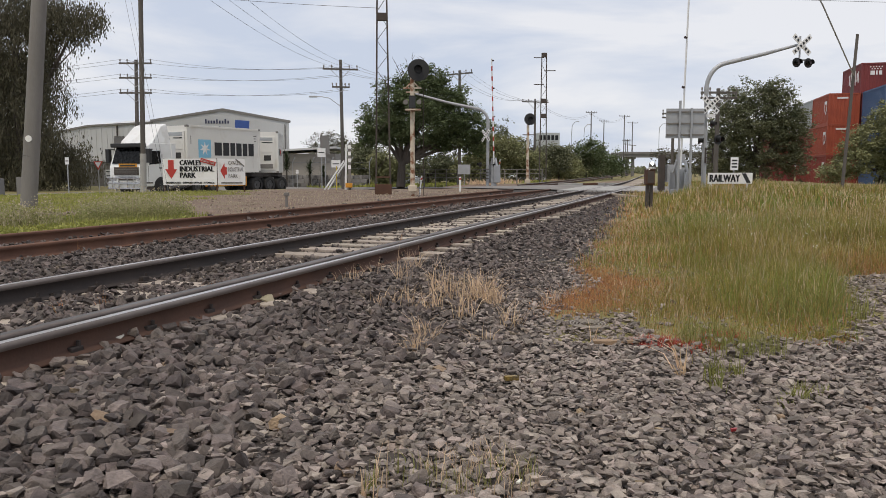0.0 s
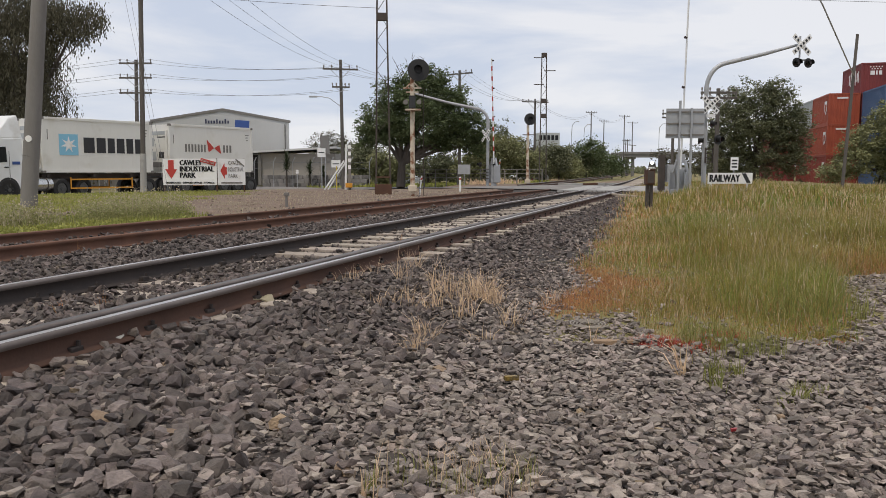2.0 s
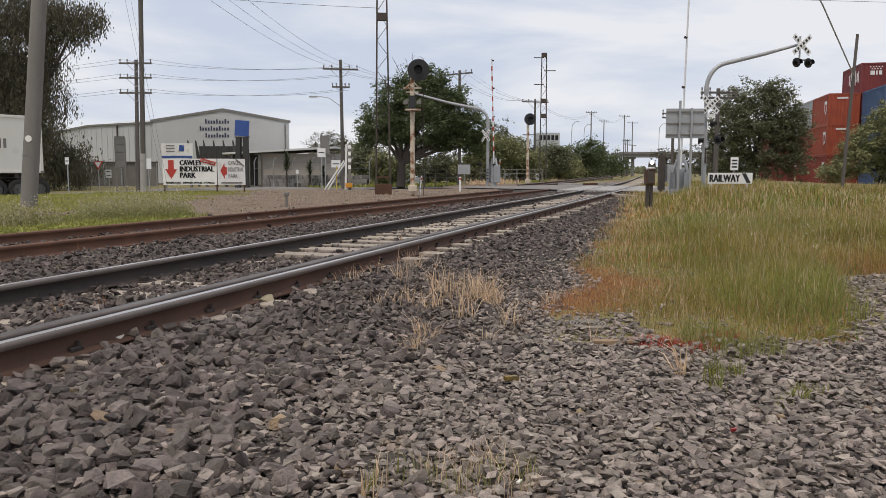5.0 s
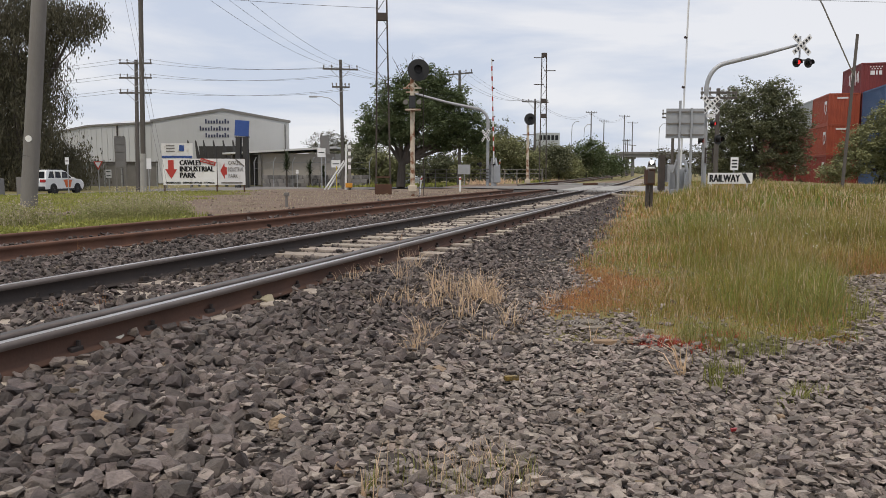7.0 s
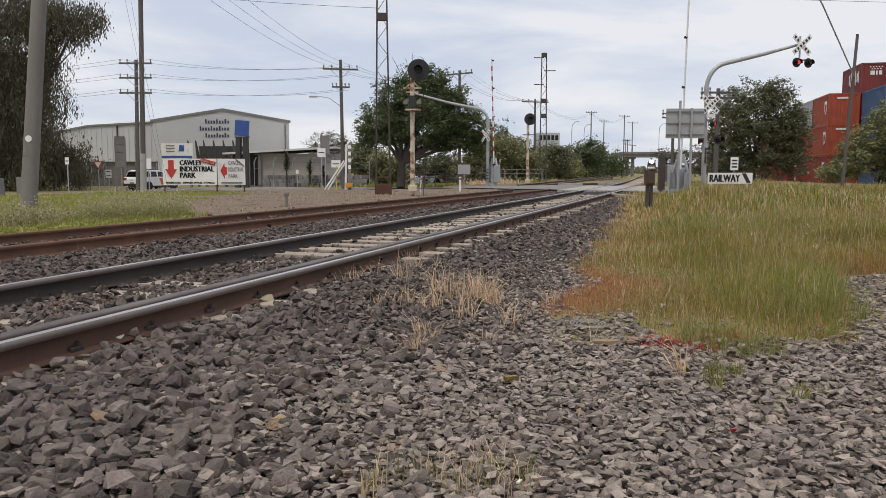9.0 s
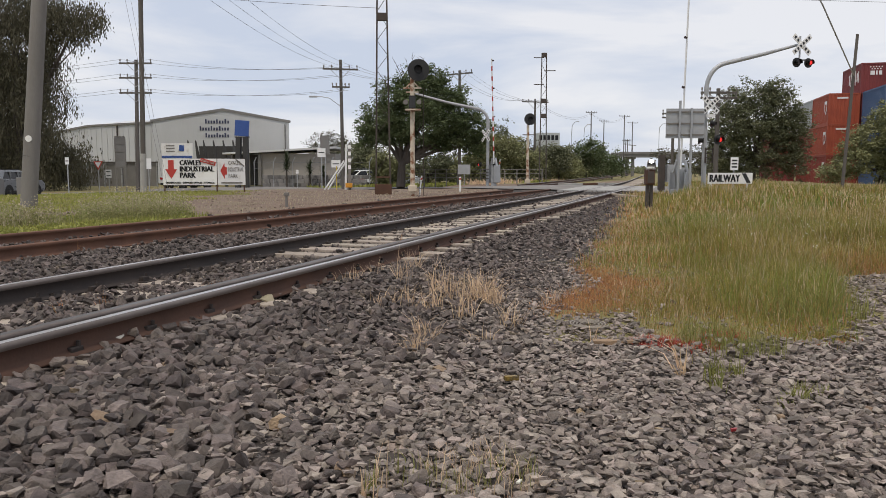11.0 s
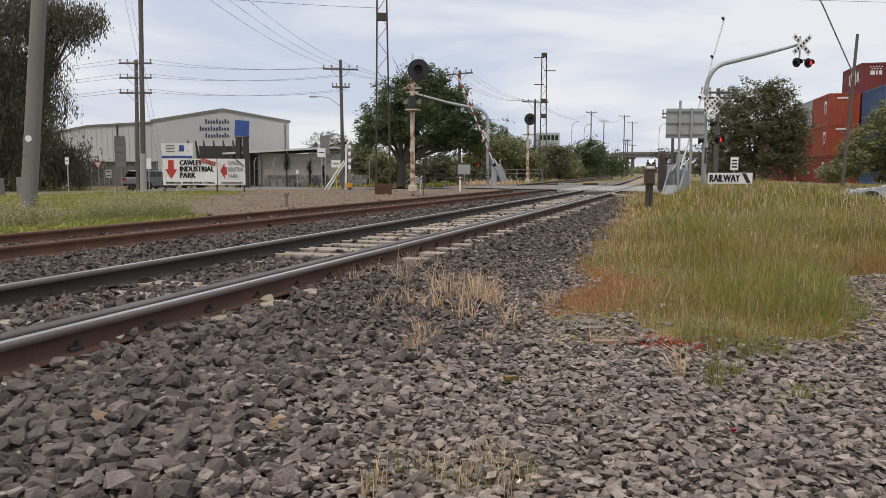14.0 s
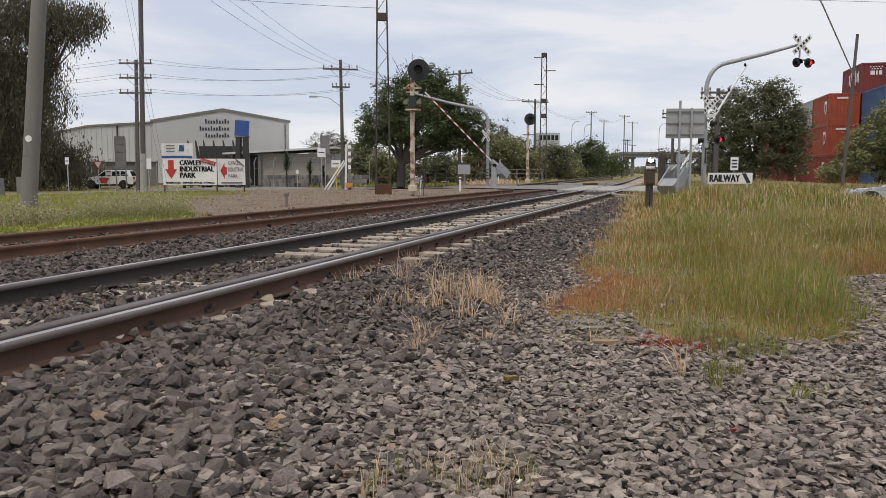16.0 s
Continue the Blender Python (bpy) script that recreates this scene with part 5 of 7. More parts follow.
# drooping gums over the verge
tree(-33.5, 61, [(-3.5, 0, 10, 4.0, 3, 4.0), (0.5, 0, 11.5, 3.4, 3, 3.0), (3.4, -0.5, 13.0, 3.0, 2.2, 1.7), (5.6, -0.5, 13.3, 1.9, 1.8, 1.5), (-1.5, 0.5, 6.0, 3.0, 3, 3.4), (1.6, -0.3, 7.4, 1.6, 1.6, 2.6), (2.3, -0.4, 4.4, 1.3, 1.5, 2.2), (-3.5, 0, 3.4, 3.6, 3, 3.2),
                 (1.2, 0, 2.3, 1.9, 2, 1.9), (2.5, -0.5, 9.6, 0.9, 1, 1.3), (0.4, 0, 14, 4, 2.5, 1.6), (-2, 0, 1.7, 4.5, 2, 1.8)],
     70000, 0.20, "gum_leaf", "tall drooping gum tree with dark hanging foliage", 0.4, 3.4, droop=1.0, group="gum trees", gap=0.6)
tree(-39, 70, [(0, 0, 5, 3.5, 3, 4.5), (2.5, 0, 3, 2.5, 2, 2.8), (0, 0, 10, 4, 3, 4), (3.5, 0, 8, 2.2, 2, 3.0), (5.5, 0, 2.2, 2.4, 2, 2.0)], 15000, 0.24, "gum_leaf", "second drooping gum tree behind the first", 0.35, 3.0, droop=1.0, group="gum trees", gap=0.6)
tree(-30.6, 63, [(0, 0, 1.7, 1.3, 1.2, 1.5), (-1.5, 0, 1.6, 1.4, 1.2, 1.6), (1.0, 0, 1.0, 0.8, 1, 0.9), (0.5, 0, 2.7, 0.8, 0.8, 0.9), (-0.4, 0, 3.2, 1.0, 1, 1.1), (-2.0, 0, 3.4, 1.4, 1, 1.5)], 13000, 0.11, "gum_leaf", "dense dark shrub under the gum trees", 0.08, 0.8, droop=1.0, name="shrub", category="shrub", group="shrubs")

# right-hand trees
tree(24.1, 60, [(0, 0, 5.6, 2.4, 2.2, 2.2), (-1.9, 0, 4.5, 1.7, 2, 2.0), (2.0, 0, 5.2, 1.7, 2, 2.2), (0.4, 0, 3.2, 2.9, 2.2, 2.2), (2.5, 0, 3.2, 1.6, 1.8, 2.0), (-2.3, -0.3, 2.0, 1.3, 1.5, 1.5), (1.3, -0.4, 7.0, 1.3, 1.3, 0.9), (3.2, 0, 1.5, 1.0, 1.5, 1.3), (0, 0.2, 1.2, 2.6, 1.6, 1.2), (-2.5, 0, 3.4, 1.3, 1.5, 1.6), (-1.2, 0.2, 6.2, 1.4, 1.5, 1.2), (3.1, 0, 4.4, 1.2, 1.6, 1.6)],
     44000, 0.115, "olive_leaf", "rounded grey-green tree beside the container yard", 0.22, 1.6, group="yard trees", gap=0.34)
tree(27.6, 48.5, [(0.9, 0, 4.2, 1.5, 1.6, 1.4), (-0.6, 0, 3.0, 1.5, 1.5, 1.4), (2.2, 0, 3.6, 2.0, 1.6, 2.0), (-1.9, -0.2, 1.8, 1.1, 1.3, 1.1), (1.2, -0.3, 1.8, 2.4, 1.6, 1.7), (-2.9, 0, 1.0, 0.9, 1, 0.8)],
     30000, 0.11, "wattle_leaf", "light green wattle in front of the containers", 0.15, 1.2, group="yard trees", gap=0.42)

# scrub along the line beyond the road
def scrub_row(rows):
    for x, y, w, h, leaf, n in rows:
        lobes = [(random.uniform(-0.6, 0.6) * w, random.uniform(-0.4, 0.4) * w, h * random.uniform(0.3, 0.72), w * random.uniform(0.4, 0.7), w * 0.5, h * random.uniform(0.2, 0.3)) for _ in range(6)] + [(0, 0, h * 0.45, w * 0.75, w * 0.6, h * 0.42)]
        tree(x, y, lobes, n, 0.09 + 0.0009 * y, leaf, "bushy grey-green scrub tree growing along the railway", 0.12, h * 0.25, name="scrub_tree", group="scrub trees")


scrub_row(((5.2, 78, 2.8, 5.6, "wattle_leaf", 9000), (8.0, 82, 3.2, 5.2, "wattle_leaf", 9000), (11.2, 88, 3.4, 4.9, "olive_leaf", 7000), (14.4, 96, 3.6, 5.0, "wattle_leaf", 7000), (7.5, 100, 3.2, 8.4, "olive_leaf", 6000), (12, 108, 3.5, 6.4, "gum_leaf", 5000), (18.5, 112, 3.6, 4.4, "olive_leaf", 5000), (20.8, 112, 3.0, 7.0, "fig_leaf", 5500), (23.0, 126, 3.5, 4.6, "olive_leaf", 4500), (29, 140, 3.6, 6.2, "fig_leaf", 5000), (32, 146, 3.4, 6.0, "fig_leaf", 4500), (33, 158, 3.2, 4.6, "olive_leaf", 3500)))
scrub_row(((36, 176, 3.0, 4.0, "olive_leaf", 2500), (16.5, 100, 2.4, 2.6, "wattle_leaf", 3500), (22, 118, 2.2, 2.2, "wattle_leaf", 2500), (-13.5, 118, 3.6, 7.2, "olive_leaf", 5000), (-17.5, 122, 3.6, 8.2, "gum_leaf", 5000), (-10, 112, 3.4, 6.2, "olive_leaf", 4000), (-8.0, 82, 2.0, 4.6, "olive_leaf", 4000), (-5.9, 74, 1.7, 4.2, "wattle_leaf", 4500), (-4.3, 73, 1.2, 2.6, "wattle_leaf", 2500), (-1.5, 79, 3.4, 4.4, "olive_leaf", 6000), (3.0, 77, 2.6, 3.6, "wattle_leaf", 4000), (-7, 88, 3.2, 3.0, "olive_leaf", 4000)))
scrub_row(((-2.5, 90, 3.2, 2.8, "wattle_leaf", 4000), (2.0, 88, 3.0, 3.0, "olive_leaf", 4000), (66, 186, 4, 4.5, "olive_leaf", 3000), (74, 205, 5, 5, "gum_leaf", 3000), (33, 105, 5, 5, "gum_leaf", 4000), (46, 92, 6, 6, "gum_leaf", 4000)))

# yuccas in front of the low building
for x, y, s in ((-14.2, 70, 1.25), (-12.1, 70, 0.95), (-10.9, 70.2, 0.8)):
    ob = thing("yucca", (x, y, float(gz(x, y))), "spiky dark yucca beside the low building", "yucca", "yuccas")
    bm = bmesh.new()
    rod(bm, (0, 0, -0.1), (0, 0, 1.7 * s), 0.1, 0.07, 8)
    part("trunk", bm, M["bark"], ob)
    bm = bmesh.new()
    for k in range(150):
        a, e = random.uniform(0, 6.28), random.uniform(-0.5, 1.4)
        d = Vector((math.cos(a) * math.cos(e), math.sin(a) * math.cos(e), math.sin(e)))
        o = Vector((0, 0, random.uniform(1.2, 2.3) * s))
        t = d.cross(Vector((0, 0, 1))).normalized() * 0.055
        bm.faces.new([bm.verts.new(o - t), bm.verts.new(o + t), bm.verts.new(o + d * random.uniform(0.5, 0.85) * s)])
    part("crown", bm, M["plant_dark"], ob)

# ---- buildings ----
shed = thing("warehouse", (-25.6, 90, -0.45), "pale grey corrugated metal warehouse with a low gable", "warehouse")
bm = bmesh.new()
outline(bm, [(-8.0, 0), (7.7, 0), (7.7, 7.05), (0.15, 8.42), (-8.0, 7.15)], 0.3)
part("wall", bm, M["shed_wall"], shed)
for i in range(26):
    bm = bmesh.new()
    xx = -7.75 + 0.61 * i
    top = 7.1 + (1.3 * (1 - abs(xx - 0.15) / 8.0))
    box(bm, xx, -0.152, (top + 0.2) / 2, 0.03, 0.012, top - 0.35)
    part("rib", bm, M["shed_wall"], shed)
for a, b in (((-8.25, 7.2), (0.15, 8.5)), ((0.15, 8.5), (7.95, 7.1))):
    bm = bmesh.new()
    bar(bm, (a[0], -0.2, a[1]), (b[0], -0.2, b[1]), 0.12, 0.28)
    part("barge_board", bm, M["fence_grey"], shed)
    bm = bmesh.new()
    v = [bm.verts.new(q) for q in ((a[0], -0.25, a[1] + 0.1), (b[0], -0.25, b[1] + 0.1), (b[0] - 8, 28, b[1] + 0.1), (a[0] - 8, 28, a[1] + 0.1))]
    bm.faces.new(v)
    bmesh.ops.solidify(bm, geom=list(bm.faces), thickness=0.08)
    part("roof", bm, M["shed_roof"], shed)
bm = bmesh.new()
box(bm, 3.6, 14, 3.5, 0.25, 29, 7.0, turn=pose(0, 0, 0, 0, 0, 15.9))
part("wall", bm, M["shed_wall"], shed)
# no hole in the wall: a dark panel gives the bay's inner shade by colour
bm = bmesh.new()
box(bm, 0.0, -0.17, 3.55, 5.4, 0.10, 1.5)
part("opening", bm, M["shade_dark"], shed, "flat dark panel for the shaded open bay under the gable")
bm = bmesh.new()
box(bm, 7.3, -0.25, 3.4, 0.1, 0.1, 6.8)
part("downpipe", bm, M["fence_grey"], shed)
wing = thing("warehouse_wing", (-33.7, 90.3, -0.45), "grey metal side wing of the warehouse under a pale roof", "warehouse")
for (x0, y0, z0), (x1, y1, z1) in (((0, 0, 7.0), (-9.0, 3.0, 6.75)), ((-9.0, 3.0, 6.75), (-14.5, 7.0, 6.25))):
    bm = bmesh.new()
    f = [(x0, y0, 0), (x1, y1, 0), (x1, y1, z1), (x0, y0, z0)]
    g = [(x, y + 0.25, z) for x, y, z in f]
    a, b = [bm.verts.new(q) for q in f], [bm.verts.new(q) for q in g]
    bm.faces.new(a)
    bm.faces.new(b[::-1])
    for i in range(4):
        bm.faces.new((a[i], b[i], b[(i + 1) % 4], a[(i + 1) % 4]))
    part("wall", bm, M["shed_wall"], wing)
    n = 12
    for i in range(n):
        u = (i + 0.5) / n
        bm = bmesh.new()
        zt = z0 + (z1 - z0) * u
        box(bm, x0 + (x1 - x0) * u, y0 + (y1 - y0) * u - 0.03, zt / 2, 0.04, 0.05, zt - 0.1)
        part("rib", bm, M["shed_wall"], wing)
    bm = bmesh.new()
    bar(bm, (x0, y0 - 0.1, z0 + 0.08), (x1, y1 - 0.1, z1 + 0.08), 0.16, 0.2)
    part("gutter", bm, M["fence_grey"], wing)
bm = bmesh.new()
bm.faces.new([bm.verts.new(q) for q in ((0.4, -0.1, 7.12), (-9.0, 2.9, 6.88), (-14.8, 7, 6.4), (-12, 24, 8.8), (6, 24, 9.2))])
bmesh.ops.solidify(bm, geom=list(bm.faces), thickness=0.08)
part("roof", bm, M["shed_roof"], wing)
bm = bmesh.new()
box(bm, -4.9, 1.5, 3.4, 0.12, 0.12, 6.7)
part("downpipe", bm, M["dark_steel"], wing)

# business name and blue square on the gable, as plain bars
WALL = pose(-25.6, 89.80, -0.45)
for z, x0, ws in ((7.15, -2.0, (2.9,)), (6.35, -2.65, (3.5,)), (5.55, -2.0, (2.85,))):
    for w in ws:
        n = int(w / 0.30)
        for i in range(n):
            bm = bmesh.new()
            tall = 0.17 if i in (0, 4, 7) else 0.0
            box(bm, x0 + (i + 0.5) * w / n, -0.19, z - 0.08 + tall / 2, w / n * (0.62 if i % 4 else 0.5), 0.03, 0.34 + tall)
            part("letter_bar", bm, M["sign_navy"], shed)

pyl = thing("pylon_sign", (-16.9, 65, float(gz(-16.9, 65))), "tilted blue square sign on two dark posts", "sign")
bm = bmesh.new()
box(bm, 0.05, 0, 5.0, 1.18, 0.14, 1.3, turn=pose(0, 0, 0, 0, 4, 0), bevel=0.02)
part("sign_face", bm, M["sign_blue"], pyl)
bm = bmesh.new()
box(bm, 0.05, 0, 4.27, 1.2, 0.3, 0.09)
part("shelf", bm, M["dark_steel"], pyl)
for sx in (-0.42, 0.3):
    bm = bmesh.new()
    bar(bm, (sx, 0, -0.2), (sx * 0.8 + 0.1, 0, 4.3), 0.5, 0.4)
    part("post", bm, M["shade_dark"], pyl)
for i, x in enumerate((-25.8, -25.0, -24.2, -23.2, -22.2, -21.2)):
    ob = thing("dark_post", (x, 79, float(gz(x, 79))), "charred-looking dark leaning post by the entrance", "post", "dark posts")
    bm = bmesh.new()
    pipe(bm, [(0, 0, -0.2), (0.05, 0, 2.2), (-0.12, 0, 3.7), (-0.25, 0, 4.7)], [0.2, 0.18, 0.15, 0.06], 8)
    part("shaft", bm, M["shade_dark"], ob)
brd = thing("name_board", (-25.1, 73, float(gz(-25.1, 73))), "white business board with a blue square and blue footer", "sign")
bm = bmesh.new()
box(bm, 0, 0, 3.5, 2.95, 0.08, 1.42)
part("sign_face", bm, M["sign_white"], brd)
bm = bmesh.new()
box(bm, 0.45, -0.06, 3.75, 0.46, 0.03, 0.55, turn=pose(0, 0, 0, 0, 5, 0))
part("square", bm, M["sign_blue"], brd)
bm = bmesh.new()
box(bm, 0, -0.06, 2.93, 2.85, 0.03, 0.2)
part("footer", bm, M["sign_blue"], brd)
for i in range(3):
    bm = bmesh.new()
    box(bm, -0.62, -0.055, 3.98 - 0.26 * i, 0.8, 0.02, 0.1)
    part("bar", bm, M["pole_grey"], brd)
for sx in (-1.15, 1.15):
    bm = bmesh.new()
    box(bm, sx, 0.09, 1.9, 0.1, 0.1, 4.0)
    part("post", bm, M["fence_grey"], brd)

low = thing("low_building", (-15.6, 78, -0.45), "low pale building with a flat roof and dark porch", "building")
bm = bmesh.new()
box(bm, 0.9, 4.2, 1.6, 7.6, 8, 3.2)
part("wall", bm, M["pale_brick"], low)
bm = bmesh.new()
outline(bm, [(-6.5, 3.45), (-6.5, 3.62), (4.9, 4.25), (4.9, 4.05)], 9.6, m=Matrix.Translation((0, 4.2, -0.35)))
part("roof", bm, M["shed_roof"], low)
# a solid block whose dark colour stands for the shade inside the porch
bm = bmesh.new()
box(bm, -4.4, 3.0, 1.55, 2.9, 4, 3.1)
part("porch", bm, M["shade_dark"], low, "solid dark block for the shaded porch recess")
for x in (-5.7, -3.95, -2.9):
    bm = bmesh.new()
    box(bm, x, -0.1, 1.6, 0.3 if x > -3 else 0.14, 0.2, 3.2)
    part("post", bm, M["fence_grey"], low)
# bluestone wall, coursed rubble
wallob = thing("stone_wall", (-16.6, 71, -0.5), "rough grey bluestone garden wall along the street", "wall")
for r in range(3):
    x = 0.15 * (r % 2)
    while x < 9.6:
        w = random.uniform(0.3, 0.75)
        bm = bmesh.new()
        box(bm, x + w / 2, random.uniform(-0.03, 0.03), 0.2 + 0.37 * r, w - 0.03, 0.4, 0.35, turn=pose(0, 0, 0, 0, random.uniform(-3, 3), 0), bevel=0.04)
        part("stone", bm, M["bluestone"], wallob)
        x += w
for i in range(7):
    x = -17.2 + 1.75 * i
    ob = thing("fence_post", (x, 70.3, -0.5), "cranked galvanised security fence post", "fence post", "security fence posts")
    bm = bmesh.new()
    pipe(bm, [(0, 0, -0.1), (0, 0, 2.3), (0.25, -0.1, 2.75)], 0.045, 6)
    part("post", bm, M["galv"], ob)
wire([(-17.2, 70.3, 1.8), (-6.7, 70.3, 1.8)], 0.03, 0.02, "plain fence wire between cranked posts")
wire([(-17.2, 70.3, 1.2), (-6.7, 70.3, 1.2)], 0.03, 0.02, "plain fence wire between cranked posts")

fence = thing("metal_fence", (-36.5, 75, -0.5), "weathered grey metal sheet fence in front of the warehouse", "fence")
for i in range(12):
    bm = bmesh.new()
    box(bm, 0.5 + i * 0.72, 0.04 * (i % 2), 1.15, 0.7, 0.04, 2.3)
    part("panel", bm, M["fence_grey"], fence)
for i in range(6):
    bm = bmesh.new()
    box(bm, 0.2 + 1.7 * i, -0.08, 1.25, 0.1, 0.1, 2.6)
    part("post", bm, M["galv"], fence)
bm = bmesh.new()
box(bm, 4.4, -0.1, 2.35, 8.9, 0.08, 0.1)
part("top_rail", bm, M["dark_steel"], fence)
frame_ob = thing("street_sign", (-26.3, 63, float(gz(-26.3, 63))), "grey slatted sign frame turned away from the road", "sign frame")
bm = bmesh.new()
box(bm, 0, 0, 3.1, 0.82, 0.08, 2.5)
part("sign_back", bm, M["fence_grey"], frame_ob)
for i in range(6):
    bm = bmesh.new()
    box(bm, 0, -0.06, 1.3 + 0.62 * i, 0.84, 0.05, 0.06)
    part("slat", bm, M["pole_grey"], frame_ob)
for sx in (-0.4, 0.4):
    bm = bmesh.new()
    box(bm, sx, 0, 2.1, 0.09, 0.09, 4.4)
    part("post", bm, M["pole_grey"], frame_ob)


# ---- the industrial park signboard ----
board = thing("signboard", (-13.08, 36, -0.1), "white two-panel estate signboard with black lettering and red arrows", "sign")
P1 = Matrix.Translation((0, 0, 0))
A2 = math.degrees(math.atan2(0.9, 0.95))
P2 = Matrix.Translation((2.56, 0, 0)) @ pose(0, 0, 0, 0, 0, A2 - 12)


def flat_on(m, name, pts, material, y=-0.03, depth=0.01, parent=None):
    bm = bmesh.new()
    outline(bm, pts, depth, m=m @ Matrix.Translation((0, y, 0)))
    return part(name, bm, material, parent or board)


for m, w in ((P1, 2.52), (P2, 1.30)):
    flat_on(m, "panel", [(0, 0.46), (w, 0.46), (w, 1.69), (0, 1.69)], M["sign_white"], 0.0, 0.04)
for m, x in ((P1, 0.04), (P1, 2.5), (P2, 1.26)):
    bm = bmesh.new()
    box(bm, x, 0.06, 0.75, 0.06, 0.06, 1.9)
    part("post", bm, M["rust"], board).data.transform(m)
arrow = [(-0.13, 1.62), (0.13, 1.62), (0.13, 1.2), (0.28, 1.2), (0, 0.76), (-0.28, 1.2), (-0.13, 1.2)]
flat_on(P1, "arrow", [(0.40 + x, z) for x, z in arrow], M["sign_red"])
fat_words("CAWLEY", 1.02, 0.24, P1 @ pose(0.80, -0.03, 1.38), M["sign_black"], board, 0.018)
fat_words("INDUSTRIAL", 1.58, 0.24, P1 @ pose(0.80, -0.03, 1.09), M["sign_black"], board, 0.018)
fat_words("PARK", 0.72, 0.24, P1 @ pose(0.80, -0.03, 0.80), M["sign_black"], board, 0.018)
fat_words("WAREHOUSES - SERVICED OFFICES - STORAGE", 2.28, 0.085, P1 @ pose(0.12, -0.03, 0.53), M["sign_black"], board, 0.006)
strip_m = P1 @ pose(2.14, -0.04, 1.55, 0, 16, 0)
flat_on(strip_m, "lease_strip", [(-0.36, -0.1), (0.36, -0.1), (0.36, 0.08), (-0.36, 0.08)], M["sign_red"], -0.01)
fat_words("FOR LEASE", 0.60, 0.09, strip_m @ pose(-0.3, -0.025, -0.055), M["sign_white"], board, 0.006)
flat_on(P2, "arrow", [(0.12, 1.12), (0.32, 1.5), (0.32, 1.3), (0.42, 1.3), (0.42, 0.94), (0.32, 0.94), (0.32, 0.74)], M["sign_red"])
fat_words("CAWLEY", 0.56, 0.19, P2 @ pose(0.50, -0.03, 1.40), M["pole_grey"], board)
fat_words("INDUSTRIAL", 0.74, 0.19, P2 @ pose(0.48, -0.03, 1.1), M["pole_grey"], board)
fat_words("PARK", 0.44, 0.19, P2 @ pose(0.50, -0.03, 0.80), M["pole_grey"], board)
panel_bar(0.15, 0.53, 1.0, 0.07, P2 @ pose(0, -0.03, 0), M["pole_grey"], board)
flat_on(P2 @ pose(1.05, -0.03, 1.5, 0, 40, 0), "lease_strip", [(-0.26, -0.03), (0.26, -0.03), (0.26, 0.03), (-0.26, 0.03)], M["pole_grey"], -0.01)


# ---- roadside signs and posts ----
def plate_sign(x, y, top, w, h, label, mtl="sign_white", turn=0.0, bars=2, post="galv", shape="rect"):
    z0 = float(gz(x, y))
    ob = thing("road_sign", pose(x, y, z0, 0, 0, turn), label, "sign", "road signs")
    bm = bmesh.new()
    rod(bm, (0, 0.05, -0.1), (0, 0.05, top - z0), 0.035, seg=8)
    part("post", bm, M[post], ob)
    bm = bmesh.new()
    c = top - z0 - h / 2
    if shape == "rect":
        box(bm, 0, 0, c, w, 0.02, h)
        part("sign_plate", bm, M[mtl], ob)
        for i in range(bars):
            bm = bmesh.new()
            box(bm, 0, -0.014, c + h * (0.25 - 0.5 * i / max(1, bars - 1)) if bars > 1 else c, w * 0.7, 0.008, h * 0.12)
            part("bar", bm, M["sign_black"], ob)
    else:
        outline(bm, [(-w / 2, c + h / 2), (0, c - h / 2), (w / 2, c + h / 2)][::-1], 0.02)
        part("sign_plate", bm, M["sign_red"], ob)
        bm = bmesh.new()
        outline(bm, [(-w * 0.32, c + h * 0.38), (0, c - h * 0.26), (w * 0.32, c + h * 0.38)][::-1], 0.02, m=Matrix.Translation((0, -0.008, 0)))
        part("sign_face", bm, M["sign_white"], ob)
    return ob


plate_sign(-22.4, 46, 1.82, 0.22, 0.42, "small white parking plate on a thin post", bars=1)
plate_sign(-28.6, 64, 1.80, 0.80, 0.72, "red and white give way triangle by the fence", shape="tri")
plate_sign(-29.5, 68, 1.12, 0.52, 0.72, "small white notice board on a post", bars=2)
plate_sign(-21.0, 55, 1.9, 0.42, 0.75, "small pale notice plate beside the power pole", bars=0)
plate_sign(-8.7, 57, 3.6, 0.68, 1.35, "grey metal back of a street sign", mtl="fence_grey", bars=0)
plate_sign(-8.65, 55, 2.62, 0.58, 0.62, "white warning sign with a dark header strip", bars=1)
plate_sign(-7.35, 53, 1.75, 0.62, 0.5, "white warning sign with a dark header strip", bars=1)
plate_sign(-12.1, 64, 1.1, 0.22, 0.32, "tiny white notice on the fence line", bars=0)
plate_sign(1.65, 60, 1.5, 0.95, 0.75, "grey metal back of a low road sign", mtl="galv", bars=0)
plate_sign(15.1, 40, 1.72, 0.40, 0.66, "white railway notice plate with dark lines", bars=3)
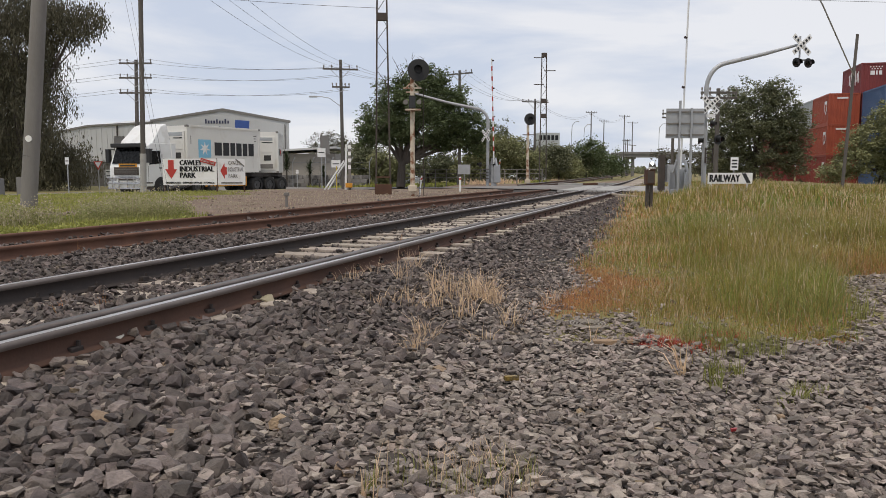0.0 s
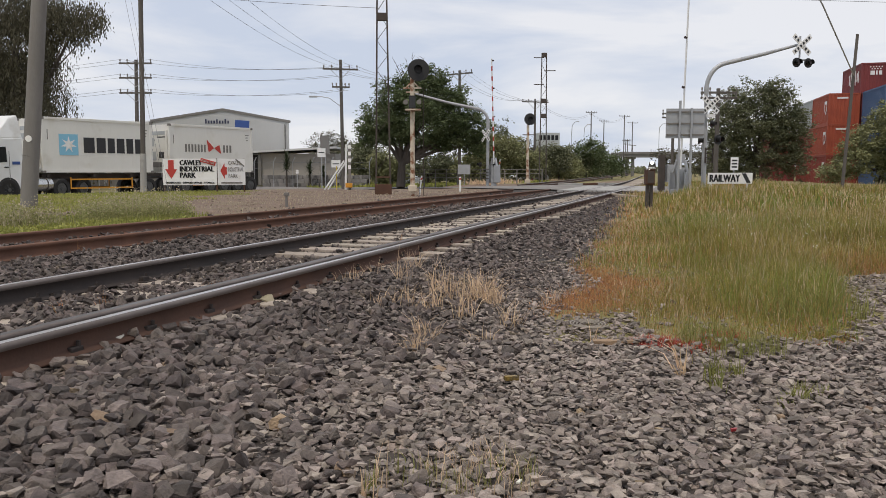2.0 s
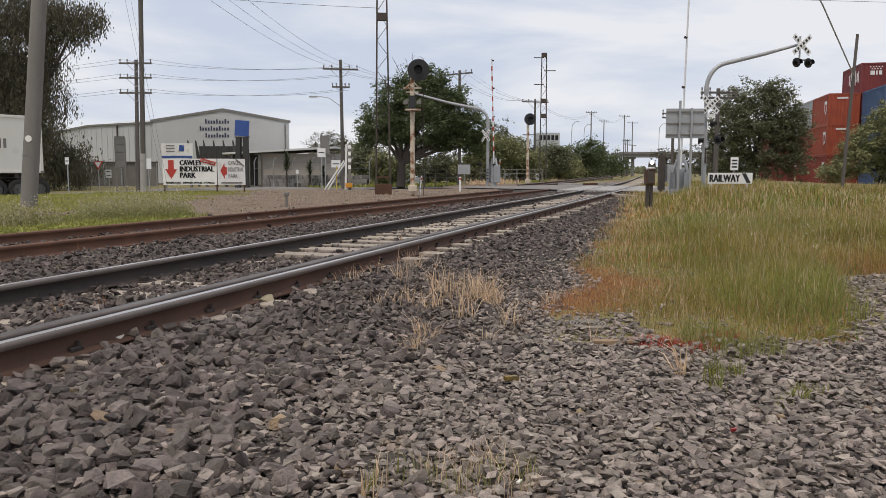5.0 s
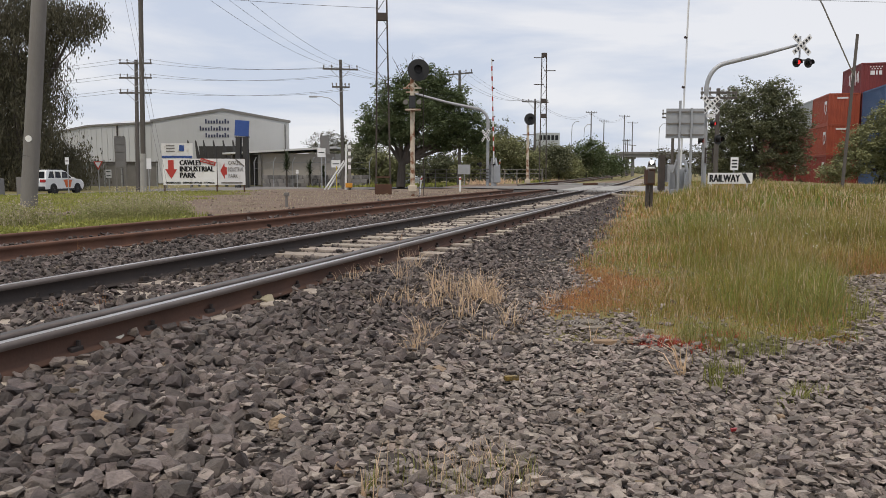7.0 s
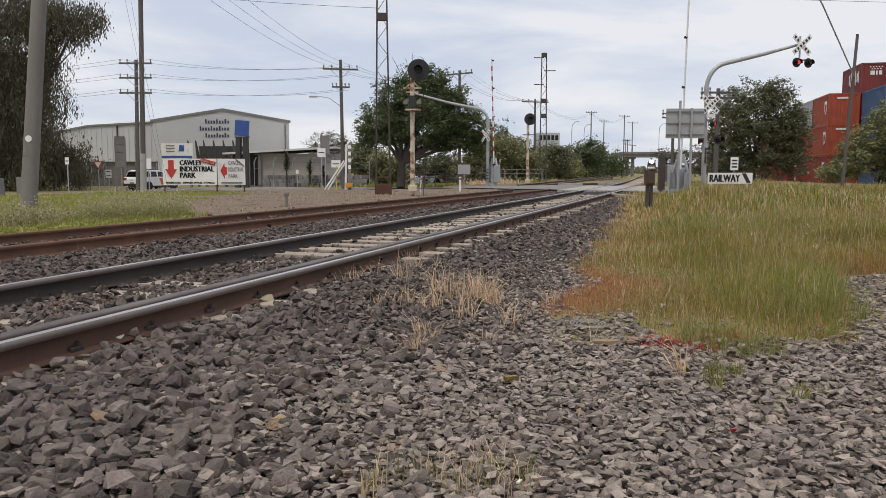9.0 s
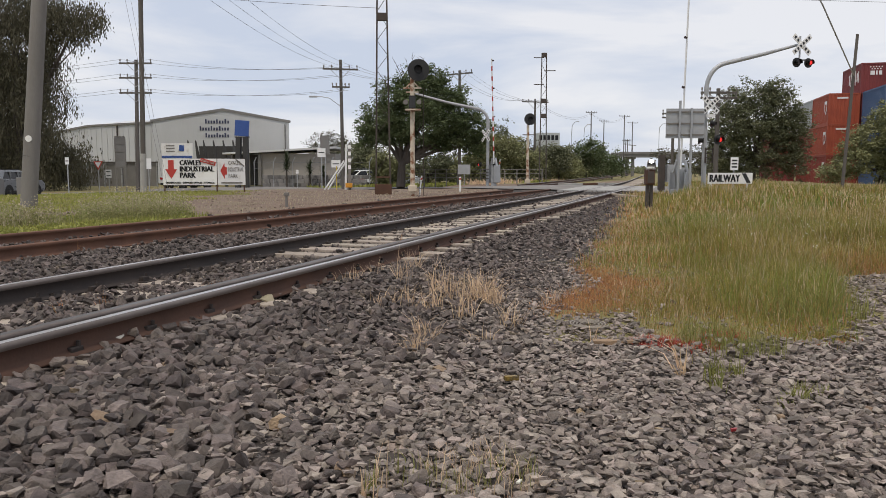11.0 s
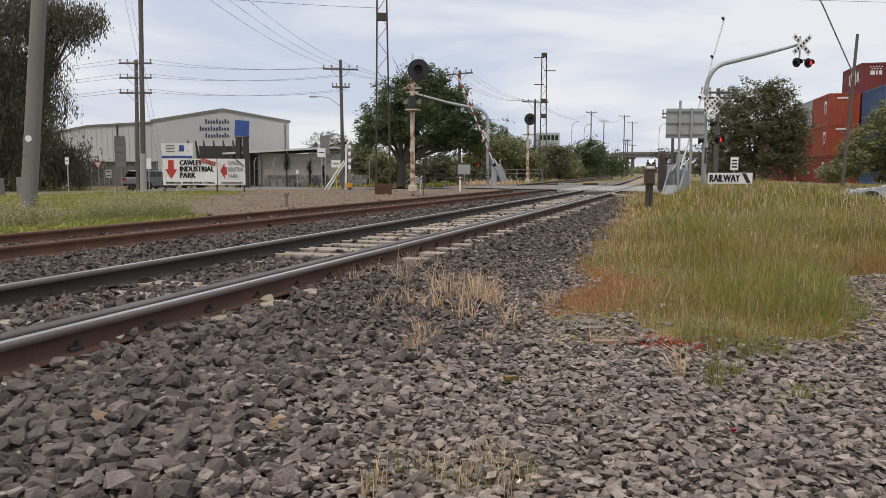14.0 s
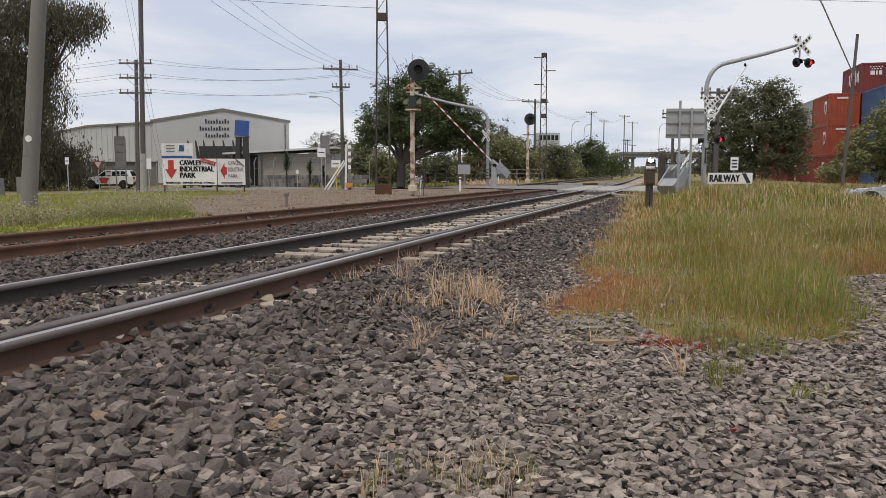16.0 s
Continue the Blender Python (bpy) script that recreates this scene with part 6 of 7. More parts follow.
for x, y, w, h in ((-27.0, 46.5, 0.75, 1.0), (-20.9, 38.5, 0.62, 0.95)):
    ob = thing("service_cabinet", (x, y, float(gz(x, y)) - 0.05), "grey-green metal service cabinet on the verge", "cabinet", "service cabinets")
    bm = bmesh.new()
    box(bm, 0, 0, h / 2 + 0.1, w, 0.5, h + 0.2, bevel=0.03)
    part("body", bm, M["fence_grey"], ob)
    bm = bmesh.new()
    box(bm, 0, -0.255, h / 2 + 0.12, w * 0.84, 0.02, h * 0.86, bevel=0.006)
    part("door", bm, M["pole_grey"], ob)
ob = plate_sign(-26.0, 43.5, 0.85, 0.8, 0.75, "white sandwich board notice standing on the verge", bars=3)


def marker_post(x, y, h, lean, mtl, label, w=0.09, name="guide_post", group="guide posts"):
    ob = thing(name, (x, y, float(gz(x, y)) - 0.03), label, "post", group)
    bm = bmesh.new()
    bar(bm, (0, 0, 0), (lean, 0, h), w, w * 0.6)
    part("shaft", bm, M[mtl], ob)
    bm = bmesh.new()
    bar(bm, (lean * 0.8, -0.004, h * 0.8), (lean * 0.9, -0.004, h * 0.9), w * 1.04, w * 0.66)
    part("reflector", bm, M["red_paint"], ob)
    return ob


marker_post(-0.98, 32, 0.85, 0.10, "white", "white guide post leaning beside the signal")
marker_post(0.82, 37, 0.75, 0.0, "white", "short white guide post at the crossing", 0.1)
marker_post(4.15, 58, 1.9, 0.14, "white", "white leaning marker post at the far kerb")
marker_post(3.2, 57, 1.4, 0.05, "galv", "grey marker post at the far kerb")
# inclined white frame by the road
ob = thing("white_frame", (-6.3, 41, float(gz(-6.3, 41))), "white-painted inclined pipe frame with a striped post", "frame")
for a, b in (((0.0, 0, 0), (1.05, 0, 1.55)), ((0.14, 0.25, 0), (1.12, 0.25, 1.5))):
    bm = bmesh.new()
    rod(bm, a, b, 0.045, seg=8)
    part("strut", bm, M["white"], ob)
bm = bmesh.new()
bar(bm, (1.1, 0.1, 0), (1.16, 0.1, 2.4), 0.10, 0.10)
part("post", bm, M["white"], ob)
for i in range(4):
    bm = bmesh.new()
    bar(bm, (1.32, 0.12, 1.1 + 0.36 * i), (1.32, 0.12, 1.3 + 0.36 * i), 0.16, 0.03)
    part("stripe", bm, M["sign_white"], ob)
bm = bmesh.new()
bar(bm, (1.32, 0.15, 0.0), (1.32, 0.15, 2.45), 0.14, 0.04)
part("back_bar", bm, M["pole_grey"], ob)
bm = bmesh.new()
bar(bm, (0.62, 0.12, 0), (0.62, 0.12, 1.25), 0.05, 0.05)
part("yellow_post", bm, M["yellow"], ob)
bm = bmesh.new()
box(bm, 1.3, -0.05, 0.24, 0.36, 0.2, 0.24, bevel=0.02)
part("orange_box", bm, M["amber"], ob)
# low point lever beside the siding
ob = thing("points_lever", (-4.4, 21.6, float(gz(-4.4, 21.6))), "small weathered points indicator on a stub post", "points lever")
bm = bmesh.new()
rod(bm, (0, 0, -0.05), (0, 0, 0.34), 0.035, seg=8)
box(bm, 0, 0, 0.36, 0.14, 0.12, 0.1, bevel=0.02)
part("stub", bm, M["pole_grey"], ob)

# post and wire fence by the fig
ob = thing("wire_fence", (0, 0, 0), "grey post and pipe fence beyond the crossing", "fence")
for i in range(13):
    x, y = -3.4 + 0.92 * i, 66 - 0.55 * i
    bm = bmesh.new()
    rod(bm, (x, y, float(gz(x, y)) - 0.1), (x, y, 1.15), 0.05, seg=6)
    part("post", bm, M["pole_grey"], ob)
for z in (0.45, 0.8, 1.1):
    bm = bmesh.new()
    rod(bm, (-3.4, 66, z), (7.64, 59.4, z), 0.022, seg=5)
    part("rail", bm, M["pole_grey"], ob)
# kerb edge with faded paint beyond the second track
ob = thing("crossing_kerb", (0, 0, 0), "low crossing edge beam with faded red and white paint", "kerb")
for i in range(8):
    bm = bmesh.new()
    box(bm, 8.1 + 0.62 * i, 52.2 + 0.5 * i, float(gz(8.1 + 0.62 * i, 52.2 + 0.5 * i)) + 0.06, 0.6, 0.22, 0.17, bevel=0.02)
    part("block", bm, M["rust"] if i in (3, 4) else M["concrete"], ob)

# ---- equipment right of the track ----
ob = thing("relay_box", (5.36, 20, float(gz(5.36, 20))), "rust-brown trackside relay box on dark legs", "relay box")
bm = bmesh.new()
box(bm, 0, 0, 0.92, 0.22, 0.26, 0.38, bevel=0.015)
box(bm, 0, 0, 1.13, 0.245, 0.29, 0.03)
part("body", bm, M["rust"], ob)
bm = bmesh.new()
box(bm, 0, -0.135, 0.92, 0.17, 0.015, 0.3, bevel=0.005)
part("door", bm, M["dark_steel"], ob)
for sx in (-0.05, 0.05):
    bm = bmesh.new()
    box(bm, sx, 0, 0.35, 0.07, 0.1, 0.8)
    part("leg", bm, M["dark_steel"], ob)
ob = thing("road_sign", (9.04, 29, float(gz(9.04, 29))), "large galvanised sign seen from behind on two posts", "sign")
bm = bmesh.new()
box(bm, 0, 0, 2.72, 1.42, 0.03, 1.1, bevel=0.008)
part("sheet", bm, M["galv"], ob)
for z in (2.3, 2.72, 3.14):
    bm = bmesh.new()
    box(bm, 0, -0.035, z, 1.40, 0.04, 0.05)
    part("rail", bm, M["pole_grey"], ob)
for sx, top in ((-0.22, 3.55), (0.22, 3.28)):
    bm = bmesh.new()
    rod(bm, (sx, -0.09, -0.1), (sx, -0.09, top), 0.045, seg=10)
    part("post", bm, M["galv"], ob)
for x, y, w, h, d, z, mtl, lab in ((9.75, 33, 0.42, 0.75, 0.4, 0.35, "galv", "grey signal control box beside the boom"), (10.0, 32.6, 0.36, 0.6, 0.35, 0.4, "galv", "grey signal control box beside the boom"), (10.45, 33.4, 0.5, 0.95, 0.4, 0.0, "pole_grey", "grey cabinet marked with dark scrawls"), (9.35, 33, 0.25, 1.5, 0.25, 0.0, "dark_steel", "dark upright equipment housing by the boom"), (10.15, 33, 0.30, 0.36, 0.3, 1.2, "galv", "small grey junction box on a stand")):
    z0 = float(gz(x, y))
    ob = thing("equipment_box", (x, y, z0), lab, "equipment box", "crossing equipment")
    bm = bmesh.new()
    box(bm, 0, 0, z + h / 2 + 0.1, w, d, h, bevel=0.015)
    part("body", bm, M[mtl], ob)
    bm = bmesh.new()
    box(bm, 0, -d / 2 - 0.008, z + h / 2 + 0.1, w * 0.8, 0.012, h * 0.8)
    part("door", bm, M[mtl], ob)
    bm = bmesh.new()
    box(bm, 0, 0, (z + 0.1) / 2, 0.1, 0.1, z + 0.12)
    part("stand", bm, M["dark_steel"], ob)
timber_pole(15.9, 45, 5.75, 0.14, 0.11, [(5.5, 1.05), (5.2, 1.05)], "dark telegraph pole with two crossarms of insulators")
timber_pole(17.8, 60, 5.6, 0.13, 0.1, [(5.4, 0.9), (5.1, 0.9)], "dark telegraph pole with two crossarms of insulators")
rs = thing("railway_sign", (9.28, 27, float(gz(9.28, 27))), "long white railway board with black letters and a slanted bar", "sign")
zs = 0.58 - rs.location.z
bm = bmesh.new()
box(bm, 0.78, 0, zs + 0.19, 1.56, 0.03, 0.38)
part("board", bm, M["sign_white"], rs)
fat_words("RAILWAY", 1.05, 0.25, pose(0.05, -0.025, zs + 0.065), M["sign_black"], rs, 0.012)
bm = bmesh.new()
outline(bm, [(1.18, zs + 0.36), (1.32, zs + 0.36), (1.50, zs + 0.03), (1.36, zs + 0.03)][::-1], 0.01, m=Matrix.Translation((0, -0.02, 0)))
part("slanted_bar", bm, M["sign_black"], rs)
for x in (0.12, 1.4):
    bm = bmesh.new()
    box(bm, x, 0.04, (zs + 0.3) / 2 - 0.1, 0.06, 0.05, zs + 0.5)
    part("post", bm, M["white"], rs)


# ---- shipping containers ----
def container_mesh(L, W, H):
    """Corrugated sides between corner posts and rails."""
    bm = bmesh.new()
    for sx in (0, L):
        for sy in (0, W):
            box(bm, sx + (0.06 if sx == 0 else -0.06), sy + (0.06 if sy == 0 else -0.06), H / 2, 0.12, 0.12, H)
    for z in (0.07, H - 0.06):
        for sy in (0.05, W - 0.05):
            box(bm, L / 2, sy, z, L - 0.1, 0.10, 0.12)
        for sx in (0.05, L - 0.05):
            box(bm, sx, W / 2, z, 0.10, W - 0.1, 0.12)
    box(bm, L / 2, W / 2, H - 0.05, L - 0.1, W - 0.1, 0.06)
    box(bm, L / 2, W / 2, 0.08, L - 0.1, W - 0.1, 0.06)
    def wall(n, at):
        pts = []
        for i in range(n):
            u0, du = i / n, 1 / n
            pts += [(u0, 0.0), (u0 + du * 0.35, 0.0), (u0 + du * 0.5, 1.0), (u0 + du * 0.85, 1.0)]
        pts.append((1.0, 0.0))
        lo = [bm.verts.new(at(u, d, 0.12)) for u, d in pts]
        hi = [bm.verts.new(at(u, d, H - 0.11)) for u, d in pts]
        for i in range(len(pts) - 1):
            bm.faces.new((lo[i], lo[i + 1], hi[i + 1], hi[i]))
    ns, ne = int(L / 0.28), int(W / 0.28)
    wall(ns, lambda u, d, z: (0.1 + u * (L - 0.2), 0.02 + d * 0.04, z))
    wall(ns, lambda u, d, z: (0.1 + u * (L - 0.2), W - 0.02 - d * 0.04, z))
    wall(ne, lambda u, d, z: (0.02 + d * 0.04, 0.1 + u * (W - 0.2), z))
    wall(ne, lambda u, d, z: (L - 0.02 - d * 0.04, 0.1 + u * (W - 0.2), z))
    return bm


def stack_container(x, y, z, mtl, colour, marks=True, turn=None):
    ob = thing("shipping_container", pose(x, y, z, 0, 0, 76.1), colour + " corrugated shipping container stacked in the yard", "container", "stacked containers")
    part("shell", container_mesh(6.06, 2.44, 2.59), M[mtl], ob)
    if marks:
        for dx, w, h in ((0.9, 0.5, 1.15),):
            bm = bmesh.new()
            outline(bm, [(dx - 0.42, 2.0), (dx + 0.42, 2.0), (dx + 0.42, 1.25), (dx, 0.85), (dx - 0.42, 1.25)], 0.012, m=Matrix.Translation((0, 2.447, 0)))
            em = part("emblem", bm, M["sign_white"], ob, "faded white shield emblem")
            bm = bmesh.new()
            outline(bm, [(dx - 0.3, 1.72), (dx + 0.3, 1.72), (dx + 0.3, 1.3), (dx, 1.0), (dx - 0.3, 1.3)], 0.012, m=Matrix.Translation((0, 2.453, 0)))
            part("field", bm, M[mtl], em)
        bm = bmesh.new()
        box(bm, -0.005, 1.35, 2.2, 0.012, 0.85, 0.14)
        part("bar", bm, M["sign_white"], ob)
    return ob


YX, YY = 0.240, 0.971
def yard(col, row, z, mtl, colour, marks=True):
    """col to the right, row away from the road; the first stack's near corner is at (32.7, 66)."""
    x, y = 32.7 + col * 2.55 * YY + row * 6.2 * YX, 66 - col * 2.55 * YX + row * 6.2 * YY
    return stack_container(x + 2.44 * YY, y - 2.44 * YX, z, mtl, colour, marks)


BZ = -0.25
for k, (mtl, colour) in enumerate((("container_red", "dull red"), ("container_orange", "rusty orange"), ("container_red", "bright red"))):
    yard(0, 0, BZ + 2.6 * k, "container_orange" if k == 2 else mtl, colour)
for k, (mtl, colour) in enumerate((("container_red", "dull red"), ("container_red", "dull red"), ("container_grey", "pale grey"))):
    yard(0, 1, BZ + 2.6 * k, mtl, colour, False)
for k, (mtl, colour) in enumerate((("container_red", "dull red"), ("container_maroon", "maroon"), ("container_maroon", "maroon"))):
    yard(1, 0, BZ + 2.6 * k, mtl, colour, False)
top_box = stack_container(35.6 + 2.44 * YY, 66.5 - 2.44 * YX, BZ + 7.8, "container_maroon", "maroon", False)
for i, (dx, w, h) in enumerate(((0.75, 0.22, 1.0), (1.15, 0.3, 0.7), (1.7, 0.2, 1.3), (2.2, 0.35, 0.7), (2.7, 0.3, 0.7), (3.1, 0.2, 1.2), (3.6, 0.25, 0.9))):
    simple_at = bmesh.new()
    box(simple_at, dx, 2.447, 1.5, w, 0.012, h)
    part("letter_block", simple_at, M["sign_white"], top_box)
for dy, z, w, h in [(0.85 + 0.22 * i, 2.25, 0.1, 0.1) for i in range(5)] + [(0.95 + 0.22 * i, 2.08, 0.1, 0.1) for i in range(4)] + [(0.95, 1.75, 0.24, 0.34), (1.24, 1.75, 0.12, 0.34), (1.56, 1.75, 0.34, 0.34)]:
    simple_at = bmesh.new()
    box(simple_at, -0.005, dy, z, 0.012, w, h)
    part("letter_block", simple_at, M["sign_white"], top_box)
for k in range(4):
    yard(2, 0, BZ + 2.6 * k, "container_blue", "faded blue", False)
for k in range(3):
    stack_container(33.5 + 2.44 * YY, 59 - 2.44 * YX, BZ + 2.6 * k, "container_blue", "faded blue", False)
for k, mtl in enumerate(("container_maroon", "container_red")):
    yard(-1, 2, BZ + 2.6 * k, mtl, "dark red", False)

# ---- overpass ----
bridge = thing("overpass", (0, 200, 0), "grey concrete road overpass crossing above the railway", "bridge")
bm = bmesh.new()
box(bm, 73.5, 0, 4.8, 58, 9, 0.7, bevel=0.05)
part("deck", bm, M["fence_grey"], bridge)
for y in (-4.6, 4.6):
    bm = bmesh.new()
    box(bm, 73.5, y, 5.45, 58, 0.25, 0.6)
    part("parapet", bm, M["fence_grey"], bridge)
for x in (48.4, 58.6, 68, 78):
    bm = bmesh.new()
    for y in (-3, 3):
        rod(bm, (x, y, -0.4), (x, y, 4.4), 0.42, 0.42, 14)
    box(bm, x, 0, 4.2, 1.0, 8.4, 0.5)
    part("pier", bm, M["fence_grey"], bridge)
far = thing("flat_block", (18.7, 160, -0.2), "distant grey flat-roofed block above the scrub", "building")
bm = bmesh.new()
box(bm, 3.2, 4, 4.5, 4.4, 8, 9.0)
part("wall", bm, M["container_grey"], far)
for i in range(5):
    bm = bmesh.new()
    box(bm, 1.5 + 0.82 * i, -0.02, 8.0, 0.6, 0.08, 1.0)
    part("window", bm, M["glass"], far)

# far woods along the horizon
n = 26000
x, y = np.random.uniform(-420, 520, n), np.random.uniform(340, 520, n)
off_line = np.abs(sn(x, y)[1] - bend(sn(x, y)[0]) + 6)
open_line = (off_line > 16) | ((y > 390) & (off_line > 3))
x, y = x[open_line], y[open_line]
n = len(x)
top = 3.5 + 3.0 * np.sin(x * 0.045) * np.sin(x * 0.021 + 1) + 1.6 * np.sin(x * 0.19) + 1.2 * np.sin(x * 0.37 + y * 0.05)
z = np.random.rand(n) * np.where(off_line[open_line] < 16, 3.2, np.clip(top, 2, 12)) - 0.3
q = np.array([[-0.5, 0, -0.2], [0.1, 0.1, -0.5], [0.5, 0, 0.1], [0, -0.1, 0.5]])
v = (np.einsum("nij,vj->nvi", turned(n, 1.2), q) * np.random.uniform(1.2, 2.6, n)[:, None, None] + np.stack([x, y, z], -1)[:, None]).reshape(-1, 3)
i = np.arange(n) * 4
tagged(soup("far_woods", v, np.stack([i, i + 1, i + 2, i + 3], -1), M["olive_leaf"]), "hazy grey-green woods along the far horizon", "woods", kind="stuff")


# ---- vehicles: x forward, y to the left, z up, origin on the road ----
def wheel(parent, x, y, r, width, side, rim_r=0.6):
    """A wheel with tyre and rim that can roll; side: +1 left, -1 right."""
    hub = new("wheel")
    hub.empty_display_size = 0.1
    hub.parent = parent
    hub.matrix_basis = pose(x, y, r)
    bm = bmesh.new()
    prof = [(r * rim_r, width / 2), (r * 0.93, width / 2), (r, width / 2 - 0.04), (r, -width / 2 + 0.04), (r * 0.93, -width / 2), (r * rim_r, -width / 2)]
    rings = [[bm.verts.new((a * math.cos(2 * math.pi * k / 24), b, a * math.sin(2 * math.pi * k / 24))) for a, b in prof] for k in range(24)]
    for k in range(24):
        p, q = rings[k], rings[(k + 1) % 24]
        for i in range(5):
            bm.faces.new((p[i], p[i + 1], q[i + 1], q[i]))
    part("tyre", bm, M["tyre"], hub)
    bm = bmesh.new()
    rod(bm, (0, side * (width / 2 - 0.08), 0), (0, side * (width / 2 - 0.03), 0), r * rim_r, r * rim_r * 0.9, 20)
    rod(bm, (0, side * (width / 2 - 0.05), 0), (0, side * (width / 2 + 0.02), 0), r * 0.22, r * 0.18, 12)
    for k in range(8):
        a = 2 * math.pi * k / 8
        rod(bm, (r * 0.4 * math.cos(a), side * (width / 2 - 0.04), r * 0.4 * math.sin(a)), (r * 0.4 * math.cos(a), side * (width / 2), r * 0.4 * math.sin(a)), r * 0.05, seg=6)
    part("rim", bm, M["rim"], hub)
    ROLLING.append((hub, x, y, r))
    return hub


ROLLING = []


def shaped(name, pts, width, material, parent, taper=None, bevel=0.04, label=""):
    """A side outline (x, z) given width, its corners rounded; above taper[0] it narrows by taper[1] a side."""
    bm = bmesh.new()
    outline(bm, pts, width)
    if taper:
        z0, top, t = taper
        for v in bm.verts:
            if v.co.z > z0:
                v.co.y -= math.copysign(t * (v.co.z - z0) / (top - z0), v.co.y)
    if bevel:
        bmesh.ops.bevel(bm, geom=list(bm.edges), offset=bevel, segments=2, profile=0.6, affect="EDGES")
    return part(name, bm, material, parent, label, smooth=False)


def simple(name, parent, material, *boxes, bevel=0.0, label=""):
    bm = bmesh.new()
    for b in boxes:
        box(bm, *b, bevel=bevel)
    return part(name, bm, material, parent, label)


def car(name, at, paint, label, suv=True, stripe=None, group="cars"):
    ob = thing(name, at, label, "car", group)
    if suv:
        L, W, H = 4.5, 1.84, 1.66
        body = [(-2.22, 0.36), (2.1, 0.30), (2.24, 0.55), (2.2, 0.80), (1.95, 0.98), (1.0, 1.08), (-2.1, 1.10), (-2.26, 0.95)]
        cabin = [(1.05, 1.05), (0.35, 1.56), (0.0, 1.64), (-1.55, 1.66), (-1.85, 1.58), (-2.12, 1.05)]
        glass = [(0.85, 1.10), (0.28, 1.52), (-1.45, 1.55), (-1.8, 1.12)]
    else:
        L, W, H = 4.7, 1.82, 1.45
        body = [(-2.3, 0.34), (2.2, 0.28), (2.34, 0.5), (2.28, 0.68), (1.9, 0.82), (0.95, 0.94), (-1.5, 1.0), (-2.2, 0.98), (-2.36, 0.7)]
        cabin = [(1.15, 0.92), (0.2, 1.36), (-0.3, 1.44), (-0.95, 1.42), (-1.4, 1.32), (-2.05, 0.98)]
        glass = [(0.88, 0.97), (0.15, 1.32), (-0.9, 1.36), (-1.6, 1.04)]
    b = shaped("body", body, W, M[paint], ob, bevel=0.05)
    for x in (-1.36, 1.40):
        for sy in (-1, 1):
            bm = bmesh.new()
            rod(bm, (x, sy * (W / 2 - 0.2), 0.36), (x, sy * (W / 2 + 0.004), 0.36), 0.40, 0.40, 20)
            part("wheel_arch", bm, M["black"], ob)
    c = shaped("cabin", cabin, W - 0.08, M[paint], ob, taper=(1.0, cabin[3][1], 0.17), bevel=0.03)
    for sy in (-1, 1):
        bm = bmesh.new()
        outline(bm, glass, 0.03)
        for v in bm.verts:
            v.co.y += sy * (W / 2 - 0.035 - 0.17 * max(0, (v.co.z - 1.0)) / (cabin[3][1] - 1.0))
        w = part("side_window", bm, M["glass"], ob)
        for x in (-0.35, -1.1):
            simple("pillar", w, M[paint], (x, sy * (W / 2 - 0.09), 1.32 if suv else 1.16, 0.07, 0.1, 0.46 if suv else 0.34))
    for pts, nm in (((cabin[0], cabin[1]), "windscreen"), ((cabin[-1], cabin[-2]), "rear_window")):
        (x0, z0), (x1, z1) = pts
        s = 1 if nm == "windscreen" else -1
        bm = bmesh.new()
        q = [(x0 + (x1 - x0) * 0.1 + 0.03 * s, -W / 2 + 0.14, z0 + (z1 - z0) * 0.1), (x0 + (x1 - x0) * 0.1 + 0.03 * s, W / 2 - 0.14, z0 + (z1 - z0) * 0.1), (x0 + (x1 - x0) * 0.93 + 0.03 * s, W / 2 - 0.26, z0 + (z1 - z0) * 0.93), (x0 + (x1 - x0) * 0.93 + 0.03 * s, -W / 2 + 0.26, z0 + (z1 - z0) * 0.93)]
        bm.faces.new([bm.verts.new(v) for v in q])
        bmesh.ops.solidify(bm, geom=list(bm.faces), thickness=0.02)
        part(nm, bm, M["glass"], ob)
    simple("sill", ob, M["black"], (0, 0, 0.32, L * 0.86, W + 0.01, 0.14), bevel=0.02)
    for sy in (-1, 1):
        simple("tail_light", ob, M["tail"], (-L / 2 + 0.02, sy * (W / 2 - 0.18), 0.92, 0.12, 0.36, 0.2), bevel=0.03)
        simple("headlight", ob, M["chrome"], (L / 2 - 0.12, sy * (W / 2 - 0.22), 0.74, 0.2, 0.36, 0.16), bevel=0.03)
        simple("mirror", ob, M[paint], (0.75, sy * (W / 2 + 0.08), 1.08 if suv else 0.98, 0.14, 0.2, 0.14), bevel=0.03)
        simple("number_plate_bar" if sy > 0 else "badge_bar", ob, M["pole_grey"], (-L / 2 - 0.015, 0, 0.62 if sy > 0 else 0.84, 0.02, 0.4 if sy > 0 else 0.12, 0.11 if sy > 0 else 0.05))
    simple("rear_bumper", ob, M["black"], (-L / 2 + 0.05, 0, 0.46, 0.2, W - 0.08, 0.2), bevel=0.03)
    simple("grille", ob, M["black"], (L / 2 - 0.06, 0, 0.56, 0.12, 1.0, 0.2), bevel=0.02)
    if suv:
        for sy in (-1, 1):
            bm = bmesh.new()
            rod(bm, (0.1, sy * 0.6, 1.69), (-1.5, sy * 0.6, 1.70), 0.02, seg=6)
            part("roof_rail", bm, M["black"], ob)
    if stripe:
        for sy in (-1, 1):
            bm = bmesh.new()
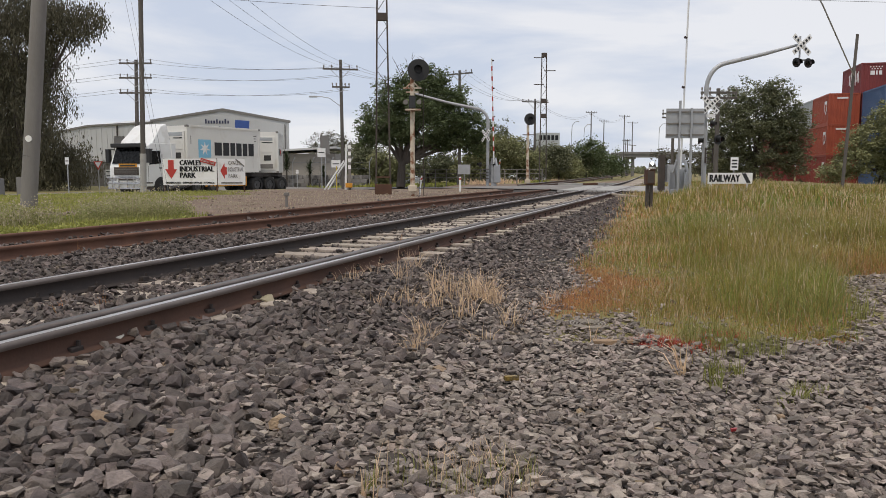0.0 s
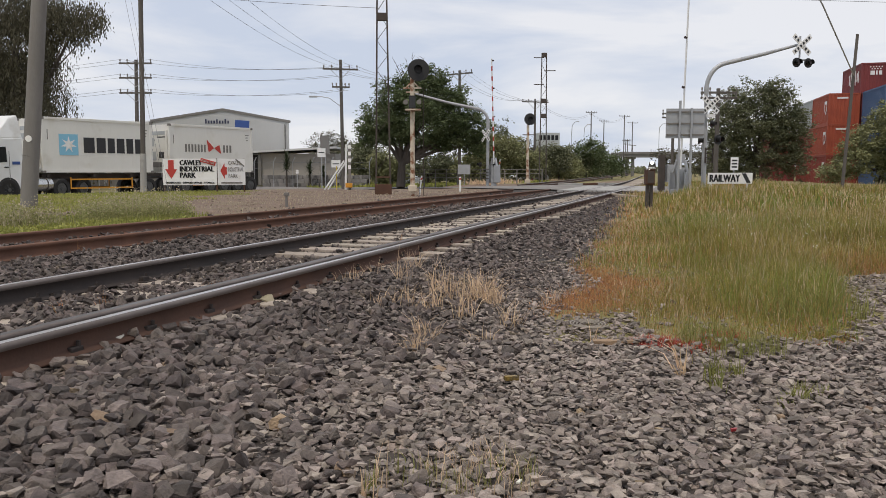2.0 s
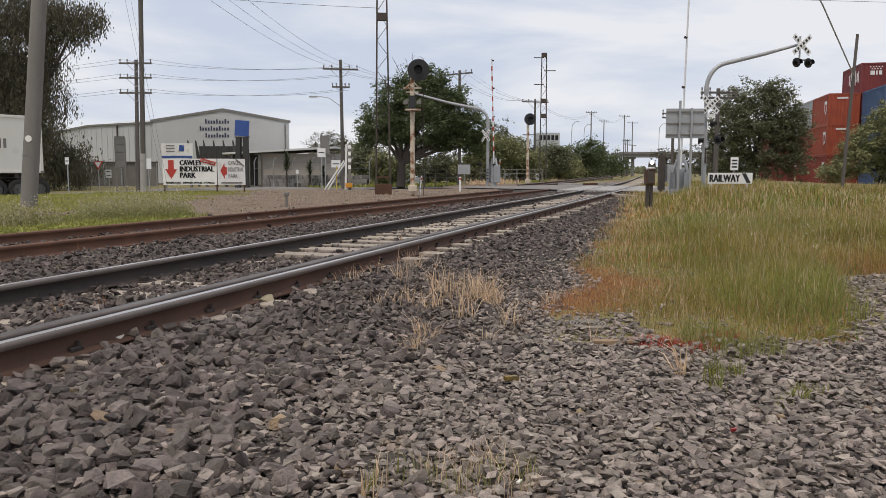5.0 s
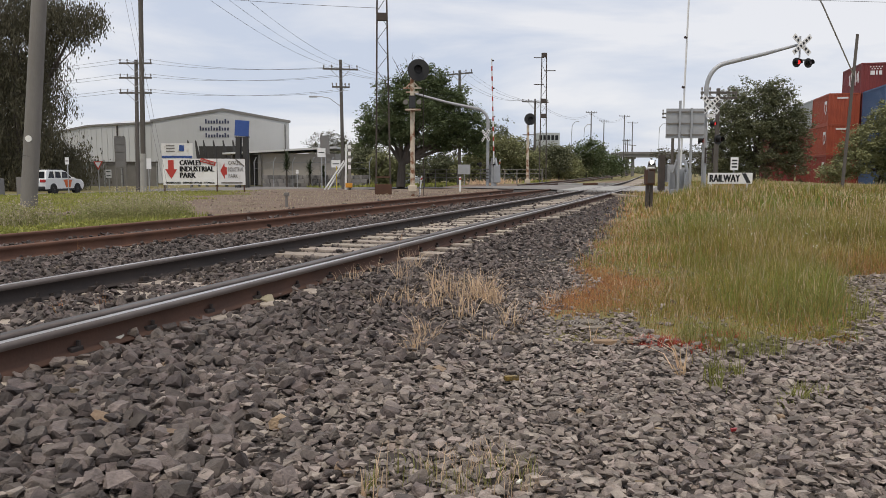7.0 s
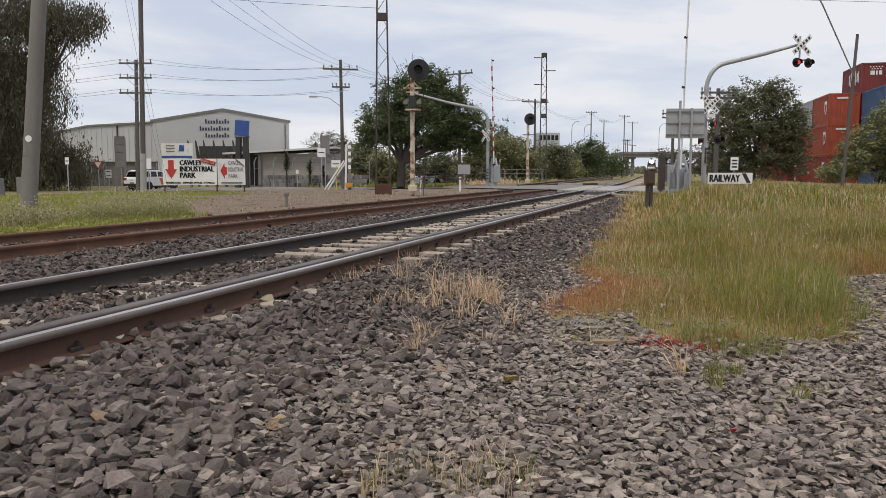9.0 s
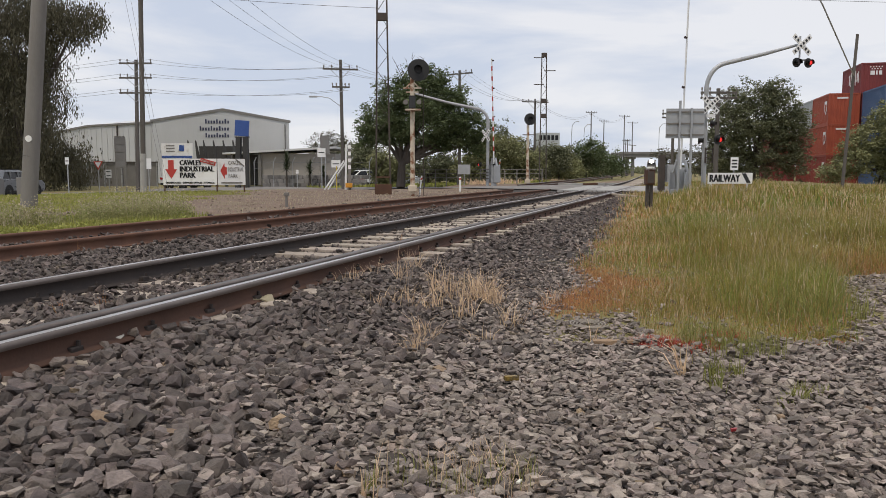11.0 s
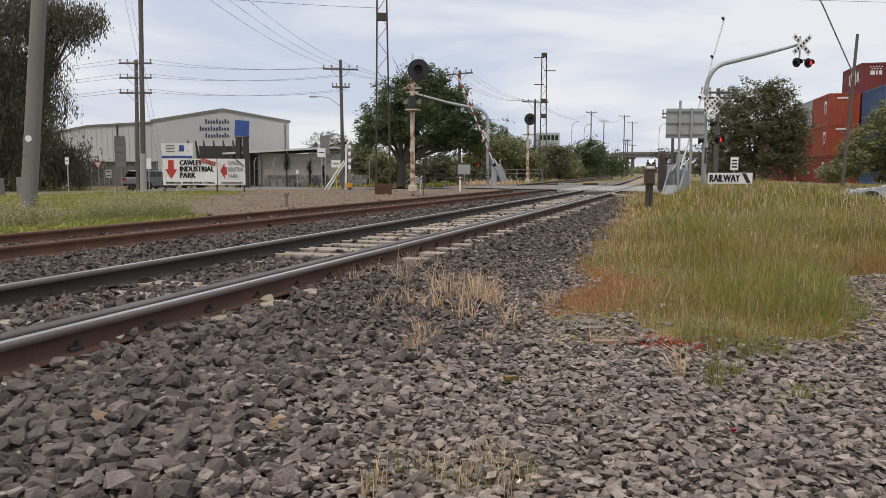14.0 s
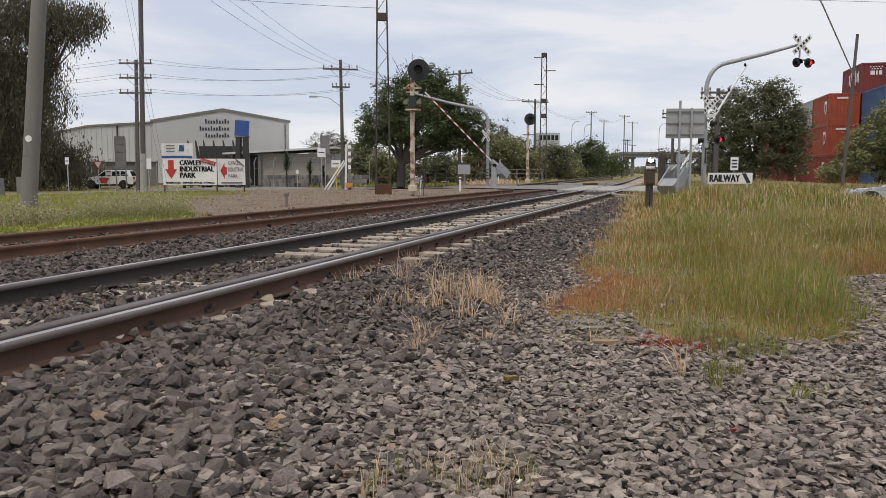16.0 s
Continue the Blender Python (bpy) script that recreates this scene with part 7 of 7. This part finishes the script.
            outline(bm, [(0.55, 0.45), (0.75, 0.95), (0.25, 1.0), (-0.25, 0.98), (-0.05, 0.72), (0.05, 0.45)][::-1], 0.01, m=Matrix.Translation((0, sy * (W / 2 + 0.004), 0)))
            part("graphic", bm, M[stripe], ob, "bright orange-red side graphic")
    for x in (-1.36, 1.40):
        for sy in (-1, 1):
            wheel(ob, x, sy * (W / 2 - 0.09), 0.35, 0.24, sy)
    return ob


# -- articulated truck --
tractor = thing("truck_tractor", (0, 0, 0), "white cab-over truck tractor with chrome bull bar", "truck")
cab = shaped("cab", [(2.75, 0.55), (4.75, 0.55), (4.9, 0.8), (4.92, 1.55), (4.82, 1.75), (4.5, 2.75), (4.3, 2.9), (2.75, 2.95)], 2.45, M["white"], tractor, taper=(1.8, 2.95, 0.08), bevel=0.06)
shaped("roof_fairing", [(4.2, 2.85), (4.1, 3.0), (3.3, 3.85), (2.8, 4.02), (2.72, 2.88)], 2.3, M["white"], tractor, taper=(2.9, 3.9, 0.2), bevel=0.08)
bm = bmesh.new()
q = [(4.86, -1.08, 1.78), (4.86, 1.08, 1.78), (4.56, 1.02, 2.66), (4.56, -1.02, 2.66)]
bm.faces.new([bm.verts.new(v) for v in q])
bmesh.ops.solidify(bm, geom=list(bm.faces), thickness=0.04)
part("windscreen", bm, M["glass"], tractor)
simple("sun_visor", tractor, M["black"], (4.75, 0, 2.76, 0.35, 2.2, 0.22), bevel=0.05)
for sy in (-1, 1):
    bm = bmesh.new()
    outline(bm, [(4.55, 1.72), (4.4, 2.45), (3.7, 2.5), (3.65, 1.8)][::-1], 0.03)
    w = part("side_window", bm, M["glass"], tractor)
    w.location.y = sy * 1.205
    m_ = simple("mirror", tractor, M["black"], (4.75, sy * 1.42, 2.2, 0.22, 0.26, 0.75), (4.6, sy * 1.3, 2.55, 0.3, 0.3, 0.05), bevel=0.04)
    simple("door_line", tractor, M["pole_grey"], (3.55, sy * 1.228, 1.5, 0.02, 0.01, 1.6))
    simple("door_line", tractor, M["pole_grey"], (4.62, sy * 1.228, 1.2, 0.02, 0.01, 0.9))
    simple("door_handle", tractor, M["black"], (3.72, sy * 1.235, 1.55, 0.2, 0.03, 0.06))
    simple("emblem", tractor, M["sign_blue"], (3.2, sy * 1.23, 1.75, 0.4, 0.01, 0.14))
    simple("step", tractor, M["dark_steel"], (4.55, sy * 1.1, 0.45, 0.5, 0.3, 0.12), (4.55, sy * 1.12, 0.75, 0.45, 0.25, 0.06))
    simple("side_fairing", tractor, M["white"], (2.62, sy * 1.15, 1.9, 0.35, 0.12, 2.0), bevel=0.03)
    bm = bmesh.new()
    rod(bm, (2.6, sy * 0.92, 0.72), (1.2, sy * 0.92, 0.72), 0.33, 0.33, 20)
    part("fuel_tank", bm, M["chrome"], tractor, "polished metal fuel tank")
    for x in (2.3, 1.5):
        bm = bmesh.new()
        rod(bm, (x + 0.03, sy * 0.92, 0.72), (x - 0.03, sy * 0.92, 0.72), 0.34, 0.34, 20)
        part("strap", bm, M["dark_steel"], tractor)
    simple("headlight", tractor, M["chrome"], (4.93, sy * 0.95, 0.95, 0.08, 0.4, 0.2), bevel=0.03)
    bm = bmesh.new()
    rod(bm, (3.65, sy * 0.9, 0.5), (3.65, sy * 1.228, 0.5), 0.58, 0.58, 24)
    part("wheel_arch", bm, M["black"], tractor)
simple("grille", tractor, M["dark_steel"], (4.95, 0, 1.38, 0.05, 1.7, 0.42), (4.95, 0, 0.98, 0.05, 1.2, 0.2), bevel=0.01)
for z in (1.28, 1.38, 1.48):
    simple("grille_bar", tractor, M["pole_grey"], (4.985, 0, z, 0.02, 1.6, 0.03))
simple("long_vehicle_plate", tractor, M["amber"], (4.93, 0.1, 1.68, 0.03, 1.25, 0.2), label="amber long vehicle plate")
simple("bar", tractor, M["sign_black"], (4.95, 0.1, 1.68, 0.01, 1.05, 0.09))
for z in (0.45, 0.72, 1.0):
    bm = bmesh.new()
    pipe(bm, [(4.95, -1.2, z), (5.18, -1.1, z), (5.24, 0, z), (5.18, 1.1, z), (4.95, 1.2, z)], 0.045, 8)
    part("bull_bar", bm, M["chrome"], tractor)
for y in (-0.75, -0.3, 0.3, 0.75):
    bm = bmesh.new()
    rod(bm, (5.21, y, 0.4), (5.21, y, 1.08), 0.035, seg=8)
    part("bull_bar_upright", bm, M["chrome"], tractor)
simple("bumper", tractor, M["white"], (4.98, 0, 0.62, 0.2, 2.4, 0.4), bevel=0.05)
simple("chassis", tractor, M["dark_steel"], (1.0, 0.42, 0.85, 5.4, 0.09, 0.28), (1.0, -0.42, 0.85, 5.4, 0.09, 0.28))
simple("fifth_wheel", tractor, M["dark_steel"], (0.1, 0, 1.1, 1.0, 0.9, 0.14), bevel=0.02)
for sy in (-1, 1):
    wheel(tractor, 3.65, sy * 1.085, 0.5, 0.34, sy)
    for x in (-0.68, 0.68):
        wheel(tractor, x, sy * 0.98, 0.5, 0.52, sy)
simple("exhaust_stack", tractor, M["chrome"], (2.45, -0.8, 2.1, 0.16, 0.16, 2.2), bevel=0.05)


def reefer(parent, x0, marks):
    """A white refrigerated container from x0 - 6.06 to x0, 1.3 m up, machinery in its front wall."""
    c = new("container")
    c.empty_display_size = 0.2
    c.parent = parent
    c.matrix_basis = pose(x0, 0, 1.28)
    tagged(c, "white refrigerated shipping container with faded paint")
    L, W, H = 6.06, 2.44, 2.76
    simple("shell", c, M["reefer_white"], (-L / 2, 0, H / 2, L - 0.08, W - 0.06, H - 0.08), bevel=0.02)
    for x in (-0.06, -L + 0.06):
        for sy in (-1, 1):
            simple("corner_post", c, M["reefer_white"], (x, sy * (W / 2 - 0.07), H / 2, 0.14, 0.14, H), bevel=0.012)
            for z in (0.06, H - 0.06):
                simple("corner_casting", c, M["pole_grey"], (x, sy * (W / 2 - 0.075), z, 0.17, 0.165, 0.12))
    for sy in (-1, 1):
        for z in (0.08, H - 0.06):
            simple("side_rail", c, M["reefer_white"], (-L / 2, sy * (W / 2 - 0.04), z, L - 0.2, 0.09, 0.13), bevel=0.01)
        for i in range(1, 10):
            simple("seam", c, M["reefer_white"], (-L * i / 10, sy * (W / 2 - 0.029), H / 2, 0.012, 0.004, H - 0.3))
        for i in range(3):
            simple("bar", c, M["pole_grey"], (-L + 0.42, sy * (W / 2 - 0.026), 2.3 - 0.16 * i, 0.28 - 0.06 * i, 0.006, 0.05))
        simple("bar", c, M["pole_grey"], (-0.3, sy * (W / 2 - 0.026), 1.9, 0.04, 0.006, 0.5))
    simple("machinery_frame", c, M["reefer_white"], (0.0, 0, 1.3, 0.06, 2.0, 2.2), bevel=0.02)
    for y, z, w, h, mtl in ((-0.5, 1.75, 0.7, 0.5, "container_grey"), (0.45, 1.65, 0.8, 0.6, "reefer_white"), (0.5, 1.0, 0.45, 0.35, "shade_dark"), (-0.45, 0.95, 0.9, 0.5, "container_grey"), (-0.45, 1.3, 0.3, 0.12, "shade_dark"), (0.0, 0.45, 1.7, 0.3, "pole_grey"), (0.0, 2.25, 1.7, 0.2, "container_grey"), (0.5, 2.02, 0.7, 0.06, "shade_dark")):
        simple("machinery_panel", c, M[mtl], (0.035, y, z, 0.03, w, h), bevel=0.006)
    marks(c, W / 2 - 0.02)
    return c


def side_blocks(c, y, x0, z, w, h, n, gap, mtl):
    """A row of plain upright blocks, reading towards the back from x0."""
    for i in range(n):
        simple("letter_block", c, M[mtl], (x0 - (i + 0.5) * w, y, z, w * (1 - gap), 0.012, h))


def marks_a(c, y):
    for sy in (1,):
        simple("emblem", c, M["sky_blue"], (-1.35, sy * y, 1.42, 0.98, 0.014, 1.06), bevel=0.004)
        bm = bmesh.new()
        pts = []
        for i in range(14):
            r = 0.42 if i % 2 == 0 else 0.16
            a = math.pi / 2 + math.pi * i / 7
            pts.append((-1.35 + r * math.cos(a), 1.42 + r * math.sin(a)))
        outline(bm, pts, 0.008, m=Matrix.Translation((0, sy * (y + 0.011), 0)))
        part("star", bm, M["sign_white"], c)
        # plain heavy shapes in place of the owner's name
        x = -2.12
        for w in (0.70, 0.61, 0.51, 0.56, 0.51, 0.58):
            simple("letter_block", c, M["sign_black"], (x - w / 2 + 0.04, sy * y, 1.42, w - 0.12, 0.012, 0.78))
            x -= w


def marks_b(c, y):
    side_blocks(c, y, -1.0, 1.42, 0.22, 0.44, 7, 0.45, "pole_grey")
    side_blocks(c, y, -3.72, 1.42, 0.24, 0.44, 3, 0.45, "pole_grey")
    for pts in ([(-2.58, 1.95), (-2.7, 1.2), (-3.1, 1.45)], [(-3.62, 1.1), (-3.5, 1.65), (-3.1, 1.45)], ):
        bm = bmesh.new()
        outline(bm, pts, 0.012, m=Matrix.Translation((0, y, 0)))
        part("emblem", bm, M["sign_red"], c)


M["reefer_white"] = mat("reefer_white", (0.66, 0.645, 0.60), (0.73, 0.715, 0.67), 0.5, scale=0.9, fine=14, stretch=(1, 1, 0.35), third=(0.55, 0.51, 0.43), third_scale=0.8, third_at=(0.55, 0.8))


def trailer(label, axles, marks, tail):
    ob = thing("semi_trailer", (0, 0, 0), label, "trailer", "container trailers")
    reefer(ob, 1.2, marks)
    simple("chassis", ob, M["dark_steel"], (-tail / 2 + 0.5, 0.5, 1.1, tail + 1.2, 0.14, 0.3), (-tail / 2 + 0.5, -0.5, 1.1, tail + 1.2, 0.14, 0.3))
    for x in (0.9, -1.5, -3.6):
        simple("cross_member", ob, M["dark_steel"], (x, 0, 1.15, 0.16, 2.3, 0.16))
    for x in axles:
        for sy in (-1, 1):
            wheel(ob, x, sy * 0.98, 0.5, 0.5, sy)
            simple("mudguard", ob, M["black"], (x, sy * 0.98, 1.06, 0.9, 0.5, 0.03), bevel=0.01)
        bm = bmesh.new()
        rod(bm, (x, -0.9, 0.5), (x, 0.9, 0.5), 0.07, seg=10)
        part("axle", bm, M["dark_steel"], ob)
    return ob


trailer_a = trailer("lead container trailer with orange side rails and three axles", (-4.55, -5.75, -6.95), marks_a, 7.6)
for sy in (-1, 1):
    for z in (0.5, 0.95):
        simple("side_rail", trailer_a, M["amber"], (-1.9, sy * 1.15, z, 3.4, 0.05, 0.07), label="orange under-run rail")
    for x in (-0.2, -3.6):
        simple("rail_post", trailer_a, M["amber"], (x, sy * 1.15, 0.75, 0.06, 0.05, 0.6))
trailer_b = trailer("rear container trailer with tool tank and four axles", (-1.62, -2.64, -3.66, -4.66), marks_b, 4.4)
for sy in (-1, 1):
    bm = bmesh.new()
    rod(bm, (-0.48, sy * 0.95, 0.72), (-1.0, sy * 0.95, 0.72), 0.22, 0.22, 16)
    part("tool_tank", bm, M["sign_blue"], trailer_b, "dark blue cylindrical tank")
    simple("tank_guard", trailer_b, M["amber"], (-0.7, sy * 1.15, 0.55, 0.8, 0.05, 0.05), (-0.7, sy * 1.15, 0.95, 0.8, 0.05, 0.05), (-0.32, sy * 1.15, 0.75, 0.05, 0.05, 0.45), (-1.08, sy * 1.15, 0.75, 0.05, 0.05, 0.45))
N_TRUCK = len(ROLLING)


def truck_path(k):
    """A point of the truck's way, k metres up the industrial road, bending off towards the side street."""
    x, y = -18.6 + 0.593 * min(k, 8.5), 41.64 + 0.805 * min(k, 8.5)
    if k > 8.5:
        h, u, du = math.atan2(0.593, 0.805), 8.5, 0.1
        while u < k:
            x, y = x + math.sin(h) * du, y + math.cos(h) * du
            h = max(h - du / 6.0, -0.16)
            u += du
    return x, y


def rides(front, back):
    """The pose of a vehicle whose origin runs at the first point, its tail at the second."""
    (x0, y0), (x1, y1) = front, back
    return pose(x0, y0, float(gz(x0, y0)) + 0.03, 0, 0, math.degrees(math.atan2(y0 - y1, x0 - x1)))


CAB_SWING = 14
TRUCK_K = ([0, 0.5, 1, 1.5, 2, 2.5, 3, 3.5, 4, 5, 6.3, 8, 16], [4.5, 2.25, 0.0, -1.9, -3.55, -5.2, -7.0, -9.1, -11.5, -16.7, -24, -33.5, -33.5])

# -- cars --
suv_white = car("estate_car", (0, 0, 0), "car_white", "white sport utility car with an orange side graphic", True, "orange_graphic")
suv_grey = car("estate_car", (0, 0, 0), "car_grey", "dark grey sport utility car braking at the junction", True)
hatch = car("estate_car", (0, 0, 0), "car_white", "white car with a red stripe turning in the street", True, "red_paint")
sedan = car("sedan_car", (0, 0, 0), "car_silver", "silver sedan waiting at the lowered boom", False)
parked = car("sedan_car", pose(-4.4, 76, float(gz(-4.4, 76)), 0, 0, 178), "car_silver", "silver car parked beyond the fig tree", False)
WHITE_K = ([0, 3, 6.3, 6.5, 7.2, 8, 9, 10, 11.3, 12.2, 13, 16], [-45, -24, -7.40, -5.40, 1.87, 6.46, 11.31, 14.06, 15.54, 15.80, 16.06, 16.06])
GREY_K = ([0, 6, 9.5, 11.5, 12.5, 13.5, 14.5, 15.3, 16], [-60, -34, -12.66, -1.66, 3.91, 9.27, 13.10, 16.6, 19.7])
SEDAN_K = ([0, 4, 8, 10.5, 11.5, 12, 12.5, 13, 14, 16], [69.6, 54.6, 33.6, 20.0, 16.7, 15.25, 14.86, 14.55, 14.5, 14.5])


def lane(k):
    """Place and heading in the far lane, which runs straight up to k = 0 and then bends to the right."""
    x, y, h, u = -26.9, 53.0, radians(6), 0.0
    if k <= 0:
        return x + k * math.sin(h), y + k * math.cos(h), 90 - math.degrees(h)
    while u < k - 1e-9:
        d = min(0.1, k - u)
        h = radians(6 + 36 * min(u / 24, 1))
        x, y, u = x + d * math.sin(h), y + d * math.cos(h), u + d
    return x, y, 90 - math.degrees(h)


# -- locomotive --
loco = thing("locomotive", (0, 0, 0), "dark freight locomotive with a bright headlight under the overpass", "locomotive")
shaped("body", [(-9, 1.1), (9.2, 1.1), (9.4, 1.5), (9.3, 2.5), (8.8, 3.9), (8.4, 4.1), (-8.8, 4.1)], 2.9, M["loco_dark"], loco, taper=(3.0, 4.1, 0.35), bevel=0.08)
simple("nose_band", loco, M["white"], (9.42, 0, 1.75, 0.06, 2.5, 0.7), bevel=0.02)
simple("windscreen", loco, M["glass"], (9.1, 0.62, 3.05, 0.3, 0.95, 0.6), (9.1, -0.62, 3.05, 0.3, 0.95, 0.6), bevel=0.02)
simple("pilot", loco, M["sign_black"], (9.2, 0, 0.75, 0.5, 2.7, 0.6), bevel=0.05)
simple("underframe", loco, M["sign_black"], (0, 0, 0.7, 16, 2.2, 0.7))
bm = bmesh.new()
rod(bm, (8.95, 0, 3.72), (9.2, 0, 3.72), 0.6, 0.62, 24)
part("headlight", bm, M["headlamp"], loco, "bright white headlight")
for sy in (-1, 1):
    bm = bmesh.new()
    rod(bm, (9.42, sy * 0.95, 1.25), (9.5, sy * 0.95, 1.25), 0.12, 0.13, 16)
    part("ditch_light", bm, M["headlamp"], loco, "small white ditch light")
    for x in (-6.5, -4.6, -2.7, 2.7, 4.6, 6.5):
        wheel(loco, x, sy * 0.75, 0.5, 0.14, sy, 0.8)


def between(t, table):
    """A smooth value of a table of times and values."""
    ts, vs = np.array(table[0], float), np.array(table[1], float)
    g = np.gradient(vs, ts)
    for i in range(1, len(ts) - 1):
        a, b = (vs[i] - vs[i - 1]) / (ts[i] - ts[i - 1]), (vs[i + 1] - vs[i]) / (ts[i + 1] - ts[i])
        g[i] = 0 if a * b <= 0 else 2 * a * b / (a + b)
    i = int(np.clip(np.searchsorted(ts, t) - 1, 0, len(ts) - 2))
    h = ts[i + 1] - ts[i]
    u = (t - ts[i]) / h
    return float(vs[i] * (1 + 2 * u) * (1 - u) ** 2 + g[i] * h * u * (1 - u) ** 2 + vs[i + 1] * u * u * (3 - 2 * u) + g[i + 1] * h * u * u * (u - 1))


BOOM_T = ([0, 12.2, 12.5, 12.8, 13.0, 13.3, 13.6, 14, 14.5, 15, 15.5, 16], [2, 2, 4, 11, 16, 20, 23.5, 27, 31, 38, 44, 50])
LIT_FROM, HALF = 5.03, 0.8


def motions():
    times = [i / 10 for i in range(0, 83)] + [16.0]
    for ob, a, b in ((tractor, 1.2, -2.4), (trailer_a, 1.2, 7.0), (trailer_b, 8.3, 13.3)):
        rows = []
        for t in times:
            k = between(t, TRUCK_K)
            p, q = truck_path(k + a), truck_path(k + b)
            m = rides(p, q)
            if b < a:
                # the cab has already swung out of line with its trailers
                m = m @ pose(0, 0, 0, 0, 0, 180 + CAB_SWING)
            rows.append((t, m))
        walk(ob, rows)
    for hub, x, y, r in ROLLING:
        top = hub.parent
        if top in (tractor, trailer_a, trailer_b):
            rows = [(t, pose(x, y, r, 0, math.degrees((4.5 - between(t, TRUCK_K)) / r), 0)) for t in times]
        elif top in (suv_white, suv_grey, sedan):
            table = {suv_white: WHITE_K, suv_grey: GREY_K, sedan: SEDAN_K}[top]
            sign = -1 if top is sedan else 1
            start = between(5.5, table)
            rows = [(0, pose(x, y, r))] + [(t, pose(x, y, r, 0, math.degrees(sign * (between(t, table) - start) / r), 0)) for t in [5.5 + 0.1 * i for i in range(106)]]
            if top is sedan:
                start = between(10.5, table)
                rows = [(0, pose(x, y, r))] + [(t, pose(x, y, r, 0, math.degrees(sign * (between(t, table) - start) / r), 0)) for t in [10.5 + 0.1 * i for i in range(56)]]
        else:
            continue
        walk(hub, rows)
    rows = []
    for i in range(65):
        x, y, h = lane(between(i / 4, WHITE_K))
        # from its halt it pulls away to the left, into the yard entrance
        u = min(max(i / 4 - 13, 0) / 1.5, 1)
        x, y, h = x - 1.35 * u, y + 3.9 * u, h + (108 - h) * min(1, 1.4 * u)
        rows.append((i / 4, pose(x, y, float(gz(x, y)) + 0.03, 0, 0, h)))
    walk(suv_white, rows)
    rows = []
    for i in range(65):
        x, y, h = lane(between(i / 4, GREY_K))
        rows.append((i / 4, pose(x, y, float(gz(x, y)) + 0.03, 0, 0, h)))
    walk(suv_grey, rows)
    rows = []
    for i in range(65):
        t = i / 4
        k = between(t, SEDAN_K)
        x, y = 6.78 + 0.72 * k, 37.7 - 0.694 * k
        rows.append((t, pose(x, y, float(road_b_height(k)) + 0.012, 0, math.degrees(math.atan((float(road_b_height(k + 1)) - float(road_b_height(k - 1))) / 2)), math.degrees(math.atan2(0.694, -0.72)))))
    walk(sedan, rows)
    rows = []
    for t, x, y, turn in ((0, 10, 92, 215), (9, 0, 80, 215), (13, -19, 75, 200), (14.5, -26.4, 71.5, 194), (15.3, -28.6, 70.8, 190), (16, -30.4, 70.4, 188)):
        rows.append((t, pose(x, y, float(gz(x, y)) + 0.03, 0, 0, turn)))
    walk(hatch, rows)
    rows = []
    for i in range(17):
        s = 321 - 99 * i / 16
        x, y = on_track(s + 9, -4.15)
        rows.append((i, pose(x, y, 0.18, 0, 0, 90 + TURN + 3.15 + 180)))
    walk(loco, rows)
    for arm, home in (BOOM_L, BOOM_R):
        walk(arm, [(t, home @ pose(0, 0, 0, 0, -90 + between(t, BOOM_T), 0)) for t in [0, 12] + [12 + 0.1 * i for i in range(1, 41)]])
    for lens, home, phase in FLASH:
        rows, turn = [(0, home @ pose(0, 0, 0, 0, 0, 180))], 180
        t = LIT_FROM + phase * HALF
        while t < 15.7:
            rows.append((t, home @ pose(0, 0, 0, 0, 0, turn)))
            for i in (1, 2, 3):
                rows.append((t + i * 0.0334, home @ pose(0, 0, 0, 0, 0, turn + 60 * i)))
            turn += 180
            t += HALF
        rows.append((16, home @ pose(0, 0, 0, 0, 0, turn)))
        walk(lens, rows)


motions()
